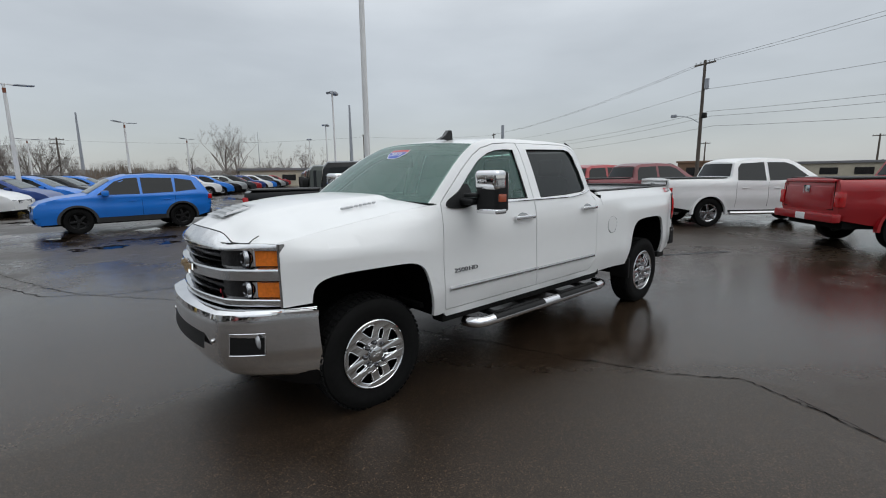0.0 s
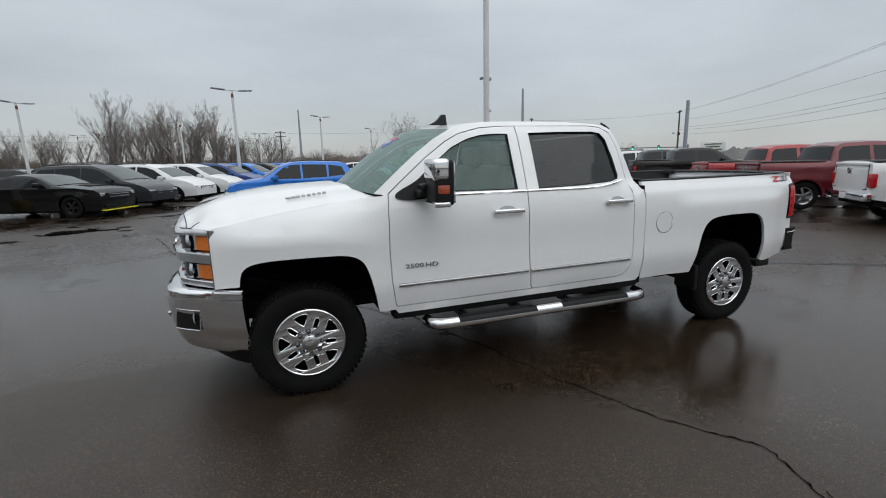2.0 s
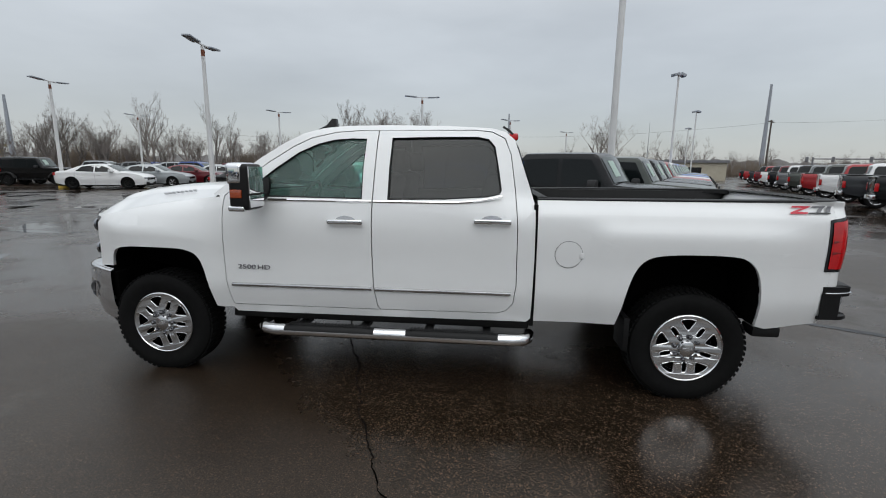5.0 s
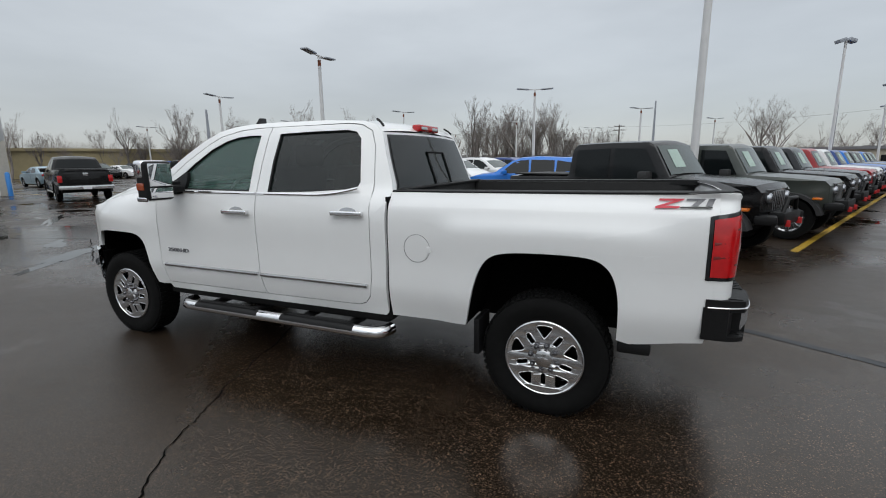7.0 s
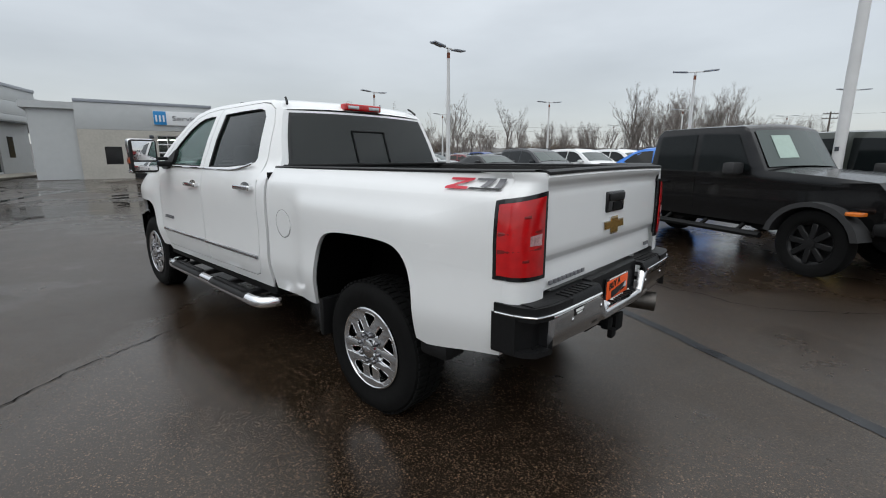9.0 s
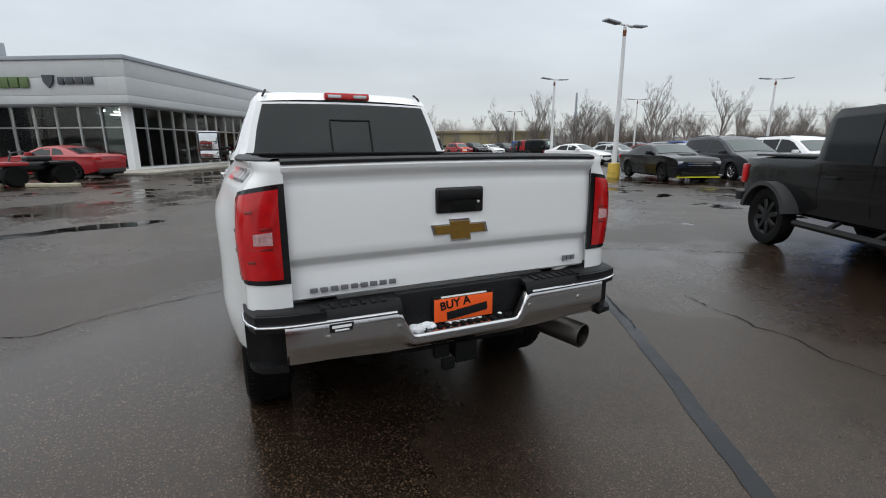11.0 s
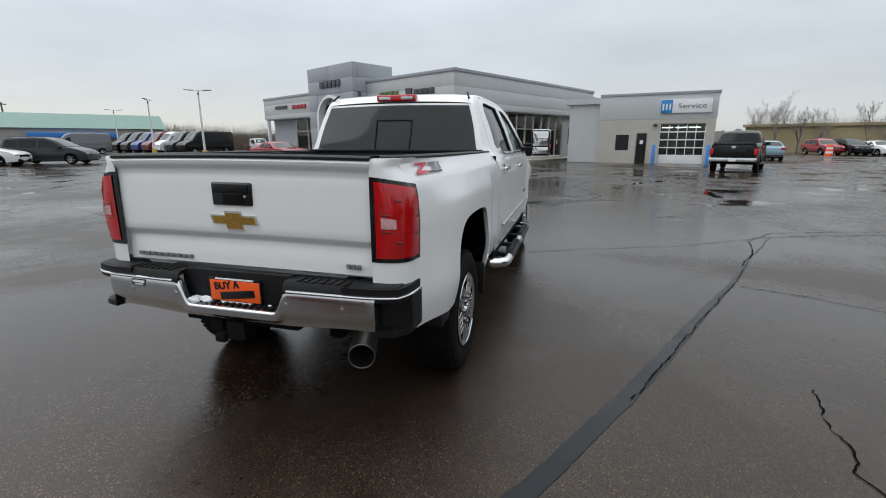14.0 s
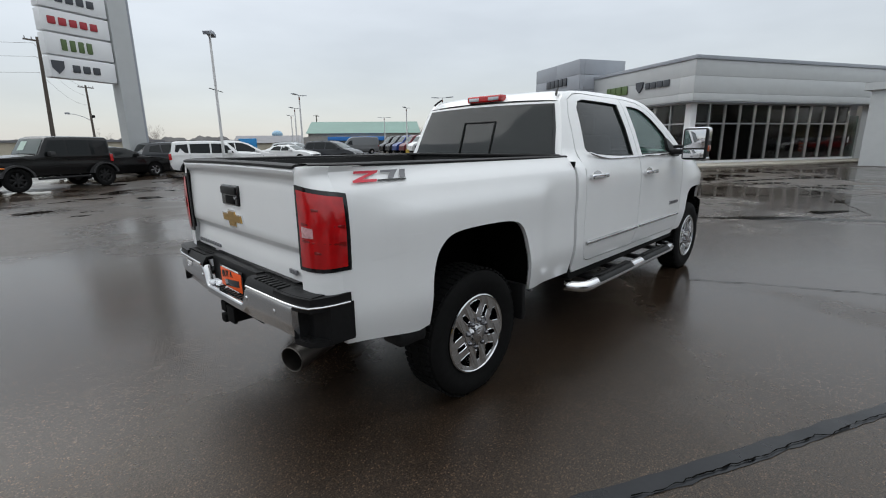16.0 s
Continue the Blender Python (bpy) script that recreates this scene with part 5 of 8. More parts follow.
ax = Vector(on_screen(STK_T + 0.09, STK_W + 0.02, 0)) - Vector(on_screen(STK_T + 0.09, STK_W - 0.02, 0))
ay = Vector(on_screen(STK_T + 0.11, STK_W, 0)) - Vector(on_screen(STK_T + 0.07, STK_W, 0))
ax.normalize(); ay = (ay - ax * ay.dot(ax)).normalized(); az = ax.cross(ay)
text_part("2019", 0.075, Matrix.Translation(Vector(on_screen(STK_T + 0.085, STK_W, 0.007))) @ Matrix((ax, ay, az)).transposed().to_4x4(), M["white_mark"], stick, "sticker_year", 0.0006)


# ---------- ground, cracks, sealed joint, painted lines ----------
bm = bmesh.new()
bmesh.ops.create_grid(bm, x_segments=2, y_segments=2, size=900)
ground = link_mesh("ground", bm, M["asphalt"])
tagged(ground, "wet dark asphalt car park with puddles and cracks", "ground", kind="structure")


def wander(pts, seed, step=0.035, amp=0.012):
    """A crack's line: the way points joined by a jagged, wandering walk."""
    r = random.Random(seed)
    out = []
    for (x0, y0), (x1, y1) in zip(pts, pts[1:]):
        n = max(2, int(math.hypot(x1 - x0, y1 - y0) / step))
        nx, ny = -(y1 - y0), x1 - x0
        l = math.hypot(nx, ny)
        drift = 0.0
        for k in range(n):
            drift = drift * 0.8 + r.uniform(-amp, amp)
            u = k / n
            w = drift * 4 * u * (1 - u) + r.uniform(-amp, amp) * 0.5
            out.append((x0 + (x1 - x0) * u + nx / l * w, y0 + (y1 - y0) * u + ny / l * w))
    return out + [pts[-1]]


def ribbon(name, line, width, z, material, label, category, seed=0, ragged=0.4, parent=None):
    r = random.Random(seed)
    bm = bmesh.new()
    prev = None
    for i, (x, y) in enumerate(line):
        a, b = line[max(0, i - 1)], line[min(len(line) - 1, i + 1)]
        d = Vector((b[0] - a[0], b[1] - a[1], 0)).normalized()
        n = Vector((-d.y, d.x, 0))
        w = width(x) if callable(width) else width
        wl, wr = w * (1 + r.uniform(-ragged, ragged)) / 2, w * (1 + r.uniform(-ragged, ragged)) / 2
        cur = (bm.verts.new((x + n.x * wl, y + n.y * wl, z)), bm.verts.new((x - n.x * wr, y - n.y * wr, z)))
        if prev:
            bm.faces.new((prev[0], prev[1], cur[1], cur[0]))
        prev = cur
    ob = link_mesh(name, bm, material)
    return tagged(ob, label, category, kind="structure")


CRACKS = [
    ([(-1.0, -0.6), (-1.30, 0.25), (-1.53, 0.88), (-1.65, 1.19), (-1.78, 1.53), (-1.98, 2.02), (-2.14, 2.28), (-2.31, 2.50), (-2.24, 2.72), (-2.08, 3.10), (-1.80, 3.9), (-1.6, 4.05), (-1.1, 5.0), (0.2, 7.4), (0.9, 9.4)], 0.009),
    ([(2.9, -8.0), (2.35, -6.4), (2.02, -5.40), (1.78, -4.75), (0.96, -4.18), (0.40, -4.06), (-0.6, -3.62)], 0.012),
    ([(-3.70, -3.05), (-3.98, -2.98), (-4.25, -2.97), (-4.48, -2.88), (-4.68, -2.94), (-5.05, -2.80), (-5.6, -2.95), (-6.2, -3.4)], 0.008),
    ([(1.40, -4.60), (2.05, -6.35), (2.45, -7.8), (3.4, -9.8)], 0.011),
    ([(-1.50, -3.27), (-1.68, -3.70), (-1.95, -4.2), (-2.45, -4.95), (-3.0, -5.75), (-3.6, -6.9)], 0.010),
    ([(1.40, -4.60), (0.45, -3.28), (-0.04, -2.16), (-0.50, -1.20), (-0.9, -0.5)], 0.009),
    ([(2.6, 10.6), (0.35, 7.8), (-1.08, 5.1), (-1.67, 3.95), (-2.24, 2.84)], 0.006),
    ([(-5.8, 6.6), (-2.58, 4.5), (-1.67, 3.95)], 0.006),
    ([(4.0, -1.0), (6.5, -2.4), (9.5, -1.6), (13.0, -3.2)], 0.014),
    ([(5.0, 2.5), (8.5, 1.2), (12.0, 2.2)], 0.014),
]
for i, (way, wd) in enumerate(CRACKS):
    ribbon("pavement_crack", wander(way, i, 0.03, 0.016), wd, 0.004 + 0.0004 * i, M["crack"], "jagged open crack in the wet asphalt", "crack", i, 0.9)
JOINT = [(1.38, -4.62), (-0.20, -3.83), (-1.48, -3.27), (-2.70, -2.65), (-3.49, -2.27), (-4.12, -1.95), (-4.66, -1.66), (-5.10, -1.40), (-5.75, -1.05), (-6.8, -0.48), (-8.5, 0.5)]
ribbon("sealed_joint", wander([(x - 0.013, y + 0.025) for x, y in JOINT[1:]], 40, 0.07, 0.004), lambda x: 0.03 + 0.075 * sstep(-0.2, -3.9, x), 0.003, M["tar"], "dark tar strip sealing a joint in the asphalt", "tar strip", 3, 0.10)
ribbon("pavement_crack", wander([(x + 0.012 * sstep(-0.2, -3.9, x), y - 0.022 * sstep(-0.2, -3.9, x)) for x, y in JOINT[:6]], 77, 0.03, 0.010), 0.0065, 0.0095, M["crack"], "jagged open crack along the tar strip", "crack", 9, 0.9)


def line_box(name, p, q, w, material, label, category):
    d = Vector((q[0] - p[0], q[1] - p[1], 0))
    n = Vector((-d.y, d.x, 0)).normalized() * w / 2
    bm = bmesh.new()
    vs = [bm.verts.new((p[0] + n.x, p[1] + n.y, 0.005)), bm.verts.new((p[0] - n.x, p[1] - n.y, 0.005)), bm.verts.new((q[0] - n.x, q[1] - n.y, 0.005)), bm.verts.new((q[0] + n.x, q[1] + n.y, 0.005))]
    bm.faces.new(vs)
    return tagged(link_mesh(name, bm, material), label, category, group="painted lines", kind="structure")


line_box("parking_line", (-6.95, -5.75), (-19.6, -33.1), 0.12, M["yellow_line"], "worn yellow painted line on wet asphalt", "painted line")
for y in (-7.0, -10.4):
    line_box("bay_line", (32.0, y - 1.0), (23.0, y - 0.2), 0.10, M["yellow_line"], "faded yellow bay line by the service door", "painted line")


def puddle(x, y, length, width, turn, seed):
    """Standing water: a flat sheet with a ragged, lobed shore."""
    r = random.Random(seed)
    ph = [r.uniform(0, 6.28) for _ in range(5)]
    n = 72
    bm = bmesh.new()
    rim = []
    for k in range(n):
        a = 2 * math.pi * k / n
        w = 1 + 0.26 * math.sin(2 * a + ph[0]) + 0.20 * math.sin(3 * a + ph[1]) + 0.14 * math.sin(5 * a + ph[2]) + 0.10 * math.sin(9 * a + ph[3]) + 0.06 * math.sin(17 * a + ph[4]) + r.uniform(-0.05, 0.05)
        px, py = math.cos(a) * length / 2 * w, math.sin(a) * width / 2 * w
        c, d = math.cos(radians(turn)), math.sin(radians(turn))
        rim.append(bm.verts.new((x + px * c - py * d, y + px * d + py * c, 0.002)))
    bm.faces.new(rim)
    bmesh.ops.triangulate(bm, faces=bm.faces[:])
    return tagged(link_mesh("puddle", bm, M["water"]), "shallow rain puddle standing on the dark asphalt", "puddle", group="rain puddles", kind="structure")


for k, row in enumerate(((16.0, 0.3, 4.6, 0.5, -29), (5.0, -1.35, 3.0, 0.40, -54), (6.5, -1.75, 1.1, 0.32, -40), (7.43, -4.12, 0.42, 0.28, -54), (7.9, -5.4, 1.7, 0.34, 3), (5.48, -5.3, 0.60, 0.36, -76),
                         (3.14, -3.45, 0.34, 0.24, -70), (2.9, -10.35, 0.9, 0.4, -65), (0.55, -9.6, 0.8, 0.5, -56), (5.45, -9.97, 0.9, 0.5, 20), (-0.8, -6.7, 0.26, 0.18, -45), (4.3, 5.9, 1.1, 0.5, -67),
                         (3.3, 3.7, 2.6, 0.7, -74), (8.2, 7.9, 1.5, 0.7, -63), (4.3, 6.9, 0.8, 0.3, -67), (19.6, -15.4, 1.5, 0.8, -70), (12.7, -1.4, 2.2, 0.5, -62), (11.4, -4.2, 3.2, 0.25, -35))):
    puddle(*row, seed=k + 60)
# concrete wheel stops before the showroom
for k, (x0, y0, x1, y1) in enumerate(((16.5, 13.26, 15.6, 11.6), (15.3, 10.55, 14.8, 9.0), (14.5, 8.05, 14.0, 6.5))):
    bm = one_box(-0.90, 0.90, -0.09, 0.09, 0.0, 0.14, 0.035, 3)
    for u in (-0.6, 0.6):
        rod(bm, (u, 0, 0.10), (u, 0, 0.148), 0.014)
    ob = link_mesh("wheel_stop", bm, M["stop_concrete"])
    ob.matrix_world = pose((x0 + x1) / 2, (y0 + y1) / 2, 0, 0, 0, math.degrees(math.atan2(y1 - y0, x1 - x0)))
    tagged(ob, "pale worn concrete wheel stop on wet asphalt", "wheel stop", group="wheel stops")



# ---------- materials of the surroundings ----------
M["panel"] = mat("pale_metal_panel", (0.45, 0.465, 0.47), 0.42, grain=0.04, scale=3, rvar=0.05)
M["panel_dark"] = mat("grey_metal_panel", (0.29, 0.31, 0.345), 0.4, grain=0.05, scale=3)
M["block"] = mat("painted_block", (0.42, 0.40, 0.36), 0.8, grain=0.10, scale=9, bump=0.25)
M["mullion"] = mat("aluminium_mullion", (0.40, 0.40, 0.41), 0.35, metal=0.7)
M["shop_glass"] = glass_mat("showroom_glass", (0.75, 0.86, 0.84), 0.66)
# grey for inner walls, with the rooms' dimness put into the colour
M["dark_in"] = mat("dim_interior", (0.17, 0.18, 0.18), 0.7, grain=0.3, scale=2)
M["tile_in"] = mat("showroom_floor", (0.36, 0.35, 0.33), 0.3, grain=0.1, scale=2)
M["tube_light"] = mat("tube_light", (1.0, 0.94, 0.84), 0.5, emit=15.0)
M["concrete"] = mat("concrete_kerb", (0.30, 0.28, 0.24), 0.75, grain=0.2, scale=7, bump=0.3)
M["blue_post"] = mat("blue_bollard", (0.03, 0.20, 0.55), 0.4, grain=0.08, scale=5)
M["sign_blue"] = mat("sign_blue", (0.015, 0.22, 0.52), 0.4)
M["sign_white"] = mat("sign_white", (0.72, 0.73, 0.74), 0.4, grain=0.03, scale=2)
M["letter_dark"] = mat("letter_dark", (0.045, 0.05, 0.06), 0.4)
M["letter_green"] = mat("letter_green", (0.08, 0.13, 0.04), 0.4)
M["letter_red"] = mat("letter_red", (0.35, 0.02, 0.03), 0.4)
M["bark"] = mat("bare_bark", (0.21, 0.185, 0.17), 0.95, grain=0.3, scale=6, vary=0.25)
M["brush"] = mat("winter_brush", (0.17, 0.135, 0.105), 0.95, grain=0.35, scale=1.2)
M["hedge"] = mat("far_woods", (0.105, 0.095, 0.088), 1.0, grain=0.35, scale=0.35)
M["tan_wall"] = mat("tan_metal_wall", (0.30, 0.25, 0.14), 0.7, grain=0.12, scale=1.5)
M["cream_wall"] = mat("cream_wall", (0.42, 0.38, 0.30), 0.75, grain=0.10, scale=2)
M["brown_wall"] = mat("brown_brick_wall", (0.20, 0.12, 0.075), 0.8, grain=0.15, scale=4)
M["stone_wall"] = mat("grey_beige_wall", (0.29, 0.28, 0.255), 0.8, grain=0.12, scale=2)
M["green_roof"] = mat("green_metal_roof", (0.10, 0.20, 0.16), 0.45, grain=0.08, scale=1)
M["grey_roof"] = mat("grey_roof", (0.16, 0.16, 0.17), 0.6, grain=0.1, scale=1)
M["awning"] = mat("blue_awning", (0.02, 0.16, 0.48), 0.55)
M["tank_blue"] = mat("pale_blue_tank", (0.25, 0.40, 0.52), 0.5, grain=0.05, scale=2)
M["green_lamp"] = mat("green_signal", (0.05, 0.85, 0.45), 0.3, emit=2.5)

# ---------- light poles ----------
def lamp_post(x, y, h, turn=0.0, base=True, r=0.115):
    """White lot light: tapered pole on a yellow concrete foot, two flat heads."""
    t = thing("lot_light", "white lot light pole with two flat heads, yellow foot", "light pole", pose(x, y, 0, 0, 0, turn), "lot lights")
    bm = bmesh.new()
    rod(bm, (0, 0, 0.55 if base else 0), (0, 0, h), r, r * 0.6, 14)
    part("pole", bm, M["pole_white"], t)
    bm = bmesh.new()
    rod(bm, (0, 0, h - 0.45), (0, 0, h - 0.2), r * 0.66, r * 0.66, 12)
    part("rusty_collar", bm, M["rust"], t, "rusted collar below the arm")
    if base:
        bm = bmesh.new()
        rod(bm, (0, 0, 0), (0, 0, 0.62), 0.28, 0.25, 18)
        part("foot", bm, M["yellow_base"], t, "yellow painted concrete foot")
    bm = one_box(-0.75, 0.75, -0.035, 0.035, h - 0.03, h + 0.03, 0.01)
    part("arm", bm, M["pole_white"], t)
    for s in (1, -1):
        bm = one_box(s * 0.42, s * 1.24, -0.17, 0.17, h + 0.0, h + 0.07, 0.02, turn=Matrix.Rotation(radians(-4 * s), 4, "Y"))
        part("lamp_head", bm, M["panel_dark"], t)
    return t


for x, y, turn in ((9.4, -14.6, 96), (24.2, -22.1, 92), (2.45, -29.3, 20), (-4.5, -45.9, 40), (17.3, -38.0, 60), (22.0, -69.7, 20), (9.8, -54.2, 20), (2.3, -72.3, 20),
                   (-13.0, -62.6, 40), (26.7, -76.5, 60), (34.0, -41.0, 70), (56.0, -38.5, 80),
                   (34.2, 73.6, 30), (26.5, 57.8, 30), (38.6, 48.2, 30), (51.5, 69.5, 140), (18.6, 41.9, 30), (32.0, 34.5, 120)):
    lamp_post(x, y, 6.4, turn)


def flood_post(x, y, h, turn=0, tall=False):
    """Slim pole with a cluster of floodlights."""
    t = thing("floodlight_pole", "slim white pole with floodlights on top", "light pole", pose(x, y, 0, 0, 0, turn), "floodlight poles")
    bm = bmesh.new()
    rod(bm, (0, 0, 0), (0, 0, h), 0.07, 0.05, 12)
    part("pole", bm, M["pole_white"], t)
    for s in (1, -1):
        bm = one_box(s * 0.05, s * 0.38, -0.16, 0.16, h - 0.04, h + 0.12, 0.03, turn=Matrix.Rotation(radians(18 * s), 4, "Y"))
        part("floodlight", bm, M["panel_dark"], t)
    return t


for x, y, h, turn in ((-12.5, -22.8, 6.55, 20), (-20.4, -39.2, 6.5, 20), (-27.0, -57.0, 6.5, 20)):
    flood_post(x, y, h, turn)
fp = flood_post(2.6, 20.4, 6.4, 50)
bm = bmesh.new()
rod(bm, (-0.8, 0, 4.0), (0.8, 0, 4.0), 0.02, 0.02, 8)
part("banner_arm", bm, M["cable"], fp)
tallp = thing("flag_pole", "tall plain white pole with a small number plate", "pole", pose(-5.52, -7.9, 0))
bm = bmesh.new()
rod(bm, (0, 0, 0), (0, 0, 14.0), 0.088, 0.058, 16)
part("pole", bm, M["pole_white"], tallp)
part("foot", one_box(-0.28, 0.28, -0.28, 0.28, 0, 0.5, 0.04), M["yellow_base"], tallp)
part("number_bar", one_box(0.0, 0.06, 0.078, 0.088, 1.55, 1.62), M["letter_dark"], tallp)

# ---------- utility poles, wires, signals ----------
def utility_pole(x, y, h, turn=0, arms=1, lean=0.0, light=False, can=False):
    t = thing("utility_pole", "weathered wooden utility pole with crossarm", "utility pole", pose(x, y, 0, lean, 0, turn), "utility poles")
    bm = bmesh.new()
    rod(bm, (0, 0, 0), (0, 0, h), 0.17, 0.11, 10)
    part("pole", bm, M["wood_pole"], t)
    for k in range(arms):
        z = h - 0.35 - 0.7 * k
        part("crossarm", one_box(-0.95, 0.95, -0.06, 0.06, z, z + 0.12, 0.01), M["wood_pole"], t)
        for xx in (-0.85, -0.4, 0.4, 0.85):
            bm = bmesh.new()
            rod(bm, (xx, 0, z + 0.12), (xx, 0, z + 0.30), 0.04, 0.025, 8)
            part("insulator", bm, M["grey_roof"], t)
    if can:
        bm = bmesh.new()
        rod(bm, (0.30, 0, h - 2.3), (0.30, 0, h - 1.5), 0.18, 0.18, 12)
        part("transformer", bm, M["panel_dark"], t)
    if light:
        bm = bmesh.new()
        tube(bm, [(0, 0, h * 0.52), (-0.9, 0, h * 0.57), (-1.9, 0, h * 0.60), (-2.6, 0, h * 0.605)], 0.035, 6)
        box(bm, -3.0, -2.5, -0.1, 0.1, h * 0.595, h * 0.62, 0.02)
        part("street_light_arm", bm, M["panel_dark"], t)
        part("floodlight", one_box(0.15, 0.45, -0.15, 0.15, h * 0.56, h * 0.60, 0.03), M["black_plastic"], t)
    return t


utility_pole(-40.4, -11.6, 10.5, 70, 1, 0, True, True)
utility_pole(-44.7, -71.5, 9.0, 40)
utility_pole(-1.0, -91.0, 8.0, 10, 2)
utility_pole(-63.7, -56.1, 9.0, 60, 1, 0, True)
utility_pole(-95.0, -30.0, 7.0, 80)
utility_pole(-99.0, -6.0, 7.0, 80)
utility_pole(-0.9, 47.7, 10.0, 20, 1, 4)
utility_pole(6.3, 75.7, 9.5, 20, 1, 0, True)
utility_pole(50.0, 92.0, 8.0, 20, 1)
bm = bmesh.new()
rod(bm, (-46.3, -38.6, 0), (-46.3, -38.6, 8.0), 0.25, 0.20, 12)
tagged(link_mesh("steel_pole", bm, M["panel_dark"]), "plain grey steel pole by the road", "pole")


def wire(p, q, sag, r=0.008):
    bm = bmesh.new()
    p, q = Vector(p), Vector(q)
    tube(bm, [p.lerp(q, k / 16) - Vector((0, 0, sag * 4 * (k / 16) * (1 - k / 16))) for k in range(17)], r, 4)
    return tagged(link_mesh("overhead_wire", bm, M["cable"]), "thin black overhead wire between poles", "wire", "overhead wires")


for k, (z0, z1, z2) in enumerate(((10.4, 8.9, 14.5), (10.3, 8.8, 13.8), (8.2, 7.4, 9.4), (6.4, 6.3, 7.2), (6.0, 5.9, 6.6), (5.2, 5.2, 5.4))):
    wire((-40.4, -11.6 + 0.2 * k, z0), (-63.7, -56.1, z1), 0.7, 0.011)
    wire((-40.4, -11.6 + 0.2 * k, z0), (-28.0, 32.0, z2), 0.8, 0.011)
wire((-63.7, -56.1, 8.7), (-44.7, -71.5, 8.6), 0.4, 0.011)
wire((-44.7, -71.5, 8.6), (-1.0, -91.0, 7.6), 0.8, 0.011)
wire((-1.0, -91.0, 7.6), (62.0, -84.0, 8.0), 1.0, 0.011)
wire((-1.0, -91.0, 6.9), (62.0, -84.0, 7.2), 1.1, 0.011)
for z in (9.6, 8.6, 7.4):
    wire((-0.9, 47.7, z), (-38.0, 56.0, z + 0.6), 0.8, 0.011)
    wire((-0.9, 47.7, z), (6.3, 75.7, z - 0.4), 0.7, 0.011)
mast = thing("signal_mast", "dark traffic signal mast with green lights lit", "traffic signal", pose(-84.0, -94.0, 0, 0, 0, -39) @ Matrix.Diagonal((1.7, 1.7, 1.35, 1)))
bm = bmesh.new()
tube(bm, [(-9.5, 0, 2.75), (9.0, 0, 2.95)], 0.09, 8)
rod(bm, (-9.5, 0, 0), (-9.5, 0, 3.2), 0.13, 0.10, 10)
rod(bm, (9.0, 0, 0), (9.0, 0, 3.2), 0.13, 0.10, 10)
part("mast_arm", bm, M["grey_roof"], mast)
for xx, lit in ((-5.6, 1), (-2.0, 1), (3.5, 0), (7.0, 0), (9.6, 0)):
    sg = part("signal_head", one_box(xx - 0.16, xx + 0.16, -0.12, 0.2, 2.45, 3.25, 0.03), M["grey_roof"], mast)
    if lit:
        bm = bmesh.new()
        lathe(bm, [(0, 0.23), (0.12, 0.22), (0.14, 0.19)], 12, "Y", (xx, 0, 2.62))
        part("green_lens", bm, M["green_lamp"], sg)
rs = thing("roadside_sign", "small white roadside sign on dark posts", "sign", pose(-86.0, -68.0, 0, 0, 0, -42) @ Matrix.Diagonal((1.8, 1.8, 1.5, 1)))
part("board", one_box(-1.3, 1.3, -0.12, 0.12, 1.5, 2.9, 0.03), M["sign_white"], rs)
for zz, ww in ((2.55, 0.9), (2.2, 0.7), (1.8, 0.95)):
    part("lettering_bar", one_box(-ww, ww, 0.12, 0.14, zz - 0.08, zz + 0.08), M["letter_green"], rs)
for xx in (-1.1, 1.1):
    part("post", one_box(xx - 0.06, xx + 0.06, -0.06, 0.06, 0, 1.5), M["grey_roof"], rs)
for x, y, h in ((-80.0, -137.0, 25.0), (-46.0, -130.0, 14.0), (-10.0, -200.0, 24.0), (112.0, -96.0, 17.0)):
    bm = bmesh.new()
    rod(bm, (x, y, 0), (x, y, h), 0.14 if h < 16 else 0.7, 0.04 if h < 16 else 0.3, 6)
    tagged(link_mesh("antenna_mast", bm, M["panel_dark"]), "thin distant antenna mast", "mast", "antenna masts")

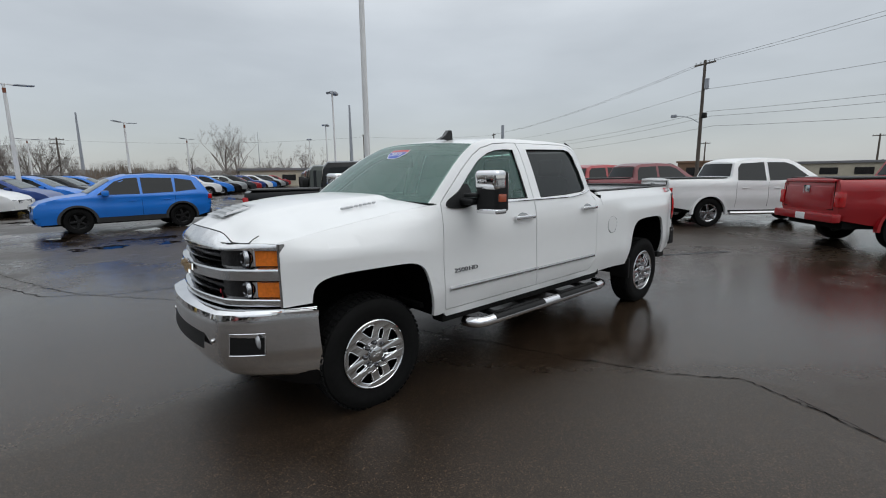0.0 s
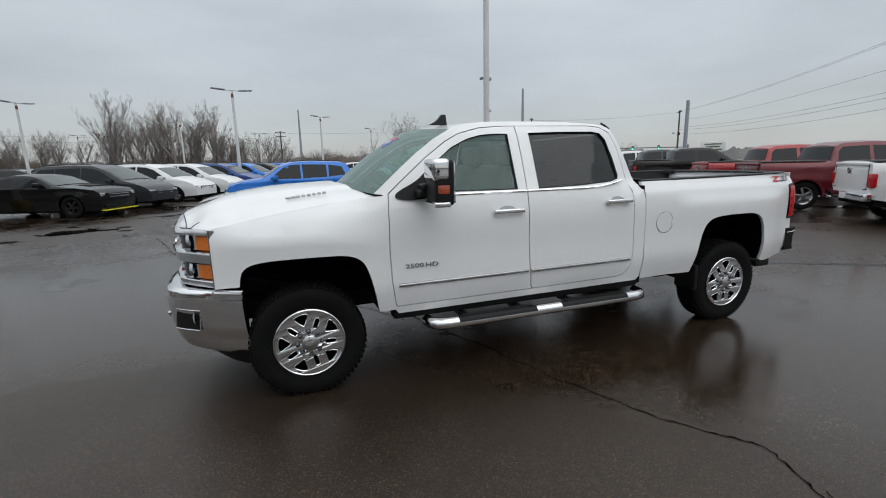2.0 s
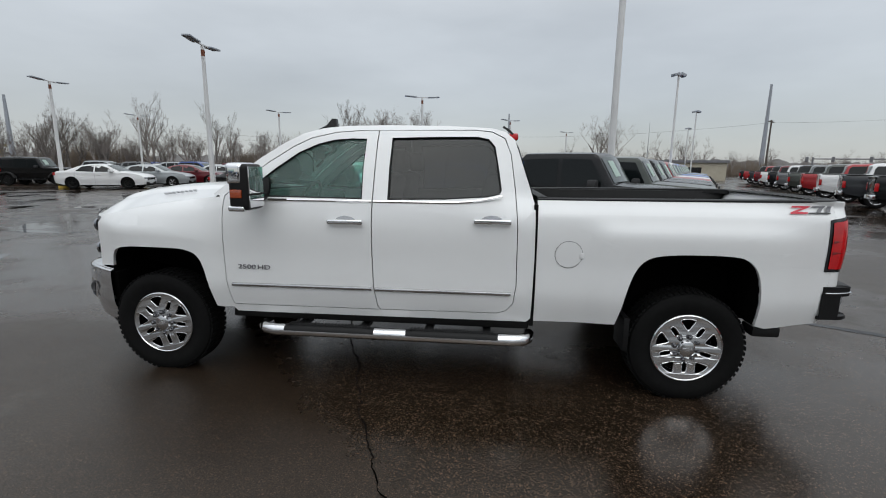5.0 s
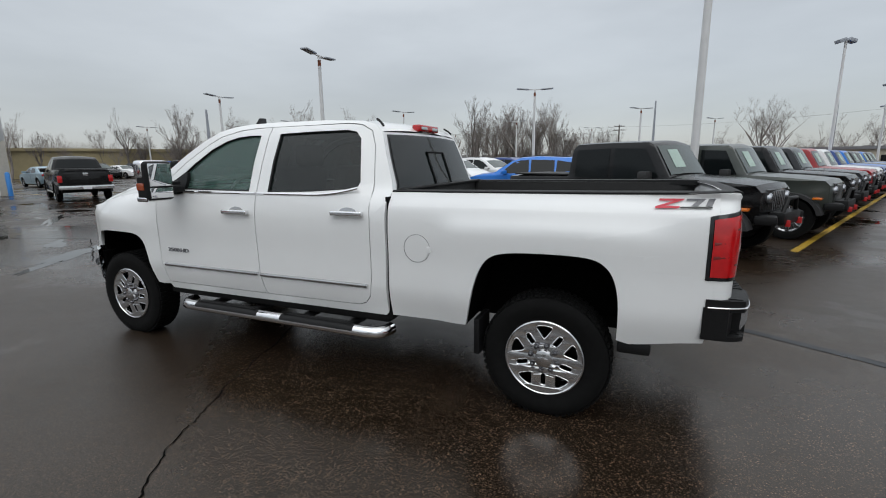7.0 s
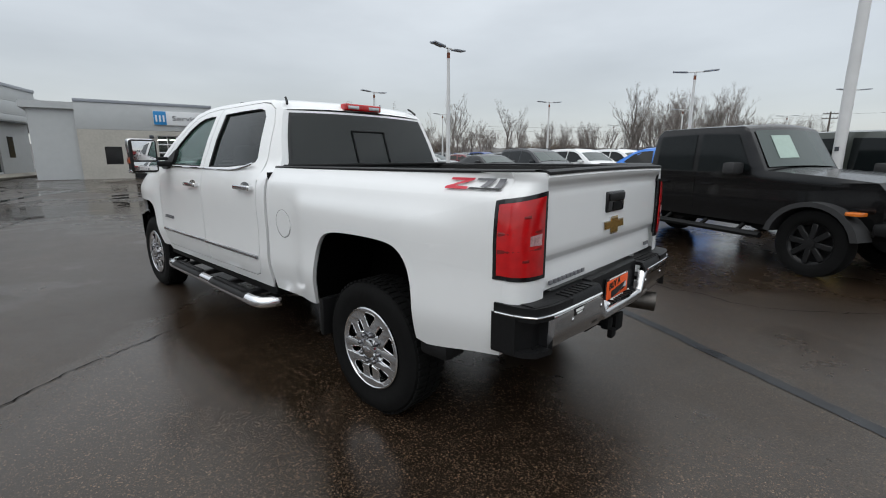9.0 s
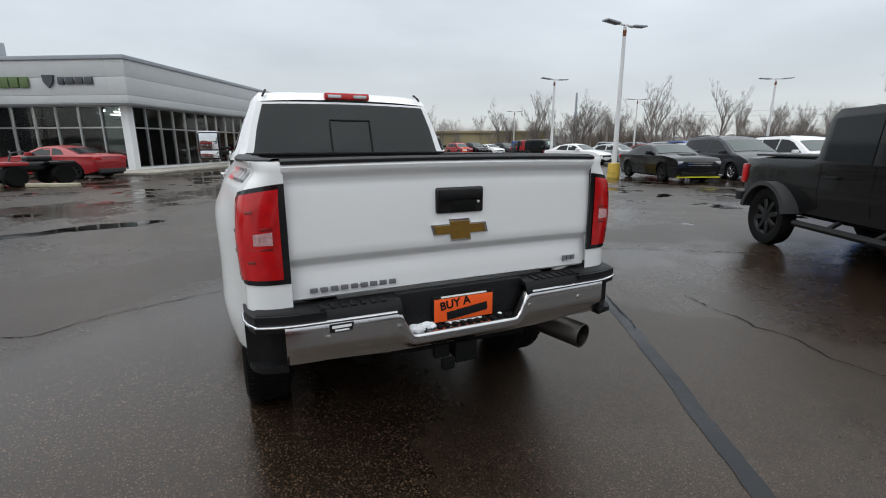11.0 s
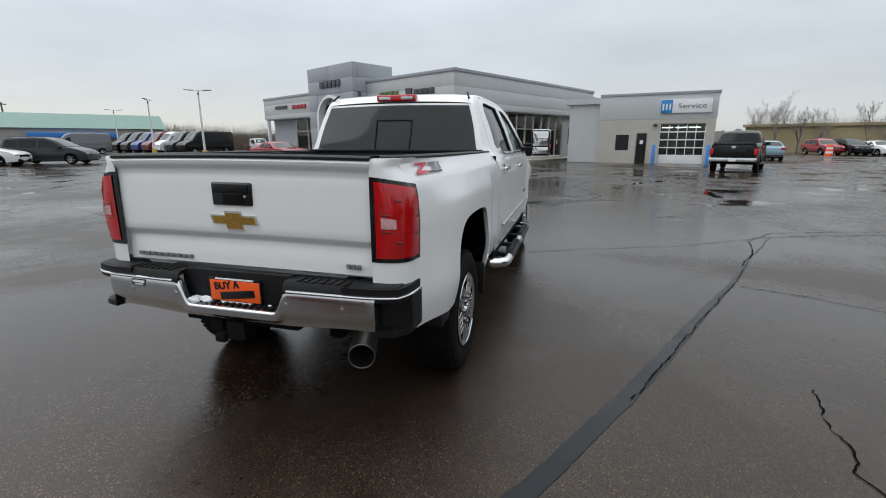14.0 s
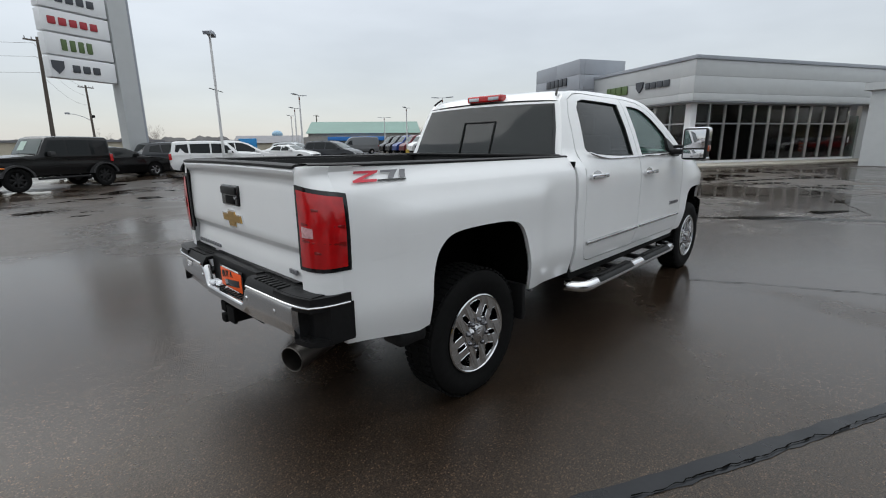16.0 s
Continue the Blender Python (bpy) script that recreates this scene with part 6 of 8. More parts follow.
# ---------- bare trees and brush ----------
def bare_tree_mesh(seed, h, spread=0.5, levels=5):
    r = random.Random(seed)
    bm = bmesh.new()

    def limb(p, d, length, rad, lev):
        n = 3 if lev < 2 else 2
        pts, q, dd = [p], p, d.copy()
        for k in range(n):
            dd = (dd + Vector((r.gauss(0, 0.10), r.gauss(0, 0.10), 0.05 + r.gauss(0, 0.06)))).normalized()
            q = q + dd * (length / n)
            pts.append(q)
        sides = 6 if lev == 0 else (4 if lev < 3 else 3)
        rings = []
        for i, c in enumerate(pts):
            t = i / n
            rr = rad * (1 - 0.45 * t)
            dv = (pts[min(i + 1, n)] - pts[max(i - 1, 0)]).normalized()
            up = Vector((1, 0, 0)) if abs(dv.z) > 0.8 else Vector((0, 0, 1))
            a = dv.cross(up).normalized()
            b = dv.cross(a)
            rings.append([bm.verts.new(c + a * (rr * math.cos(6.283 * k / sides)) + b * (rr * math.sin(6.283 * k / sides))) for k in range(sides)])
        for u, v in zip(rings, rings[1:]):
            for k in range(sides):
                bm.faces.new((u[k], u[(k + 1) % sides], v[(k + 1) % sides], v[k]))
        if lev >= levels:
            return
        kids = (r.randint(3, 4) if lev < 4 else r.randint(3, 5)) if lev else r.randint(6, 8)
        for k in range(kids):
            t = r.uniform(0.35, 1.0) if lev else r.uniform(0.30, 1.0)
            i = min(int(t * n), n - 1)
            base = pts[i].lerp(pts[i + 1], t * n - i)
            ang = r.uniform(0, 6.283)
            side = Vector((math.cos(ang), math.sin(ang), 0))
            nd = (dd * r.uniform(0.6, 1.1) + side * r.uniform(0.30, 0.80) * (0.72 + spread) + Vector((0, 0, 0.42))).normalized()
            limb(base, nd, length * r.uniform(0.45, 0.72), max(0.0045, rad * 0.46 * (1 - 0.3 * t)), lev + 1)

    limb(Vector((0, 0, 0)), Vector((0, 0, 1)), h * 0.42, h * 0.018, 0)
    me = bpy.data.meshes.new("bare_tree")
    top = max(v.co.z for v in bm.verts)
    bmesh.ops.scale(bm, vec=(h / top,) * 3, verts=bm.verts)
    for f in bm.faces:
        f.smooth = True
    bm.to_mesh(me)
    bm.free()
    me.materials.append(M["bark"])
    return me


TREES = [bare_tree_mesh(s, 10.0, sp) for s, sp in ((1, 0.25), (2, 0.45), (3, 0.2), (4, 0.9), (5, 0.5), (6, 0.12))]
rt = random.Random(8)
def plant(x, y, h, kind):
    t = thing("bare_tree", "leafless winter tree with fine grey-brown twigs", "tree", pose(x, y, -0.05, 0, 0, rt.uniform(0, 360)) @ Matrix.Diagonal((h / 10,) * 3).to_4x4() , "bare trees")
    o = new("crown", TREES[kind])
    o.parent = t
for k in range(26):
    u = (k + rt.random()) / 26
    plant(4.5 + 18 * u, -75.5 + 3.5 * u + rt.uniform(-4, 4), rt.uniform(9.0, 12.6) * (1 - 0.28 * (u < 0.22)), rt.choice((0, 2, 1, 5)))
for k in range(96):
    u = (k + rt.random()) / 96
    plant(-3 + 62 * u, -80 + 40 * u ** 1.5 + rt.uniform(-5, 5), rt.uniform(4.8, 7.2), rt.choice((0, 1, 2, 4, 5)))
for k in range(26):
    plant(46 + 0.8 * k, -58 + 1.35 * k + rt.uniform(-3, 3), rt.uniform(4.2, 6.4), rt.choice((0, 1, 2, 4)))
for k in range(22):
    plant(-100 + 4.2 * k, -108 + rt.uniform(-3, 3), rt.uniform(4.4, 6.6), rt.choice((3, 4)))
for x, y, h, kd in ((40.0, -64.5, 11.2, 0), (38.6, -66.0, 9.6, 5), (-19.2, -69.5, 9.6, 3), (-21.5, -70.5, 9.0, 3), (-25.5, -71, 6.2, 4), (-28.5, -69, 7.2, 4), (-31, -67.5, 6.8, 3), (-33, -67, 6.4, 4), (-16, -71, 6.6, 4),
                    (68, -27, 6.2, 4), (63.5, -26.5, 8.0, 0), (66, -33, 6.0, 4), (58.2, -37.0, 9.0, 5), (55.0, -42, 9.6, 2), (54.6, -43.5, 9.8, 5), (51, -47.0, 8.6, 1), (50, -48.5, 9.8, 5), (47.5, -51, 8.6, 4), (44.2, -54.3, 11.6, 0), (43.6, -55.2, 10.5, 5), (40, -58, 7.4, 4),
                    (78, 72, 5.6, 4), (74, 78, 6.0, 4), (82, 66, 5.8, 3), (86, 80, 6.2, 4), (92, 70, 6.6, 4), (80, 88, 5.8, 1), (66, 92, 5.6, 4), (98, 60, 6.8, 4), (12, 104, 5.2, 4), (20, 102, 5.8, 3), (-8, 104, 4.6, 3), (-12, 102, 4.4, 4)):
    plant(x, y, h, kd)


def brush_strip(name, pts, h, n, seed, material):
    """Dense winter brush along a line: many thin leaning stems."""
    r = random.Random(seed)
    vs, fs = [], []
    for k in range(n):
        i = r.randrange(len(pts) - 1)
        u = r.random()
        x = pts[i][0] + (pts[i + 1][0] - pts[i][0]) * u + r.gauss(0, 2.0)
        y = pts[i][1] + (pts[i + 1][1] - pts[i][1]) * u + r.gauss(0, 2.0)
        hh = h * r.uniform(0.35, 1.0) * (0.75 + 0.35 * math.sin(x * 0.21 + y * 0.17))
        for _ in range(3):
            a = r.uniform(0, 6.28)
            dx, dy = math.cos(a) * 0.028, math.sin(a) * 0.028
            lx, ly = r.gauss(0, 0.35) * hh * 0.4, r.gauss(0, 0.35) * hh * 0.4
            b = len(vs)
            vs += [(x - dx, y - dy, 0), (x + dx, y + dy, 0), (x + lx * 0.5 + dx * 0.8, y + ly * 0.5, hh * 0.55), (x + lx * 0.5 - dx * 0.8, y + ly * 0.5, hh * 0.55), (x + lx, y + ly, hh)]
            fs += [(b, b + 1, b + 2, b + 3), (b + 3, b + 2, b + 4)]
    me = bpy.data.meshes.new(name)
    me.from_pydata(vs, [], fs)
    me.materials.append(material)
    ob = new(name, me)
    return tagged(ob, "dense leafless winter brush along the lot", "brush", kind="stuff")


BR = [(-95, -112), (-30, -96), (15, -84), (34, -74), (50, -62), (60, -48), (68, -34), (72, -22)]
brush_strip("brush", BR, 4.6, 15000, 3, M["brush"])
brush_strip("brush", [(58, 84), (68, 66), (76, 50), (84, 32)], 5.2, 8000, 8, M["brush"])
brush_strip("brush", [(44, 104), (80, 86), (100, 58), (108, 28)], 3.2, 1600, 5, M["brush"])
brush_strip("brush", [(-130, -80), (-112, -45), (-110, -10), (-106, 24)], 2.4, 2600, 6, M["brush"])


def backdrop(name, pts, hs, material, label):
    """A far ridge of woods: one rough-topped strip."""
    r = random.Random(len(pts))
    bm = bmesh.new()
    prev = None
    for (x0, y0), (x1, y1) in zip(pts, pts[1:]):
        n = int(math.hypot(x1 - x0, y1 - y0) / 0.8)
        for k in range(n):
            x, y = x0 + (x1 - x0) * k / n, y0 + (y1 - y0) * k / n
            z = hs * (0.62 + 0.12 * noise.noise((x * 0.05, y * 0.05, 0)) + 0.22 * noise.noise((x * 0.3, y * 0.3, 3)) + 0.14 * r.random())
            cur = (bm.verts.new((x, y, -0.5)), bm.verts.new((x, y, z)))
            if prev:
                bm.faces.new((prev[0], cur[0], cur[1], prev[1]))
            prev = cur
    return tagged(link_mesh(name, bm, material), label, "woods", kind="structure")


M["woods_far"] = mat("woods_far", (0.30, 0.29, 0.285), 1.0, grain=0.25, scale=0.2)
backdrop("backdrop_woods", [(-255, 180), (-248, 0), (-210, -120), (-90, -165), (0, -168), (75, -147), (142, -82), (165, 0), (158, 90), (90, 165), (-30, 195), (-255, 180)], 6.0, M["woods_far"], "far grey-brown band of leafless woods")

# ---------- low buildings in the distance ----------
def simple_building(name, m, lx, ly, h, wall, roof, label, gable=0.0, doors=()):
    t = thing(name, label, "building", m)
    bm = one_box(0, lx, 0, ly, 0, h)
    part("wall", bm, wall, t)
    bm = bmesh.new()
    if gable:
        prism(bm, [(-0.4, h), (ly + 0.4, h), (ly / 2, h + gable)], -0.4, lx + 0.4, "x")
    else:
        box(bm, -0.3, lx + 0.3, -0.3, ly + 0.3, h, h + 0.35)
    part("roof", bm, roof, t)
    for x0, x1, z0, z1 in doors:
        part("window", one_box(x0, x1, -0.06, 0.02, z0, z1), M["black_gloss"], t)
    return t


simple_building("long_building", pose(-21, -68.5, 0, 0, 0, 157), 15, 6, 2.45, M["cream_wall"], M["grey_roof"], "long low cream building with a flat dark roof", 0, ((2, 4, 0.9, 1.8), (6, 8, 0.9, 1.8), (10, 12, 0.9, 1.8)))
simple_building("brick_shop", pose(-93, -34, 0, 0, 0, 105), 15, 12, 3.1, M["brown_wall"], M["brown_wall"], "low brown brick shop by the road", 0, ((1.5, 6, 0.6, 2.2), (9, 13.5, 0.6, 2.2)))
simple_building("grey_shop", pose(-86, -16, 0, 0, 0, 92), 18, 9, 2.4, M["cream_wall"], M["grey_roof"], "long grey shop with several windows", 0, ((1.5, 3.6, 0.8, 1.8), (5.1, 7.2, 0.8, 1.8), (9, 11.1, 0.8, 1.8), (12.9, 15, 0.8, 1.8)))
simple_building("tan_warehouse", pose(66, -24, 0, 0, 0, -116), 24, 8, 3.3, M["tan_wall"], M["tan_wall"], "long tan metal warehouse behind the trees", 0, ())
simple_building("tan_store", pose(-9, 96, 0, 0, 0, -7), 28, 12, 2.3, M["cream_wall"], M["grey_roof"], "long tan store across the road", 0, ())
gb = simple_building("green_roof_building", pose(41.7, 81.5, 0, 0, 0, -38), 22, 17, 3.6, M["stone_wall"], M["green_roof"], "cream building with a green metal gable roof", 2.6, ())
part("awning", one_box(4.0, 15.0, -2.6, 0.0, 2.1, 2.9, 0.08), M["awning"], gb, "blue awning")
simple_building("far_house", pose(33, 96, 0, 0, 0, -30), 13, 10, 1.9, M["cream_wall"], M["grey_roof"], "small far house with a grey roof", 1.6, ())

# ---------- the dealership ----------
shop = thing("dealership_building", "pale grey car dealership with a glass front and arched entrance tower", "building", pose(24.61, 6.52, 0, 0, 0, -27.5) @ Matrix.Diagonal((1.34, 1.34, 1.34, 1)))
H0, H1 = 2.78, 4.62
TY0, TY1, TX0, TH = 6.45, 11.25, -1.5, 5.55
# body and fascia along both fronts; local x runs along the long glass front, local y along the entrance front
part("rear_wall", one_box(1.2, 30, 19.4, 19.6, 0, H0), M["panel"], shop)
part("roof_deck", one_box(0.3, 30, 0.3, 19.6, H0, H1 - 0.25), M["panel"], shop)
for i, (z0, z1, o) in enumerate(((H0, 3.10, 0.0), (3.106, 3.80, 0.004), (3.806, 4.46, 0.0))):
    part("fascia_panel", one_box(-0.5 - o, 14.6, -0.5 - o, 0.3, z0, z1, 0.01), M["panel"], shop)
    part("fascia_panel", one_box(-0.5 - o, 0.3, 0.3, TY0, z0, z1, 0.01), M["panel"], shop)
    part("fascia_panel", one_box(-0.5 - o, 0.3, TY1, 19.6, z0, z1 - 0.25 * (i == 2), 0.01), M["panel"], shop)
part("coping", one_box(-0.56, 14.6, -0.56, 0.3, 4.46, H1, 0.02), M["panel_dark"], shop)
part("coping", one_box(-0.56, 0.3, 0.3, TY0, 4.46, H1, 0.02), M["panel_dark"], shop)
part("coping", one_box(-0.56, 0.3, TY1, 19.6, 4.20, 4.35, 0.02), M["panel_dark"], shop)
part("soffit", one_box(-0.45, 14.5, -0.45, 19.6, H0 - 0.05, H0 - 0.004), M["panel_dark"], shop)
# showroom inside
part("showroom_floor", one_box(0.4, 12, 0.4, 19, 0.02, 0.12), M["tile_in"], shop)
part("showroom_back", one_box(9.0, 9.2, 4.2, 19, 0.1, H0), M["cream_wall"], shop)
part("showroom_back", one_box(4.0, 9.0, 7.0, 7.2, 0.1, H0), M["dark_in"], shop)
for k in range(7):
    for j in range(3):
        part("ceiling_light", one_box(1.2 + 1.7 * j, 2.2 + 1.7 * j, 1.2 + 1.6 * k, 1.35 + 1.6 * k, H0 - 0.12, H0 - 0.08), M["tube_light"], shop)
for k in range(6):
    part("ceiling_light", one_box(6.4 + 0.9 * k, 7.2 + 0.9 * k, 2.2, 2.35, H0 - 0.12, H0 - 0.08), M["tube_light"], shop)
part("knee_wall", one_box(0.10, 11.6, 0.10, 0.30, 0.0, 0.16, 0.01), M["sign_white"], shop)
part("knee_wall", one_box(0.10, 0.30, 0.30, TY0, 0.0, 0.10, 0.01), M["sign_white"], shop)
# glass fronts: panes and mullions
def glazing(a, b, axis, z0, z1, n, split):
    for k in range(n):
        p, q = a + (b - a) * k / n, a + (b - a) * (k + 1) / n
        for za, zb in ((z0, split), (split, z1)):
            bm = one_box(p + 0.03, q - 0.03, 0.19, 0.205, za + 0.03, zb - 0.03) if axis == "x" else one_box(0.19, 0.205, p + 0.03, q - 0.03, za + 0.03, zb - 0.03)
            o = part("pane", bm, M["shop_glass"], shop)
            o.visible_shadow = False
    for k in range(n + 1):
        p = a + (b - a) * k / n
        bm = one_box(p - 0.035, p + 0.035, 0.13, 0.26, z0, z1) if axis == "x" else one_box(0.13, 0.26, p - 0.035, p + 0.035, z0, z1)
        part("mullion", bm, M["mullion"], shop)
    for z in (z0, split, z1):
        bm = one_box(a, b, 0.14, 0.25, z - 0.03, z + 0.03) if axis == "x" else one_box(0.14, 0.25, a, b, z - 0.03, z + 0.03)
        part("transom", bm, M["mullion"], shop)
glazing(0.3, 10.6, "x", 0.16, H0 - 0.05, 11, 1.85)
glazing(0.3, TY0, "y", 0.10, H0 - 0.05, 6, 1.85)
glazing(TY1, 16.0, "y", 0.10, H0 - 0.05, 3, 1.85)
part("corner_column", one_box(0.05, 0.38, 0.05, 0.38, 0, H0, 0.02), M["sign_white"], shop)
bm = one_box(10.65, 11.35, 0.14, 0.22, 0.0, 2.25)
dr = part("side_door", bm, M["shop_glass"], shop, "glass side door")
part("door_pull", one_box(10.72, 10.76, 0.06, 0.10, 0.9, 1.2), M["sign_white"], dr)
part("side_wall", one_box(11.4, 14.6, 0.05, 0.30, 0, H0), M["panel"], shop)
part("side_window", one_box(12.2, 12.75, 0.02, 0.06, 0.9, 2.0), M["black_gloss"], shop)
part("wing_wall", one_box(0.25, 0.40, 16.0, 19.6, 0, H0), M["panel_dark"], shop)
part("wing_column", one_box(-0.45, -0.25, 19.2, 19.4, 0, H0), M["sign_white"], shop)
# entrance tower with arch: stacked grey panels either side, arch ring, glass
tower = part("tower", one_box(TX0 + 0.25, 1.5, TY0 + 0.05, TY1 - 0.05, 3.35, TH - 0.03), M["panel_dark"], shop, "grey panelled entrance tower")
AC, AR = (TY0 + TY1) / 2, 1.28
for z0, z1 in ((0, 0.98), (0.99, 1.96), (1.97, 2.94), (2.95, 3.95), (3.96, 4.75), (4.76, TH)):
    for y0, y1 in ((TY0, AC - AR - 0.16), (AC + AR + 0.16, TY1)) if z1 < 4.0 else ((TY0, AC - 0.004), (AC + 0.004, TY1)):
        part("tower_panel", one_box(TX0, TX0 + 0.3 if z1 > 4.0 else TX0 + 0.6, y0, y1, z0, z1, 0.012), M["panel_dark"], tower)
    part("tower_panel", one_box(TX0 + 0.31, 1.5, TY0, TY0 + 0.06, z0, z1, 0.012), M["panel_dark"], tower)
    part("tower_panel", one_box(TX0 + 0.31, 1.5, TY1 - 0.06, TY1, z0, z1, 0.012), M["panel_dark"], tower)
bm = bmesh.new()
ring = [(AC + AR * math.cos(t), 2.42 + AR * math.sin(t)) for t in (math.pi * k / 20 for k in range(21))]
outer = [(AC + (AR + 0.17) * math.cos(t), 2.42 + (AR + 0.17) * math.sin(t)) for t in (math.pi * k / 20 for k in range(21))]
prism(bm, [(AC + AR + 0.17, 0), *outer, (AC - AR - 0.17, 0), (AC - AR, 0), *ring[::-1], (AC + AR, 0)], TX0 - 0.08, TX0 + 0.35, "x")
part("arch_trim", bm, M["sign_white"], tower, "white arched trim")
bm = bmesh.new()
prism(bm, [(AC - AR - 0.16, 3.1), (AC - AR - 0.16, 3.95), (AC + AR + 0.16, 3.95), (AC + AR + 0.16, 3.1), *[(AC + (AR + 0.16) * math.cos(t), 2.42 + (AR + 0.16) * math.sin(t)) for t in (math.pi * (0.19 + 0.62 * (1 - k / 20)) for k in range(20, -1, -1))]], TX0 + 0.02, TX0 + 0.2, "x")
part("arch_infill", bm, M["panel_dark"], tower)
bm = bmesh.new()
prism(bm, [(AC + AR, 0.1), *ring, (AC - AR, 0.1)], TX0 + 0.42, TX0 + 0.44, "x")
o = part("arch_glass", bm, M["shop_glass"], tower)
o.visible_shadow = False
for k in range(1, 6):
    bm = bmesh.new()
    t = math.pi * k / 6
    rod(bm, (TX0 + 0.38, AC, 2.45), (TX0 + 0.38, AC + AR * math.cos(t), 2.42 + AR * math.sin(t)), 0.022)
    part("arch_spoke", bm, M["sign_white"], tower)
part("arch_rail", one_box(TX0 + 0.34, TX0 + 0.42, AC - AR, AC + AR, 2.35, 2.44), M["sign_white"], tower)
for y in (AC - 0.64, AC, AC + 0.64):
    part("arch_mullion", one_box(TX0 + 0.34, TX0 + 0.42, y - 0.03, y + 0.03, 0.1, 2.38), M["mullion"], tower)
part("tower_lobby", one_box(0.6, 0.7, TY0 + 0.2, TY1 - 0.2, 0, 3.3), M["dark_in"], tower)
# wall lettering as plain bars in their colours
def sign_bars(parent, x, ys, z, h, material, name):
    for y0, y1 in ys:
        part(name, one_box(x - 0.06, x, y0, y1, z - h / 2, z + h / 2, 0.02), material, parent)
sign_bars(shop, -0.52, ((3.62, 4.0), (4.06, 4.44), (4.5, 4.88), (4.94, 5.22)), 3.62, 0.42, M["letter_green"], "sign_bar")
sign_bars(shop, -0.52, ((0.85, 1.2), (1.27, 1.6), (1.67, 2.02), (2.09, 2.35)), 3.66, 0.28, M["letter_dark"], "sign_bar")
bm = bmesh.new()
prism(bm, [(2.50, 3.88), (2.98, 3.88), (2.95, 3.62), (2.74, 3.38), (2.53, 3.62)], -0.6, -0.52, "x")
part("sign_shield", bm, M["letter_dark"], shop)
sign_bars(shop, -0.52, ((13.3, 13.7), (13.8, 14.2), (14.3, 14.7), (14.8, 15.2)), 3.52, 0.26, M["letter_red"], "sign_bar")
sign_bars(shop, -0.52, ((15.9, 17.7),), 3.58, 0.22, M["letter_dark"], "sign_bar")
sign_bars(shop, TX0 - 0.01, ((7.65, 8.0), (8.08, 8.45), (8.53, 8.88), (8.96, 9.35), (9.43, 9.85)), 4.5, 0.42, M["letter_dark"], "sign_bar")
# kerb and planted island before the front
part("kerb", one_box(-2.2, 14, -2.2, -1.95, 0, 0.10, 0.03), M["concrete"], shop)
part("walkway", one_box(-1.95, 14, -1.95, 0.05, 0, 0.07, 0.01), M["concrete"], shop)
part("kerb", one_box(-2.45, -2.2, -2.2, 19, 0, 0.10, 0.03), M["concrete"], shop)
part("walkway", one_box(-2.2, 0.05, 0.05, 19, 0, 0.07, 0.01), M["concrete"], shop)

# service block
svc = thing("service_block", "service department block with a glazed garage door and a white sign", "building", pose(27.0, -10.25, 0, 0, 0, 79) @ Matrix.Diagonal((0.955, 0.955, 0.955, 1)))
# local x runs from the outer corner towards the main building, local -y faces the lot
SW, SHH = 7.5, 4.84
for x0, x1, z0, z1 in ((0, 0.55, 0, 3.04), (3.35, 4.15, 0, 3.04), (4.85, 5.35, 0, 3.04), (6.25, SW, 0, 3.04), (0.55, 3.35, 2.75, 3.04), (4.15, 4.85, 2.1, 3.04), (5.35, 6.25, 0, 0.9), (5.35, 6.25, 2.0, 3.04)):
    part("block_wall", one_box(x0, x1, 0, 0.25, z0, z1), M["block"], svc)
bm = one_box(0.0, 0.22, -12.0, -0.004, 0, 3.04)
part("side_block_wall", bm, M["block"], svc)
bm = one_box(-0.02, 0.22, -12.0, 0.0, 3.05, 4.62)
part("side_panel", bm, M["panel"], svc)
part("front_panel", one_box(-0.02, SW, -0.02, 0.25, 3.05, 4.66, 0.01), M["panel"], svc)
part("coping", one_box(-0.08, SW, -0.08, 0.3, 4.66, SHH, 0.02), M["panel_dark"], svc)
part("coping", one_box(-0.08, 0.3, -12, -0.08, 4.62, 4.76, 0.02), M["panel_dark"], svc)
part("roof", one_box(0.3, SW, -12, 0.0, 4.3, 4.5), M["grey_roof"], svc)
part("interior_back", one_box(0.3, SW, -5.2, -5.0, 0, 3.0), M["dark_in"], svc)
for k in range(3):
    part("shop_light", one_box(0.8 + 0.9 * k, 1.5 + 0.9 * k, -2.2, -2.0, 2.5, 2.55), M["tube_light"], svc)
# garage door: rows of glazed panels
gd = part("garage_door_frame", one_box(0.55, 3.35, 0.13, 0.17, 2.70, 2.75), M["sign_white"], svc)
for r in range(5):
    z0 = 0.05 + r * 0.53
    part("door_rail", one_box(0.55, 3.35, 0.10, 0.15, z0 - 0.04, z0 + 0.04), M["sign_white"], gd)
    for c in range(5):
        x0 = 0.57 + 0.555 * c
        if r == 0:
            part("door_panel", one_box(x0, x0 + 0.53, 0.11, 0.14, z0 + 0.04, z0 + 0.49, 0.01), M["sign_white"], gd)
        else:
            o = part("door_pane", one_box(x0 + 0.02, x0 + 0.51, 0.12, 0.13, z0 + 0.04, z0 + 0.49), M["shop_glass"], gd)
            o.visible_shadow = False
for c in range(6):
    part("door_stile", one_box(0.55 + 0.555 * c, 0.59 + 0.555 * c, 0.10, 0.15, 0.05, 2.7), M["sign_white"], gd)
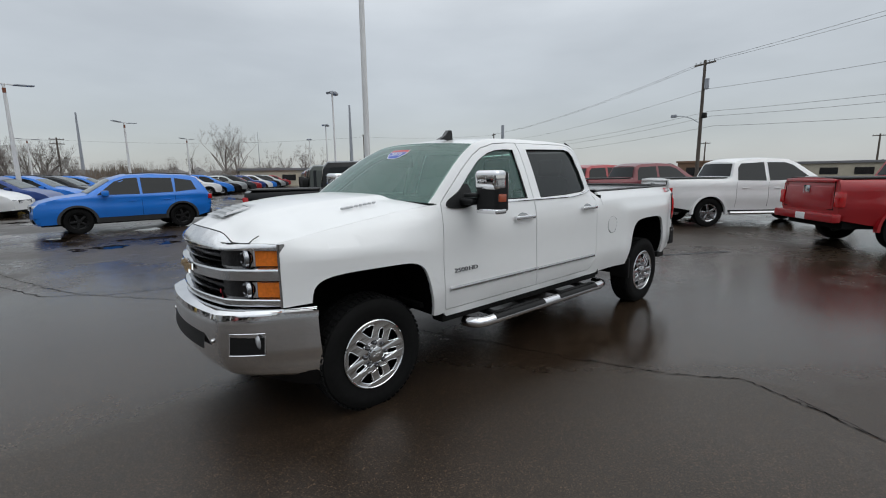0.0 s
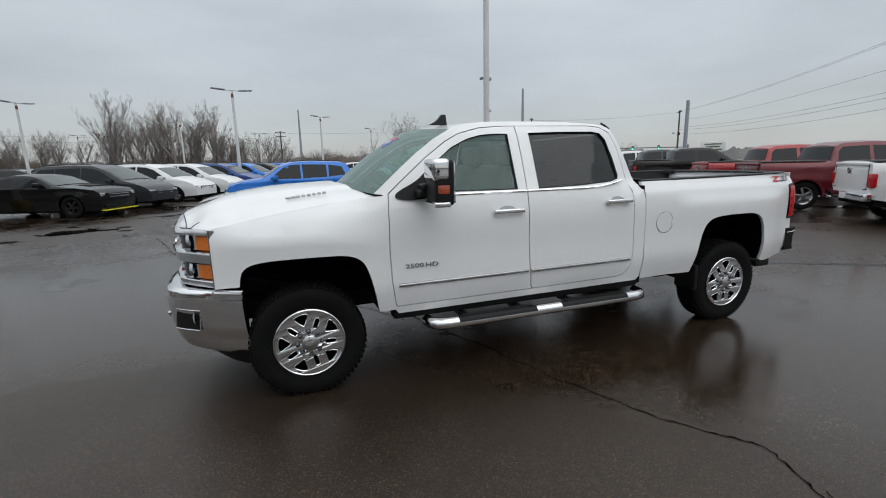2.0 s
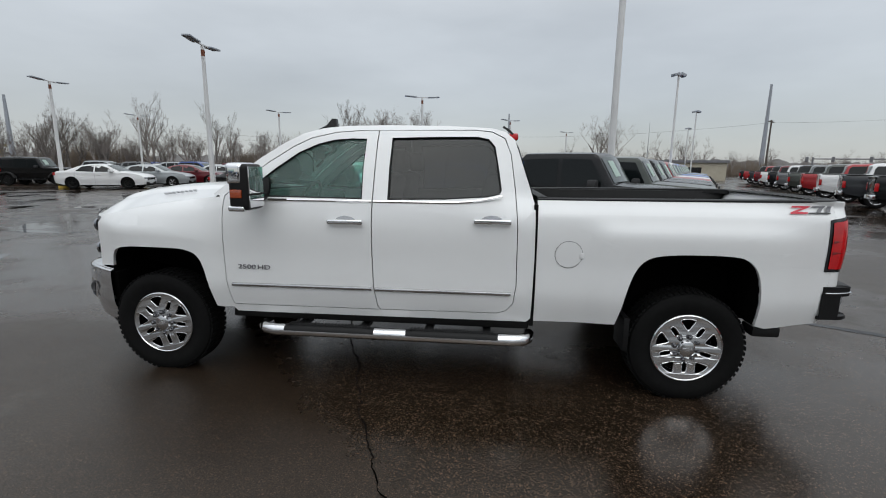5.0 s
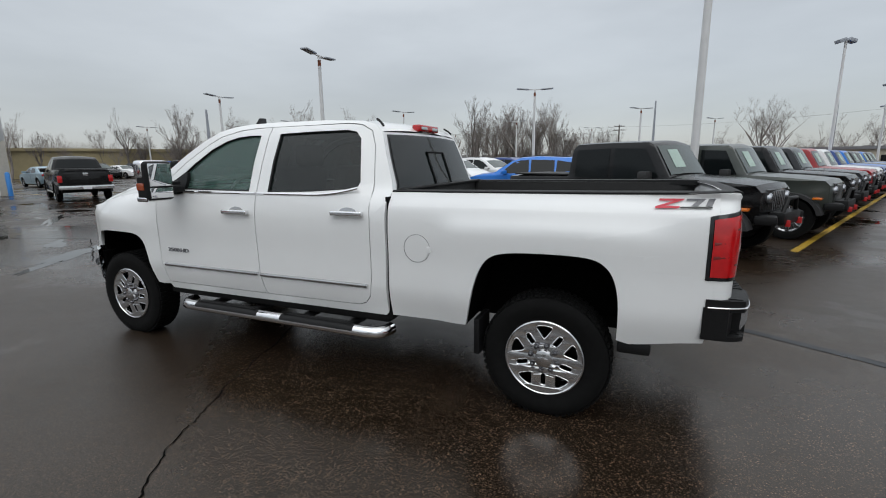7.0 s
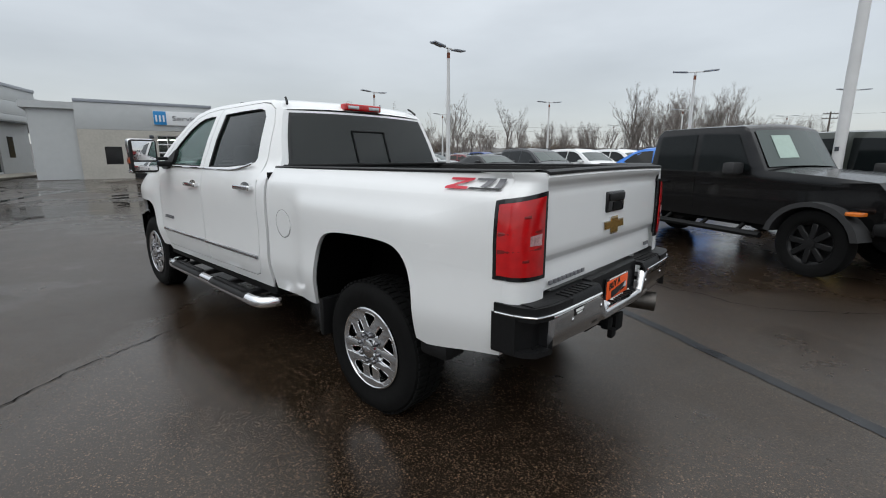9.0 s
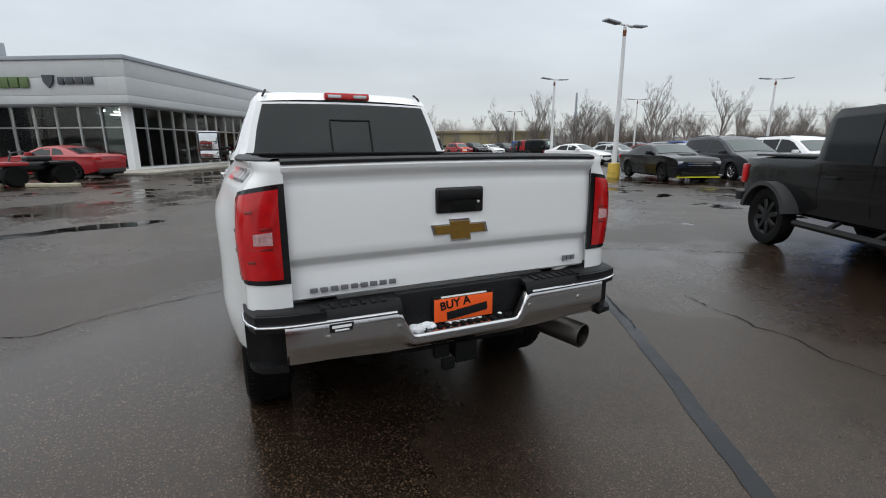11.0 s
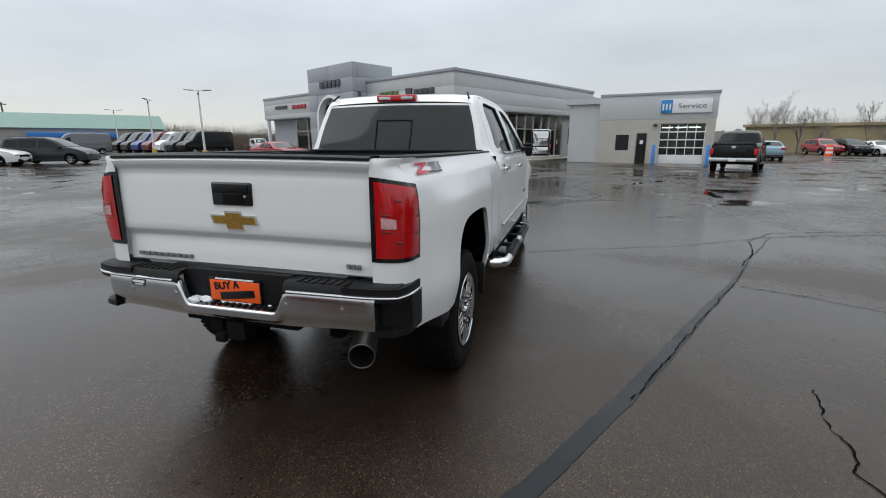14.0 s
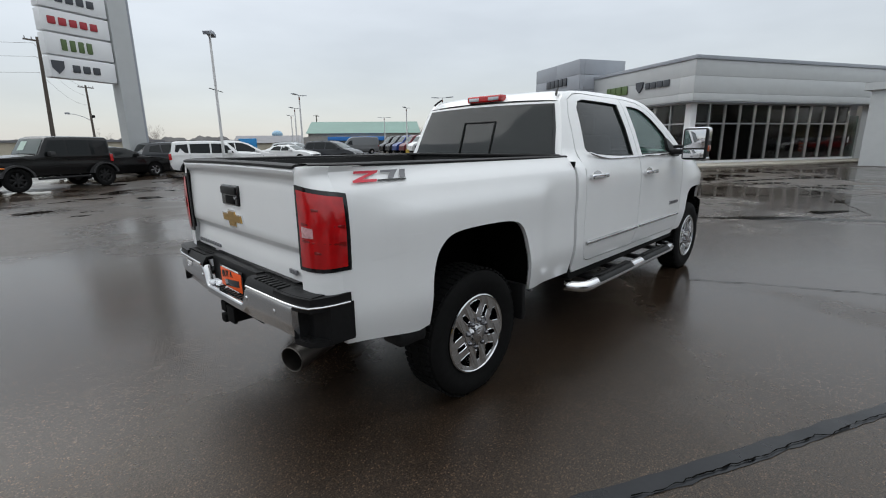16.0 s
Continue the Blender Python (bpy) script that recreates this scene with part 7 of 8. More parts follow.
o = part("entry_door", one_box(4.2, 4.8, 0.08, 0.14, 0, 2.1), M["black_gloss"], svc, "dark glazed entry door")
part("door_notice", one_box(4.4, 4.6, 0.14, 0.15, 1.35, 1.6), M["sign_white"], o)
part("small_window", one_box(5.35, 6.25, 0.10, 0.14, 0.9, 2.0), M["black_gloss"], svc)
part("wall_lamp", one_box(3.55, 3.8, 0.26, 0.45, 2.55, 2.75, 0.04), M["letter_dark"], svc)
sb = part("sign_board", one_box(0.35, 3.45, 0.26, 0.36, 3.42, 4.32, 0.02), M["sign_white"], svc, "white service sign with a blue emblem")
part("emblem_tile", one_box(2.72, 3.44, 0.36, 0.38, 3.44, 4.30, 0.01), M["sign_blue"], sb)
for x in (2.87, 3.08, 3.29):
    part("emblem_bar", one_box(x - 0.05, x + 0.05, 0.38, 0.395, 3.62, 4.05, 0.02), M["sign_white"], sb)
text_part("Service", 0.52, Matrix.Translation((1.52, 0.365, 3.86)) @ Euler((radians(90), 0, radians(180))).to_matrix().to_4x4() @ Matrix.Diagonal((1.15, 0.9, 1, 1)), M["letter_dark"], sb, "sign_lettering", 0.01)
for x in (0.30, 3.62):
    b = thing("bollard", "blue painted steel bollard beside the garage door", "bollard", svc.matrix_basis @ pose(x, 0.9, 0), "blue bollards")
    bm = bmesh.new()
    lathe(bm, [(0.0, 1.32), (0.07, 1.30), (0.11, 1.24), (0.11, 0.0)], 16, "Z")
    part("post", bm, M["blue_post"], b)
for k in (2.5, 5.0):
    part("downpipe", one_box(-0.10, -0.02, -k - 0.06, -k + 0.06, 0, 4.5), M["panel"], svc)
part("side_window", one_box(-0.03, 0.0, -4.2, -3.3, 1.2, 2.2), M["black_gloss"], svc)
part("link_roof", one_box(SW, SW + 2.5, -8, 0.2, 4.2, 4.6), M["panel"], svc)
part("link_wall", one_box(SW, SW + 2.2, -0.3, 0.0, 0, 4.2), M["panel"], svc)

# pylon sign
pyl = thing("pylon_sign", "tall grey pylon with stacked white brand panels", "sign", pose(0.9, 29.0, 0, 0, 0, 200) @ Matrix.Diagonal((1.74, 1.74, 1.74, 1)))
part("column", one_box(-0.28, 0.30, -0.2, 0.2, 0.25, 9.5, 0.02), M["panel"], pyl)
part("column_edge", one_box(-0.37, -0.285, -0.17, 0.17, 0.25, 9.5), M["panel_dark"], pyl)
part("plinth", one_box(-0.85, 0.85, -0.6, 0.6, 0, 0.30, 0.03), M["concrete"], pyl)
for z0, z1, mm, kind in ((2.80, 3.37, "letter_dark", 2), (3.42, 3.99, "letter_green", 1), (4.04, 4.61, "letter_red", 0), (4.66, 5.23, "letter_dark", 0)):
    b = part("brand_panel", one_box(0.34, 2.10, -0.16, 0.16, z0, z1, 0.02), M["sign_white"], pyl)
    zc, n = (z0 + z1) / 2, (5, 4, 3)[kind]
    w = 0.27 if kind != 1 else 0.22
    for k in range(n):
        x = (1.32 - n * w / 2 + k * w) - (0.15 if kind == 2 else 0)
        part("brand_bar", one_box(x + 0.04, x + w - 0.04, 0.16, 0.18, zc - (0.10 if kind != 1 else 0.15), zc + (0.10 if kind != 1 else 0.15), 0.02), M[mm], b)
    if kind == 2:
        bm = bmesh.new()
        prism(bm, [(1.74, zc + 0.17), (2.06, zc + 0.17), (2.05, zc - 0.02), (1.90, zc - 0.19), (1.75, zc - 0.02)], 0.16, 0.18, "y")
        part("brand_shield", bm, M["letter_dark"], b)


# white desks behind the showroom glass
for k, (x, y) in enumerate(((1.9, 1.6), (3.6, 1.9), (5.4, 1.7), (7.3, 1.8), (1.8, 4.6), (2.0, 6.6))):
    desk = thing("reception_desk", "white panelled desk behind the showroom glass", "desk", shop.matrix_basis @ Matrix.Translation((x, y, 0.12)), "showroom desks")
    part("desk_front", one_box(-0.45, 0.45, -0.03, 0.03, 0.0, 0.72, 0.01), M["sign_white"], desk)
    part("desk_top", one_box(-0.50, 0.50, -0.06, 0.42, 0.72, 0.76, 0.01), M["panel_dark"], desk)
    for q in (-0.43, 0.43):
        part("desk_side", one_box(q - 0.02, q + 0.02, 0.03, 0.40, 0.0, 0.72), M["sign_white"], desk)

# small far things: marker barrel, water tower, blue road sign, blue implement
brl = thing("traffic_barrel", "orange and white traffic marker barrel", "barrel", pose(49.2, -26.6, 0))
for k, (z0, z1, r0, r1) in enumerate(((0.0, 0.25, 0.34, 0.32), (0.25, 0.45, 0.32, 0.31), (0.45, 0.65, 0.31, 0.29), (0.65, 0.85, 0.29, 0.28), (0.85, 1.1, 0.28, 0.24))):
    bm = bmesh.new()
    rod(bm, (0, 0, z0), (0, 0, z1), r0, r1, 16)
    part("barrel_band", bm, M["orange_card"] if k % 2 == 0 else M["sign_white"], brl)
wt = thing("water_tower", "pale blue water tower far off on a slim stem", "water tower", pose(240.0, 500.0, 0) @ Matrix.Diagonal((5.6, 5.6, 5.6, 1)))
bm = bmesh.new()
rod(bm, (0, 0, 0), (0, 0, 1.6), 0.35, 0.22, 14)
part("stem", bm, M["panel"], wt)
bm = bmesh.new()
lathe(bm, [(0.0, 1.45), (0.45, 1.55), (0.95, 1.95), (1.05, 2.35), (0.85, 2.80), (0.4, 3.05), (0.0, 3.10)], 24, "Z")
part("tank", bm, M["tank_blue"], wt)
bs = thing("road_sign", "blue and white roadside board on a post", "sign", pose(23.7, 67.7, 0, 0, 0, 118) @ Matrix.Diagonal((1.5, 1.5, 1.9, 1)))
part("board", one_box(-1.05, 1.05, -0.06, 0.06, 0.45, 1.30, 0.02), M["sign_blue"], bs)
part("lettering_bar", one_box(-0.7, 0.7, -0.075, -0.06, 0.95, 1.10), M["sign_white"], bs)
part("lettering_bar", one_box(-0.5, 0.5, -0.075, -0.06, 0.65, 0.80), M["sign_white"], bs)
part("post", one_box(-0.08, 0.08, -0.05, 0.05, 0, 0.45), M["grey_roof"], bs)
im = thing("farm_implement", "blue folded farm implement on small wheels", "implement", pose(-7.5, 46.0, 0, 0, 0, 12) @ Matrix.Diagonal((1.6, 1.6, 1.6, 1)))
for a, b in (((-1.0, 0, 0.35), (1.0, 0, 0.40)), ((-0.8, 0.2, 0.35), (0.3, 0.2, 0.95)), ((0.3, 0.2, 0.95), (0.9, 0.2, 0.4)), ((-0.4, -0.2, 0.4), (0.5, -0.2, 0.8))):
    bm = bmesh.new()
    rod(bm, a, b, 0.07, 0.06, 8)
    part("frame_beam", bm, M["sign_blue"], im)
for x in (-0.6, 0.5):
    bm = bmesh.new()
    lathe(bm, [(0.0, -0.08), (0.2, -0.09), (0.26, -0.04), (0.26, 0.04), (0.2, 0.09), (0.0, 0.08)], 16, "Y", (x, -0.3, 0.26))
    part("wheel", bm, M["rubber"], im)


# ---------- parked vehicles ----------
def paint(name, c, metal=0.25):
    return mat(name, c, 0.30 if max(c) > 0.04 else 0.24, metal=metal if max(c) > 0.04 else 0.0, coat=0.45 if max(c) > 0.04 else 0.30, grain=0.03, scale=4, spec=0.5 if max(c) > 0.04 else 0.25)


P = {"black": paint("black_car_paint", (0.0035, 0.0035, 0.0038), 0.0), "charcoal": paint("charcoal_car_paint", (0.030, 0.032, 0.036)), "white": paint("white_car_paint", (0.72, 0.72, 0.72), 0),
     "silver": paint("silver_car_paint", (0.36, 0.38, 0.39), 0.5), "red": paint("red_car_paint", (0.30, 0.007, 0.011), 0.1), "maroon": paint("maroon_car_paint", (0.12, 0.008, 0.014)),
     "blue": paint("bright_blue_car_paint", (0.005, 0.155, 0.58), 0.1), "navy": paint("navy_car_paint", (0.012, 0.045, 0.20)), "grey": paint("grey_car_paint", (0.13, 0.135, 0.14)),
     "green": paint("olive_car_paint", (0.045, 0.052, 0.045)), "ice": paint("pale_blue_car_paint", (0.22, 0.34, 0.42))}
M["car_glass_dark"] = mat("dark_car_glass", (0.006, 0.008, 0.0085), 0.08, spec=0.28)
M["screen_glass"] = mat("grey_screen_glass", (0.045, 0.062, 0.058), 0.10, spec=0.5)
M["sticker_paper"] = mat("price_sheet", (0.36, 0.46, 0.41), 0.6, grain=0.08, scale=20)
M["splitter_yellow"] = mat("yellow_guard", (0.60, 0.55, 0.02), 0.45)
M["hook_red"] = mat("red_hook", (0.45, 0.02, 0.02), 0.4)
M["grille_grey"] = mat("grille_grey", (0.10, 0.10, 0.105), 0.35)
M["alloy"] = mat("alloy_rim", (0.42, 0.42, 0.43), 0.25, metal=0.9, grain=0.1, scale=10)
M["dark_rim"] = mat("dark_rim", (0.009, 0.009, 0.0095), 0.4, spec=0.3)
M["cladding"] = mat("dark_cladding", (0.022, 0.022, 0.023), 0.6, grain=0.2, scale=20)
M["canvas"] = mat("tan_canvas_top", (0.13, 0.095, 0.06), 0.85, grain=0.2, scale=12)

# per style: half width, belt height, tumblehome, lower edge, wheel stations, wheel radius, top line rear to front, side windows, glass spans on the top line
STYLES = {
    "sedan": (0.93, 0.98, 0.42, 0.24, (-1.52, 1.53), 0.345,
              [(-2.44, 0.34), (-2.49, 0.62), (-2.46, 0.92), (-2.36, 1.03), (-1.85, 1.07), (-1.10, 1.38), (-0.65, 1.46), (-0.1, 1.475), (0.35, 1.42), (1.12, 1.03), (1.6, 0.97), (2.2, 0.86), (2.44, 0.72), (2.49, 0.55), (2.46, 0.28)],
              [[(-1.30, 1.06), (-0.95, 1.34), (-0.50, 1.40), (-0.28, 1.40), (-0.30, 1.03)], [(-0.22, 1.03), (-0.20, 1.40), (0.10, 1.39), (0.38, 1.32), (0.88, 1.03)]], ((4, 5), (8, 9))),
    "coupe": (0.95, 1.0, 0.45, 0.24, (-1.45, 1.50), 0.365,
              [(-2.44, 0.36), (-2.49, 0.70), (-2.46, 0.98), (-2.34, 1.07), (-1.72, 1.09), (-1.00, 1.36), (-0.50, 1.445), (0.0, 1.44), (0.30, 1.38), (0.98, 1.06), (1.6, 1.01), (2.3, 0.92), (2.46, 0.80), (2.48, 0.50), (2.42, 0.22)],
              [[(-1.05, 1.10), (-0.85, 1.30), (-0.55, 1.37), (-0.42, 1.37), (-0.48, 1.06)], [(-0.40, 1.06), (-0.34, 1.375), (0.05, 1.36), (0.30, 1.29), (0.72, 1.07)]], ((4, 5), (8, 9))),
    "minivan": (0.99, 1.02, 0.30, 0.26, (-1.52, 1.57), 0.35,
                [(-2.50, 0.40), (-2.56, 0.75), (-2.52, 1.10), (-2.42, 1.32), (-2.20, 1.66), (-1.95, 1.74), (-0.6, 1.78), (0.15, 1.74), (0.62, 1.60), (1.50, 1.12), (1.9, 1.03), (2.35, 0.86), (2.54, 0.68), (2.56, 0.30)],
                [[(-2.22, 1.16), (-2.12, 1.55), (-1.95, 1.62), (-1.40, 1.64), (-1.40, 1.10)], [(-1.34, 1.10), (-1.34, 1.645), (-0.30, 1.66), (-0.32, 1.08)], [(-0.25, 1.08), (-0.23, 1.66), (0.20, 1.63), (0.55, 1.52), (1.20, 1.10)]], ((3, 4), (8, 9))),
    "suv": (0.92, 1.04, 0.34, 0.32, (-1.36, 1.35), 0.365,
            [(-2.22, 0.42), (-2.30, 0.72), (-2.27, 1.02), (-2.16, 1.22), (-1.92, 1.58), (-1.70, 1.66), (-0.6, 1.71), (0.05, 1.68), (0.42, 1.56), (1.10, 1.12), (1.7, 1.05), (2.15, 0.93), (2.30, 0.78), (2.32, 0.50), (2.24, 0.30)],
            [[(-1.86, 1.20), (-1.74, 1.50), (-1.25, 1.58), (-1.22, 1.14)], [(-1.16, 1.14), (-1.16, 1.585), (-0.30, 1.61), (-0.30, 1.11)], [(-0.23, 1.11), (-0.22, 1.61), (0.10, 1.59), (0.38, 1.50), (0.86, 1.11)]], ((3, 4), (8, 9))),
    "box_suv": (0.90, 1.08, 0.18, 0.34, (-1.25, 1.30), 0.355,
                [(-2.02, 0.42), (-2.10, 0.75), (-2.08, 1.10), (-2.02, 1.22), (-1.92, 1.62), (-1.75, 1.69), (-0.5, 1.71), (0.20, 1.69), (0.48, 1.58), (0.92, 1.16), (1.5, 1.13), (2.0, 1.05), (2.10, 0.90), (2.12, 0.42)],
                [[(-1.85, 1.22), (-1.78, 1.55), (-1.30, 1.58), (-1.28, 1.16)], [(-1.20, 1.16), (-1.20, 1.585), (-0.35, 1.60), (-0.36, 1.14)], [(-0.28, 1.14), (-0.27, 1.60), (0.15, 1.59), (0.42, 1.50), (0.70, 1.14)]], ((3, 4), (8, 9))),
    "off_roader": (0.79, 1.16, 0.10, 0.52, (-1.48, 1.50), 0.415,
                   [(-1.92, 0.58), (-1.96, 0.85), (-1.96, 1.16), (-1.93, 1.30), (-1.90, 1.76), (-1.80, 1.86), (-0.6, 1.875), (0.28, 1.86), (0.36, 1.82), (0.70, 1.24), (1.4, 1.20), (1.98, 1.15), (2.06, 1.06), (2.07, 0.62)],
                   [[(-1.82, 1.24), (-1.82, 1.74), (-1.12, 1.76), (-1.12, 1.22)], [(-1.04, 1.22), (-1.04, 1.76), (-0.30, 1.77), (-0.30, 1.20)], [(-0.22, 1.20), (-0.22, 1.77), (0.26, 1.75), (0.52, 1.25)]], ((3, 4), (8, 9))),
    "jeep_pickup": (0.79, 1.18, 0.10, 0.55, (-1.80, 1.69), 0.42,
                    [(-2.70, 0.66), (-2.74, 0.90), (-2.72, 1.24), (-1.12, 1.26), (-1.08, 1.30), (-1.02, 1.78), (-0.92, 1.88), (-0.2, 1.89), (0.52, 1.88), (0.60, 1.84), (0.94, 1.28), (1.7, 1.23), (2.2, 1.18), (2.28, 1.08), (2.29, 0.66)],
                    [[(-0.92, 1.26), (-0.90, 1.77), (-0.20, 1.79), (-0.20, 1.24)], [(-0.10, 1.24), (-0.10, 1.79), (0.48, 1.77), (0.76, 1.28)]], ((4, 5), (9, 10))),
    "pickup": (1.0, 1.24, 0.36, 0.48, (-1.78, 1.88), 0.41,
               [(-2.92, 0.60), (-2.97, 0.85), (-2.95, 1.38), (-1.18, 1.38), (-1.12, 1.42), (-0.98, 1.84), (-0.78, 1.93), (0.0, 1.96), (0.60, 1.93), (0.86, 1.82), (1.48, 1.38), (2.2, 1.30), (2.75, 1.16), (2.92, 0.98), (2.94, 0.55)],
               [[(-0.98, 1.34), (-0.92, 1.70), (-0.82, 1.82), (-0.14, 1.85), (-0.14, 1.32)], [(-0.04, 1.32), (-0.04, 1.85), (0.50, 1.84), (0.72, 1.76), (1.22, 1.36)]], ((4, 5), (9, 10))),
    "cargo_van": (1.0, 1.30, 0.10, 0.32, (-1.85, 1.95), 0.36,
                  [(-2.92, 0.45), (-2.98, 1.2), (-2.96, 2.2), (-2.85, 2.45), (-1.0, 2.52), (1.0, 2.48), (1.42, 2.30), (2.10, 1.50), (2.75, 1.22), (2.95, 0.98), (2.97, 0.40)],
                  [[(1.05, 1.35), (1.05, 2.0), (1.40, 2.0), (1.90, 1.42)]], ((6, 7),)),
}
MESHES = {}


def style_meshes(style):
    if style in MESHES:
        return MESHES[style]
    hw, belt, tumble, zb, (xr, xf), R, top, wins, spans = STYLES[style]
    x_lo, x_hi = min(p[0] for p in top), max(p[0] for p in top)
    mid, half = (x_lo + x_hi) / 2, (x_hi - x_lo) / 2
    rugged = style in ("off_roader", "jeep_pickup")
    open_bed = style in ("pickup", "jeep_pickup")

    def surf(x, z):
        y = hw - 0.10 * hw * (abs(x - mid) / half) ** 7
        if z > belt:
            y -= tumble * (z - belt) + 0.25 * max(0, z - top_z(x) + 0.10)
        else:
            u = (belt - z) / (belt - zb)
            y -= 0.015 * math.sin(u * 9) * 0.5 + 0.05 * u ** 3
        for xw in (xr, xf):
            if not rugged:
                y += 0.018 * math.exp(-((x - xw) / 0.5) ** 4) * (1 - sstep(R * 2.1, R * 2.7, z))
        return y

    tx = [p[0] for p in top]

    def top_z(x):
        return float(np.interp(x, tx[2:-2], [p[1] for p in top][2:-2]))

    out = []

    def keep(name, bm, mm, parent=None, sharp=38):
        ob = link_mesh(name, bm, M[mm] if mm != "body" else P["white"], sharp)
        me = ob.data
        bpy.data.objects.remove(ob)
        out.append((name, me, mm, parent))

    # sides with wheel openings
    def arch(xc):
        r = R * 1.17
        return [(xc + r * math.cos(t), R + r * math.sin(t)) for t in (math.radians(-18 + 216 * k / 14) for k in range(15))]
    arches = [(x, max(z, zb)) for x, z in arch(xf)], [(x, max(z, zb)) for x, z in arch(xr)]
    outline = [*top, (arches[0][0][0] + 0.04, zb), *arches[0], (arches[0][-1][0] - 0.04, zb), (arches[1][0][0] + 0.04, zb), *arches[1], (arches[1][-1][0] - 0.04, zb)]
    bm = bmesh.new()
    for s in (1, -1):
        sheet(bm, outline, surf, s, step=(0.16, 0.11), thick=0.0)
    n = len(top)
    def strip(u, v):
        t = u * (n - 1)
        i = min(int(t), n - 2)
        f = t - i
        x, z = top[i][0] + (top[i + 1][0] - top[i][0]) * f, top[i][1] + (top[i + 1][1] - top[i][1]) * f
        w = 2 * v - 1
        nx, nz = -(top[i + 1][1] - top[i][1]), top[i + 1][0] - top[i][0]
        l = math.hypot(nx, nz) or 1
        c = 0.045 * (1 - w * w)
        return (x + nx / l * c, surf(x, z) * w, z + nz / l * c)
    patch(bm, strip, (n - 1) * 3, 12)
    bmesh.ops.remove_doubles(bm, verts=bm.verts, dist=0.002)
    keep("body", bm, "body", sharp=32)
    # glass
    for poly in wins:
        for s in (1, -1):
            bm = bmesh.new()
            sheet(bm, poly, lambda x, z: surf(x, z) + 0.006, s, step=(0.4, 0.3), thick=0.0)
            keep("side_window", bm, "car_glass_dark")
    for k, (i, j) in enumerate(spans):
        bm = bmesh.new()
        def glass(u, v, i=i, j=j):
            a, b = top[i], top[j]
            f = 0.06 + 0.88 * u
            x, z = a[0] + (b[0] - a[0]) * f, a[1] + (b[1] - a[1]) * f
            w = (2 * v - 1) * 0.90
            nx, nz = -(b[1] - a[1]), b[0] - a[0]
            l = math.hypot(nx, nz)
            c = 0.045 * (1 - w * w) + 0.010
            return (x + nx / l * c, surf(x, z) * w, z + nz / l * c)
        patch(bm, glass, 4, 10)
        keep("rear_window" if k == 0 and len(spans) > 1 else "windscreen", bm, "car_glass_dark" if k == 0 and len(spans) > 1 else "screen_glass")
    # price sheet behind the windscreen of the off-road vehicles
    if rugged:
        i, j = spans[-1]
        bm = bmesh.new()
        def sheet_fn(u, v, i=i, j=j):
            a, b = top[i], top[j]
            f = 0.20 + 0.55 * u
            x, z = a[0] + (b[0] - a[0]) * f, a[1] + (b[1] - a[1]) * f
            w = -0.58 + 0.50 * v
            nx, nz = -(b[1] - a[1]), b[0] - a[0]
            l = math.hypot(nx, nz)
            c = 0.045 * (1 - w * w) + 0.016
            return (x + nx / l * c, surf(x, z) * w, z + nz / l * c)
        patch(bm, sheet_fn, 2, 4)
        keep("price_sheet", bm, "sticker_paper")
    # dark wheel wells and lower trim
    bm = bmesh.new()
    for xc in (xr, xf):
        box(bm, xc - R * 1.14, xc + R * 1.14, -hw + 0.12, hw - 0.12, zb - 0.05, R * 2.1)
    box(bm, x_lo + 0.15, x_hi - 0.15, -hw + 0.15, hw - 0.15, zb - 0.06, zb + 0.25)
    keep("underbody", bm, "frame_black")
    if style in ("suv", "box_suv", "minivan", "cargo_van"):
        for s in (1, -1):
            bm = bmesh.new()
            sheet(bm, [(xr + R * 1.18, zb - 0.02), (xr + R * 1.18, zb + 0.13), (xf - R * 1.18, zb + 0.13), (xf - R * 1.18, zb - 0.02)], lambda x, z: surf(x, z) + 0.012, s, step=(0.5, 0.2), thick=0.0)
            keep("sill_trim", bm, "cladding")
            if style in ("suv", "box_suv"):
                for xc in (xr, xf):
                    bm = bmesh.new()
                    pts = [(xc + R * 1.34 * math.cos(t), R + R * 1.30 * math.sin(t)) for t in (math.radians(-14 + 208 * k / 16) for k in range(17))]
                    inn = [(xc + R * 1.15 * math.cos(t), R + R * 1.15 * math.sin(t)) for t in (math.radians(194 - 208 * k / 16) for k in range(17))]
                    prism(bm, [(x, max(z, zb)) for x, z in pts + inn], s * (hw - 0.06), s * (hw + 0.025), "y")
                    keep("arch_trim", bm, "cladding")
    # nose and tail
    fx, rx = top[-2][0], top[1][0]
    gz = {"sedan": (0.52, 0.70), "coupe": (0.62, 0.80), "minivan": (0.55, 0.72), "suv": (0.66, 0.84), "box_suv": (0.72, 0.98), "off_roader": (0.68, 1.10), "jeep_pickup": (0.70, 1.12), "pickup": (0.72, 1.12), "cargo_van": (0.75, 1.0)}[style]
    gw = hw * (0.5 if style in ("pickup",) else 0.55 if not rugged else 0.62)
    keep("grille", one_box(fx - 0.06, fx + 0.035, -gw, gw, *gz, 0.02), "black_gloss")
    if rugged:
        for k in range(7):
            y = -0.27 + 0.09 * k
            keep("grille_slot_frame", one_box(fx + 0.02, fx + 0.05, y - 0.015, y + 0.015, gz[0] + 0.08, gz[1] - 0.04, 0.006), "grille_grey")
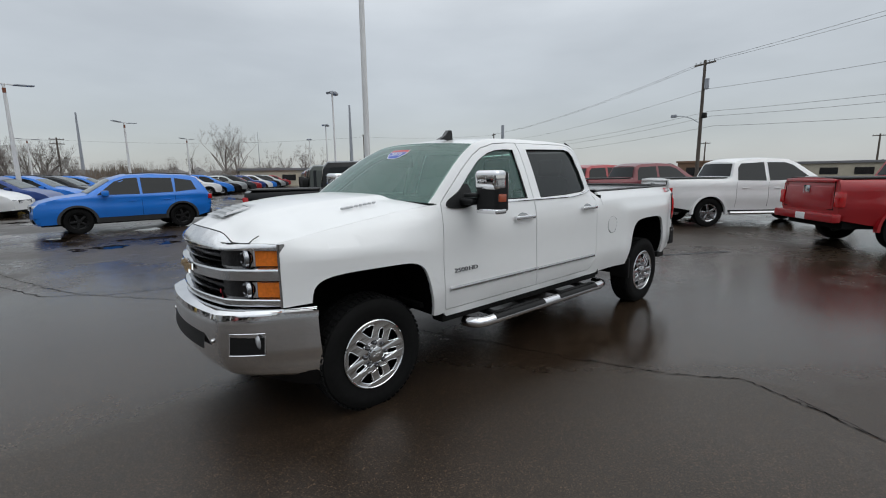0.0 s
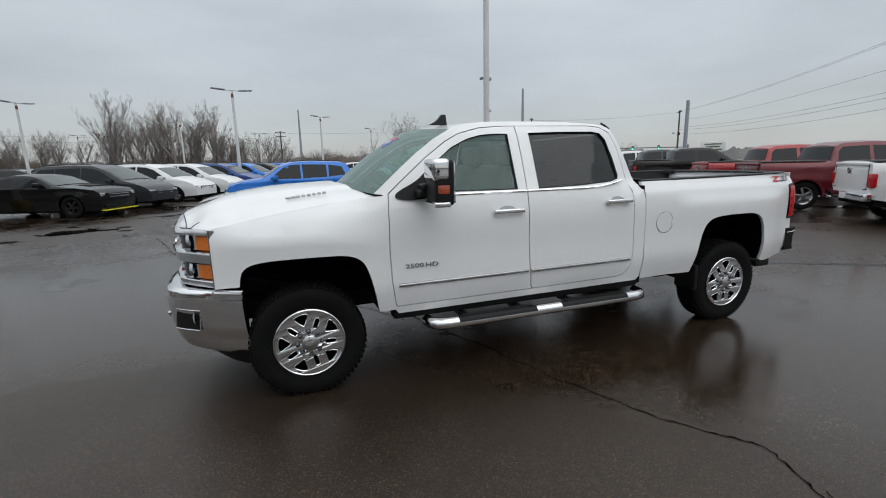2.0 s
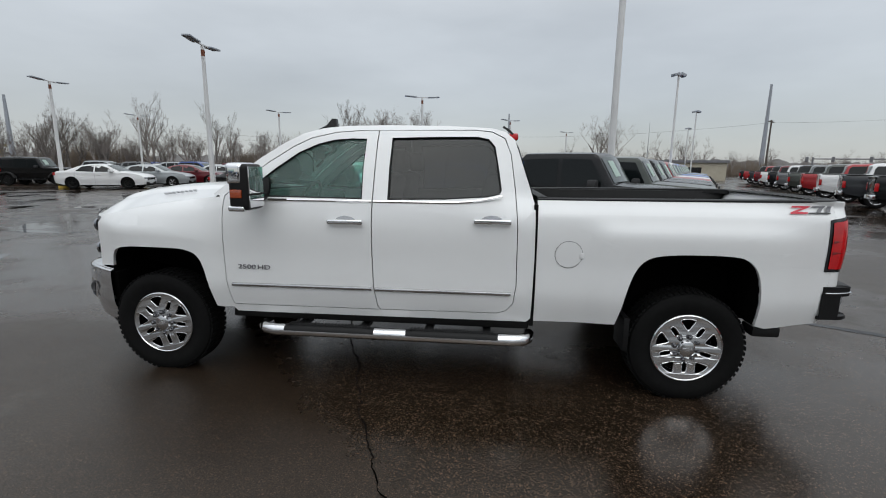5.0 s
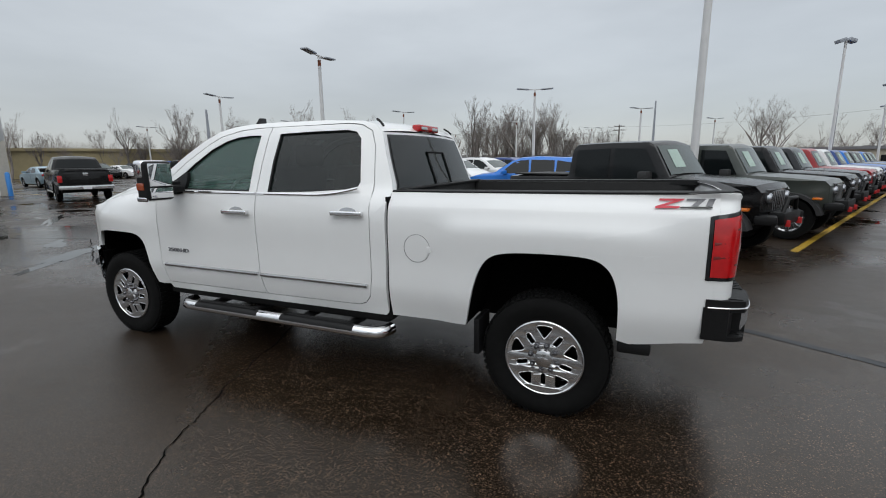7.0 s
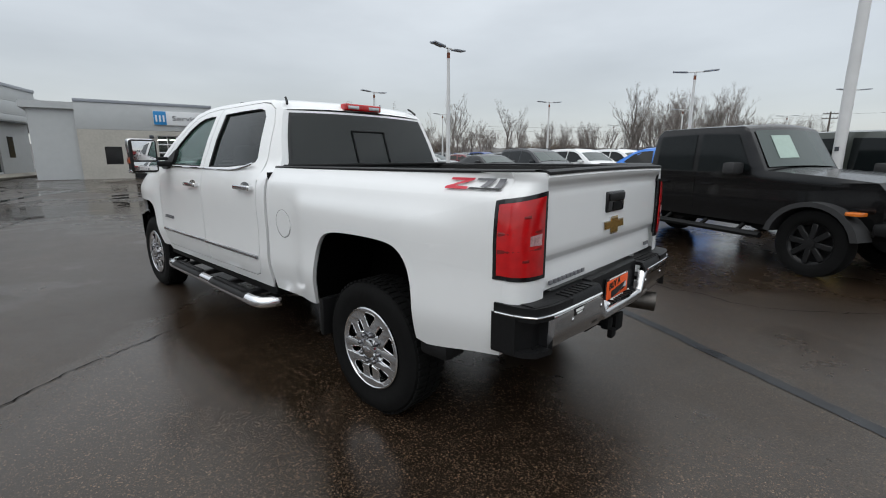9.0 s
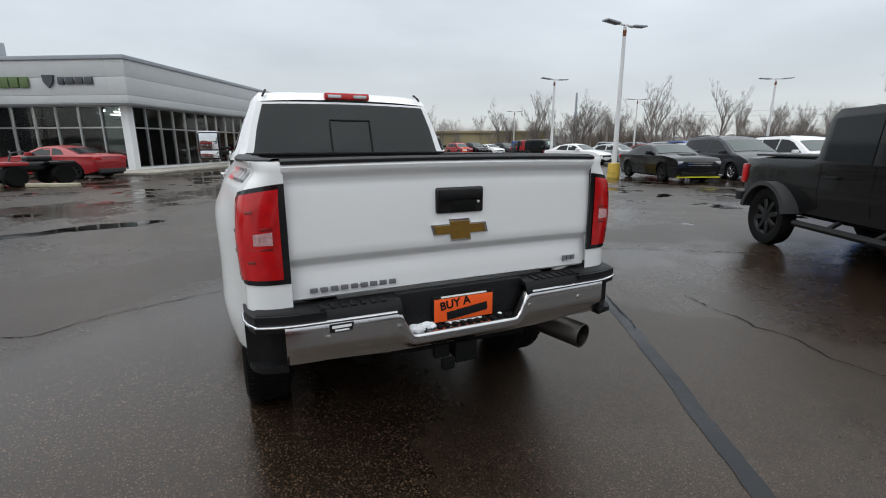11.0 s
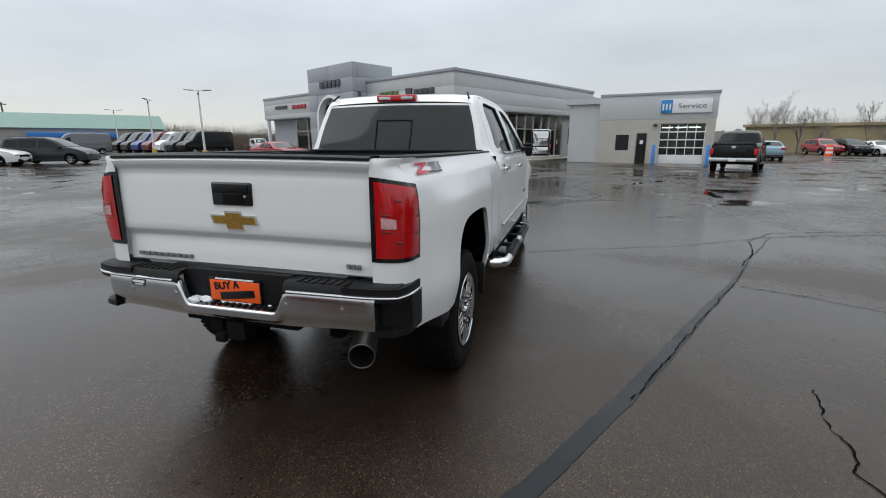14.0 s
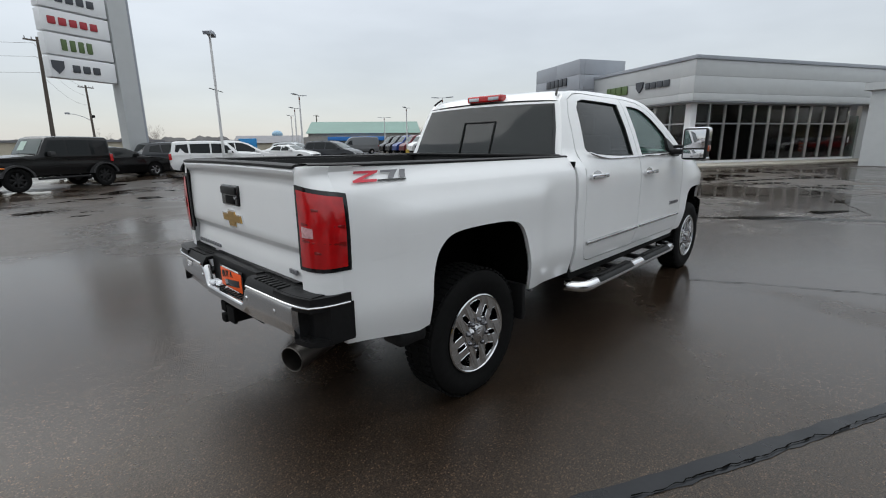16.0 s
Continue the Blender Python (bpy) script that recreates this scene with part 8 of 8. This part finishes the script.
    for s in (1, -1):
        if rugged:
            bm = bmesh.new()
            lathe(bm, [(0, 0.05), (0.06, 0.045), (0.085, 0.02), (0.09, -0.02)], 16, "X", (fx + 0.03, s * 0.42, gz[1] - 0.14))
            keep("headlight", bm, "lamp_bowl")
            for xc in (xr, xf):
                bm = bmesh.new()
                pts = [(xc + R * 1.30 * math.cos(t), R + R * 1.22 * math.sin(t)) for t in (math.radians(12 + 156 * k / 12) for k in range(13))]
                inn = [(xc + R * 1.12 * math.cos(t), R + R * 1.08 * math.sin(t)) for t in (math.radians(168 - 156 * k / 12) for k in range(13))]
                prism(bm, pts + inn, s * (hw - 0.10), s * (hw + 0.16), "y")
                keep("fender_flare", bm, "cladding")
            bm = bmesh.new()
            tube(bm, [(xr + R * 1.5, s * (hw + 0.06), 0.42), (xf - R * 1.5, s * (hw + 0.06), 0.42)], 0.045, 8)
            for xb in (-0.6, 0.1, 0.7):
                rod(bm, (xb, s * (hw - 0.1), 0.52), (xb, s * (hw + 0.06), 0.42), 0.03)
            keep("side_step", bm, "black_plastic")
        else:
            keep("headlight", one_box(fx - 0.22, fx + 0.0, s * (hw * 0.58), s * (hw - 0.10), gz[1] - 0.10, gz[1] + 0.02, 0.03), "clear_lens")
        tz = 1.0 if style in ("pickup", "jeep_pickup") else belt - 0.08
        th = 0.30 if style in ("pickup", "box_suv", "jeep_pickup", "off_roader") else 0.16
        keep("tail_light", one_box(rx - 0.02, rx + 0.10, s * (hw * (0.80 if open_bed or rugged else 0.60)), s * (hw - 0.035), tz - th / 2, tz + th / 2, 0.025), "red_lens")
        keep("mirror", one_box(wins[-1][-1][0] - 0.28, wins[-1][-1][0] - 0.10, s * (hw - 0.02), s * (hw + 0.20), belt + 0.04, belt + 0.20, 0.04), "body" if not rugged else "cladding")
        for k, poly in enumerate(wins):
            if len(wins) > 1 and not (style in ("suv", "minivan", "box_suv") and k == 0):
                hx = poly[0][0] + 0.12
                keep("door_handle", one_box(hx, hx + 0.18, s * (surf(hx, belt - 0.12) + 0.005), s * (surf(hx, belt - 0.12) + 0.03), belt - 0.14, belt - 0.11, 0.008), "body")
                bm = bmesh.new()
                xs = poly[0][0] - 0.03
                tube(bm, [(xs, s * (surf(xs, z) + 0.001), z) for z in np.linspace(max(zb + 0.1, R * 2.0 if abs(xs - xr) < R * 1.3 else zb + 0.1), belt + 0.04, 6)], 0.004, 4)
                keep("door_gap", bm, "frame_black")
    if not rugged:
        for k, zz in enumerate((gz[0] + 0.05, gz[1] - 0.05)):
            keep("grille_bar", one_box(fx + 0.02, fx + 0.045, -gw * 0.92, gw * 0.92, zz - 0.012, zz + 0.012, 0.004), "satin_chrome")
        if style in ("sedan", "coupe", "minivan", "suv", "box_suv"):
            keep("tail_panel", one_box(rx - 0.012, rx + 0.06, -hw * 0.42, hw * 0.42, belt - 0.24, belt - 0.05, 0.015), "cladding" if style == "coupe" else "body")
            keep("plate_bar", one_box(rx - 0.022, rx + 0.02, -0.16, 0.16, 0.58, 0.70, 0.01), "sign_white")
    if style == "coupe":
        bm = one_box(fx - 0.10, fx + 0.10, -hw * 0.86, hw * 0.86, zb - 0.03, zb + 0.005, 0.01)
        keep("splitter_guard", bm, "splitter_yellow")
        keep("hood_intake", one_box(1.35, 1.75, -0.28, 0.28, top_z(1.55) + 0.02, top_z(1.55) + 0.065, 0.02, turn=Matrix.Rotation(radians(4), 4, "Y")), "black_plastic")
    if style == "pickup":
        gate = [(-hw + 0.22, 0.80), (-hw + 0.22, top[2][1] - 0.04), (hw - 0.22, top[2][1] - 0.04), (hw - 0.22, 0.80)]
        bm = bmesh.new()
        pts = [(rx - 0.004 - (0.0 if z > 1 else 0.0), y, z) for y, z in gate + gate[:1]]
        tube(bm, pts, 0.010, 5)
        keep("tailgate_gap", bm, "frame_black")
        keep("tailgate_panel", one_box(rx - 0.022, rx + 0.05, -hw + 0.26, hw - 0.26, 0.86, top[2][1] - 0.12, 0.03, 3), "body")
        keep("tailgate_spoiler", one_box(rx - 0.035, rx + 0.05, -hw + 0.24, hw - 0.24, top[2][1] - 0.06, top[2][1] + 0.012, 0.02, 3), "body")
        keep("tailgate_emblem", one_box(rx - 0.035, rx - 0.018, -0.10, 0.10, 1.10, 1.27, 0.03), "satin_chrome")
        keep("plate_bar", one_box(rx - 0.128, rx - 0.115, -0.15, 0.15, 0.56, 0.70, 0.01), "sign_white")
        for s in (1, -1):
            bm = bmesh.new()
            tube(bm, [(xr + R * 1.5, s * (hw - 0.02), 0.40), (xf - R * 1.5, s * (hw - 0.02), 0.40)], 0.05, 8)
            keep("side_step", bm, "satin_chrome")
            for xc in (xr, xf):
                bm = bmesh.new()
                pts = [(xc + R * 1.30 * math.cos(t), R + R * 1.27 * math.sin(t)) for t in (math.radians(-4 + 188 * k / 16) for k in range(17))]
                inn = [(xc + R * 1.16 * math.cos(t), R + R * 1.16 * math.sin(t)) for t in (math.radians(184 - 188 * k / 16) for k in range(17))]
                prism(bm, pts + inn, s * (hw - 0.08), s * (hw + 0.02), "y")
                keep("arch_lip", bm, "body")
    bw = hw * (0.96 if not rugged else 0.92)
    if rugged:
        bm = one_box(fx + 0.04, fx + 0.26, -0.42, 0.42, 0.58, 0.78, 0.04)
        for q in (1, -1):
            box(bm, fx - 0.10, fx + 0.20, q * 0.40, q * 0.74, 0.60, 0.74, 0.04, turn=Matrix.Rotation(radians(-18 * q), 4, "Z"))
        tube(bm, [(fx + 0.20, -0.34, 0.76), (fx + 0.22, -0.20, 0.98), (fx + 0.22, 0.20, 0.98), (fx + 0.20, 0.34, 0.76)], 0.032, 8)
        for q in (1, -1):
            keep("tow_hook", one_box(fx + 0.24, fx + 0.31, q * 0.30 - 0.02, q * 0.30 + 0.02, 0.56, 0.66, 0.01), "hook_red")
            keep("fender_marker", one_box(xf + R * 0.85, xf + R * 1.22, q * (hw + 0.02), q * (hw + 0.165), R * 1.93, R * 2.05, 0.02), "amber")
        keep("front_bumper", bm, "black_plastic")
        keep("rear_bumper", one_box(rx - 0.18, rx + 0.02, -bw, bw, 0.55, 0.70, 0.03), "black_plastic")
        if style == "off_roader":
            bm = bmesh.new()
            lathe(bm, [(0.05, -0.16), (0.20, -0.17), (0.30, -0.20), (0.39, -0.16), (0.40, 0.0), (0.30, 0.02)], 28, "X", (rx - 0.02, 0.05, 1.12))
            keep("spare_wheel", bm, "rubber")
    elif style == "pickup":
        keep("front_bumper", one_box(fx - 0.15, fx + 0.06, -bw, bw, 0.50, 0.72, 0.05), "chrome")
        keep("rear_bumper", one_box(rx - 0.12, rx + 0.05, -bw, bw, 0.55, 0.72, 0.03), "chrome")
    else:
        keep("front_intake", one_box(fx - 0.12, fx + 0.02, -hw * 0.72, hw * 0.72, zb + 0.03, zb + 0.20, 0.03), "black_plastic")
        keep("rear_valance", one_box(rx - 0.02, rx + 0.12, -hw * 0.8, hw * 0.8, zb + 0.02, zb + 0.22, 0.03), "cladding")
    if open_bed:
        x0, x1 = top[2][0] + 0.08, top[3][0] - 0.03
        zt = top[3][1]
        keep("bed_opening", one_box(x0, x1, -hw + 0.16, hw - 0.16, zt + 0.02, zt + 0.052, 0.01), "liner")
    if style in ("suv", "minivan", "box_suv"):
        for s in (1, -1):
            bm = bmesh.new()
            tube(bm, [(x, s * (surf(x, top_z(x) - 0.06) - 0.06), top_z(x) + 0.045) for x in np.linspace(top[5][0], top[7][0], 7)], 0.018, 6)
            keep("roof_rail", bm, "cladding")
    # wheels
    bm = bmesh.new()
    lathe(bm, [(R * 0.62, -0.20), (R * 0.85, -0.22), (R * 0.97, -0.20), (R, -0.15), (R, -0.05), (R * 0.97, -0.01), (R * 0.84, 0.0), (R * 0.68, -0.01), (R * 0.62, -0.03)], 36, "Y")
    tyre = link_mesh("tyre", bm, M["rubber"])
    bm = bmesh.new()
    lathe(bm, [(R * 0.64, -0.02), (R * 0.62, -0.035), (R * 0.56, -0.05), (R * 0.56, -0.12), (0.0, -0.12)], 30, "Y")
    for k in range(5 if not rugged else 8):
        a = 2 * math.pi * k / (5 if not rugged else 8)
        vs = box(bm, R * 0.08, R * 0.60, -0.055, -0.022, -R * 0.085, R * 0.085, 0.01, 1)
        bmesh.ops.transform(bm, matrix=Matrix.Rotation(a, 4, "Y"), verts=[v for v in vs if v.is_valid])
    lathe(bm, [(0.0, -0.012), (R * 0.14, -0.015), (R * 0.17, -0.05)], 16, "Y")
    rim = link_mesh("rim", bm, M["alloy"])
    td, rd = tyre.data, rim.data
    bpy.data.objects.remove(tyre)
    bpy.data.objects.remove(rim)
    MESHES[style] = (out, td, rd, (xr, xf), R, hw + (0.10 if rugged else 0.0))
    return MESHES[style]


def vehicle(style, color, x, y, heading, label, scale=1.0, rims="alloy", name=None, group="parked vehicles", over=None):
    """A parked vehicle with its middle at (x, y), facing heading in degrees from +x."""
    out, td, rd, (xr, xf), R, hw = style_meshes(style)
    cat = {"pickup": "pickup truck", "jeep_pickup": "pickup truck", "off_roader": "off-road vehicle", "cargo_van": "van", "box_suv": "suv"}.get(style, style)
    t = thing(name or cat.replace(" ", "_").replace("-", "_"), label, cat, pose(x, y, 0, 0, 0, heading) @ Matrix.Diagonal((scale, scale, scale, 1)), group)
    for nm, me, mm, _ in out:
        o = new(nm, me)
        o.parent = t
        mt = P[color] if mm == "body" else M[mm]
        if over and nm in over:
            mt = over[nm]
        if mm == "body" or (over and nm in over):
            o.material_slots[0].link = "OBJECT"
            o.material_slots[0].material = mt
    for xw in (xr, xf):
        for s in (1, -1):
            w = new("wheel")
            w.parent = t
            w.matrix_basis = Matrix.Translation((xw, s * (hw - 0.01), R)) @ Matrix.Rotation(xw, 4, "Y") @ Matrix.Diagonal((1, s, 1, 1))
            a, b = new("tyre", td), new("rim", rd)
            a.parent = b.parent = w
            if rims != "alloy":
                b.material_slots[0].link = "OBJECT"
                b.material_slots[0].material = M[rims]
    return t


def at_wheel(style, wheel, side, x, y, heading, scale=1.0):
    """The middle of a vehicle whose given wheel ('r' or 'f'), on the side +1 left or -1 right, touches the ground at (x, y)."""
    _, _, _, (xr, xf), R, hw = style_meshes(style)
    lx, ly = (xr if wheel == "r" else xf) * scale, side * (hw - 0.1) * scale
    a = radians(heading)
    return x - lx * math.cos(a) + ly * math.sin(a), y - lx * math.sin(a) - ly * math.cos(a)


GL = at_wheel("jeep_pickup", "f", -1, -5.54, -4.66, 152)
vehicle("jeep_pickup", "black", *GL, 152, "black open-bed off-road pickup with black wheels and side steps", 1.0, "dark_rim")
J2 = at_wheel("off_roader", "f", -1, -7.2, -7.25, 154)
for k, c in enumerate(("green", "black", "charcoal", "red", "white", "navy", "blue", "charcoal", "grey", "blue", "black", "grey")):
    vehicle("off_roader", c, J2[0] - 1.22 * k, J2[1] - 2.78 * k, 154, {"green": "dark olive", "charcoal": "charcoal grey", "navy": "dark blue"}.get(c, c) + " off-road vehicle parked in a row on wet asphalt", 1.0, "dark_rim" if k % 3 else "alloy")
vehicle("suv", "blue", *at_wheel("suv", "f", 1, 0.90, -13.40, 3), 3, "bright blue suv with black wheels on wet asphalt", 1.0, "dark_rim")
vehicle("pickup", "white", *at_wheel("pickup", "r", -1, -12.66, -1.33, 140), 140, "white crew cab pickup with chrome bumpers", 0.98)
vehicle("pickup", "red", *at_wheel("pickup", "r", -1, -10.77, 2.79, 131), 131, "red lifted crew cab pickup with dark wheels", 1.0, "dark_rim", over={"rear_bumper": P["red"]})
vehicle("pickup", "maroon", *at_wheel("pickup", "r", -1, -13.9, -4.75, 150), 150, "maroon crew cab pickup parked in a row", 0.96)
vehicle("pickup", "red", *at_wheel("pickup", "r", -1, -14.9, -7.3, 150), 150, "red crew cab pickup with dark wheels in a row", 0.96, "dark_rim")
for k, c in enumerate(("black", "charcoal", "white", "red", "green", "grey", "black", "white", "maroon", "charcoal", "red", "black")):
    vehicle("pickup", c, -19.8 - 1.35 * k, -13.75 - 3.5 * k, 150, {"green": "olive", "charcoal": "charcoal grey"}.get(c, c) + " pickup truck in a long parked row", 1.0, "alloy")
vehicle("coupe", "black", *at_wheel("coupe", "f", -1, 6.7, -14.6, 160), 160, "black sports coupe with yellow splitter guards", 1.0, "dark_rim")
for k, (st, c) in enumerate((("minivan", "charcoal"), ("minivan", "white"), ("minivan", "white"), ("minivan", "navy"), ("minivan", "blue"), ("minivan", "charcoal"), ("minivan", "blue"), ("sedan", "black"), ("sedan", "maroon"), ("suv", "grey"), ("suv", "white"))):
    x, y = at_wheel(st, "f", -1, 5.9 - 1.22 * k, -17.6 - 2.85 * k, 158)
    vehicle(st, c, x, y, 158, {"charcoal": "dark grey", "navy": "dark blue"}.get(c, c) + " " + st + " parked in a row")
for k, (st, c) in enumerate((("sedan", "white"), ("sedan", "silver"), ("sedan", "maroon"), ("sedan", "silver"), ("suv", "grey"), ("suv", "black"), ("sedan", "charcoal"), ("suv", "white"))):
    vehicle(st, c, 21.4 - 0.7 * k, -22.4 - 3.05 * k, 196, c + " " + st + " parked facing the drive lane", 1.0, "dark_rim" if k == 0 else "alloy")
for k, (st, c) in enumerate((("off_roader", "black"), ("off_roader", "red"), ("off_roader", "black"), ("suv", "charcoal"), ("off_roader", "navy"))):
    vehicle(st, c, 28.4 + 3.0 * k, -24.6 - 1.5 * k, 196, {"navy": "dark blue", "charcoal": "dark grey"}.get(c, c) + " vehicle parked along the far lane", 1.0, "dark_rim")
for k, (st, c) in enumerate((("suv", "red"), ("suv", "black"), ("sedan", "white"), ("suv", "charcoal"), ("sedan", "black"), ("suv", "black"))):
    vehicle(st, c, 53.0 - 0.75 * k, -27.6 - 2.3 * k * 0.9, 186, {"charcoal": "dark grey"}.get(c, c) + " " + st + " parked before the trees", 1.0)
for k in range(26):
    c = ("white", "grey", "black", "silver", "charcoal", "maroon", "white", "navy", "silver")[k % 9]
    st = ("suv", "sedan", "minivan", "suv", "sedan")[k % 5]
    vehicle(st, c, 11.0 + (k % 13) * 2.7, -41.5 - 8.0 * (k // 13) - 0.9 * (k % 13) * 0.5, 172 if k % 2 else 186, {"charcoal": "dark grey", "navy": "dark blue"}.get(c, c) + " " + st + " in the crowded back rows", 1.0)
for k in range(14):
    c = ("white", "blue", "black", "silver", "charcoal", "red", "navy")[k % 7]
    st = ("suv", "minivan", "sedan")[k % 3]
    vehicle(st, c, -8.0 - 1.4 * k, -40.0 - 2.1 * k, 165, {"charcoal": "dark grey", "navy": "dark blue"}.get(c, c) + " " + st + " in a distant parked row", 1.0)
# by the dealership
vehicle("pickup", "black", *at_wheel("pickup", "r", 1, 19.0, -8.30, -22), -22, "black pickup truck stopped by the service door", 1.0, "dark_rim")
vehicle("sedan", "ice", 36.6, -16.6, -10, "pale blue sedan stopped before a pickup truck", 1.0)
vehicle("coupe", "red", 21.3, 18.2, 246, "bright red sports coupe with dark hood scoop on display", 1.0, "dark_rim", over={"splitter_guard": M["black_plastic"]})
vehicle("coupe", "red", 20.1, 8.6, 62, "red sports coupe parked before the showroom glass", 1.0, "dark_rim", over={"splitter_guard": M["black_plastic"]})
vehicle("coupe", "maroon", 28.9, 6.2, -27, "dark red sports coupe on show inside glass", 1.0, "dark_rim", over={"splitter_guard": M["black_plastic"]})
# black off-roader with tan top, white suv, vans by the road
vehicle("off_roader", "black", *at_wheel("off_roader", "f", 1, -4.91, 18.75, 206), 206, "black off-road vehicle with a tan canvas top", 1.0, "dark_rim", over={"rear_window": M["canvas"]})
vehicle("box_suv", "white", *at_wheel("box_suv", "f", -1, 3.9, 20.85, -17), -17, "white compact suv with black roof rails", 1.0, "dark_rim")
for k, (st, c, x, y, h) in enumerate((("sedan", "black", -0.9, 25.6, 10), ("suv", "charcoal", 2.9, 28.6, 8), ("minivan", "white", 5.6, 27.0, 6), ("minivan", "charcoal", 16.6, 33.0, -62), ("sedan", "white", 13.2, 34.4, -60), ("suv", "silver", 15.9, 38.5, -60))):
    vehicle(st, c, x, y, h, {"charcoal": "dark grey"}.get(c, c) + " " + st + " parked beyond the sign", 1.0)
for k, (st, c) in enumerate((("cargo_van", "black"), ("cargo_van", "charcoal"), ("cargo_van", "white"), ("cargo_van", "maroon"), ("cargo_van", "navy"), ("cargo_van", "charcoal"), ("cargo_van", "black"))):
    vehicle(st, c, 42.3 + 0.75 * k, 43.8 + 2.7 * k, 163, {"charcoal": "dark grey", "navy": "dark blue"}.get(c, c) + " cargo van in a row beside the building", 1.10)
vehicle("cargo_van", "grey", 36.2, 56.8, 152, "long grey van with dark side windows", 1.0)
vehicle("off_roader", "white", 48.6, 40.6, 236, "white off-road vehicle beside a row of vans", 1.0, "dark_rim")
for k, c in enumerate(("maroon", "white", "charcoal")):
    vehicle("cargo_van", c, 55.0 + 2.6 * k, 39.5 - 1.6 * k, 183, {"charcoal": "dark grey"}.get(c, c) + " cargo van beyond the showroom corner", 1.0)
# small quad bike on display
quad = thing("quad_bike", "small black and red quad bike on display", "quad bike", pose(15.75, 8.35, 0, 0, 0, 133) @ Matrix.Diagonal((1.25, 1.25, 1.25, 1)))
bm = one_box(-0.75, 0.75, -0.28, 0.28, 0.40, 0.72, 0.10, 3)
box(bm, -0.55, 0.10, -0.20, 0.20, 0.70, 0.88, 0.07, 3)
part("quad_body", bm, P["black"], quad)
for xx in (-0.62, 0.62):
    part("fender", one_box(xx - 0.36, xx + 0.36, -0.60, 0.60, 0.60, 0.72, 0.05), P["red"] if xx > 0 else P["black"], quad)
    for s in (1, -1):
        bm = bmesh.new()
        lathe(bm, [(0.13, -0.12), (0.28, -0.13), (0.31, -0.08), (0.31, 0.08), (0.28, 0.13), (0.13, 0.12), (0.0, 0.10)], 20, "Y", (xx, s * 0.48, 0.31))
        part("wheel", bm, M["rubber"], quad)
bm = bmesh.new()
tube(bm, [(0.25, -0.38, 1.02), (0.38, -0.1, 0.98), (0.38, 0.1, 0.98), (0.25, 0.38, 1.02)], 0.02, 6)
rod(bm, (0.38, 0, 0.98), (0.5, 0, 0.7), 0.025)
part("handlebar", bm, M["cable"], quad)
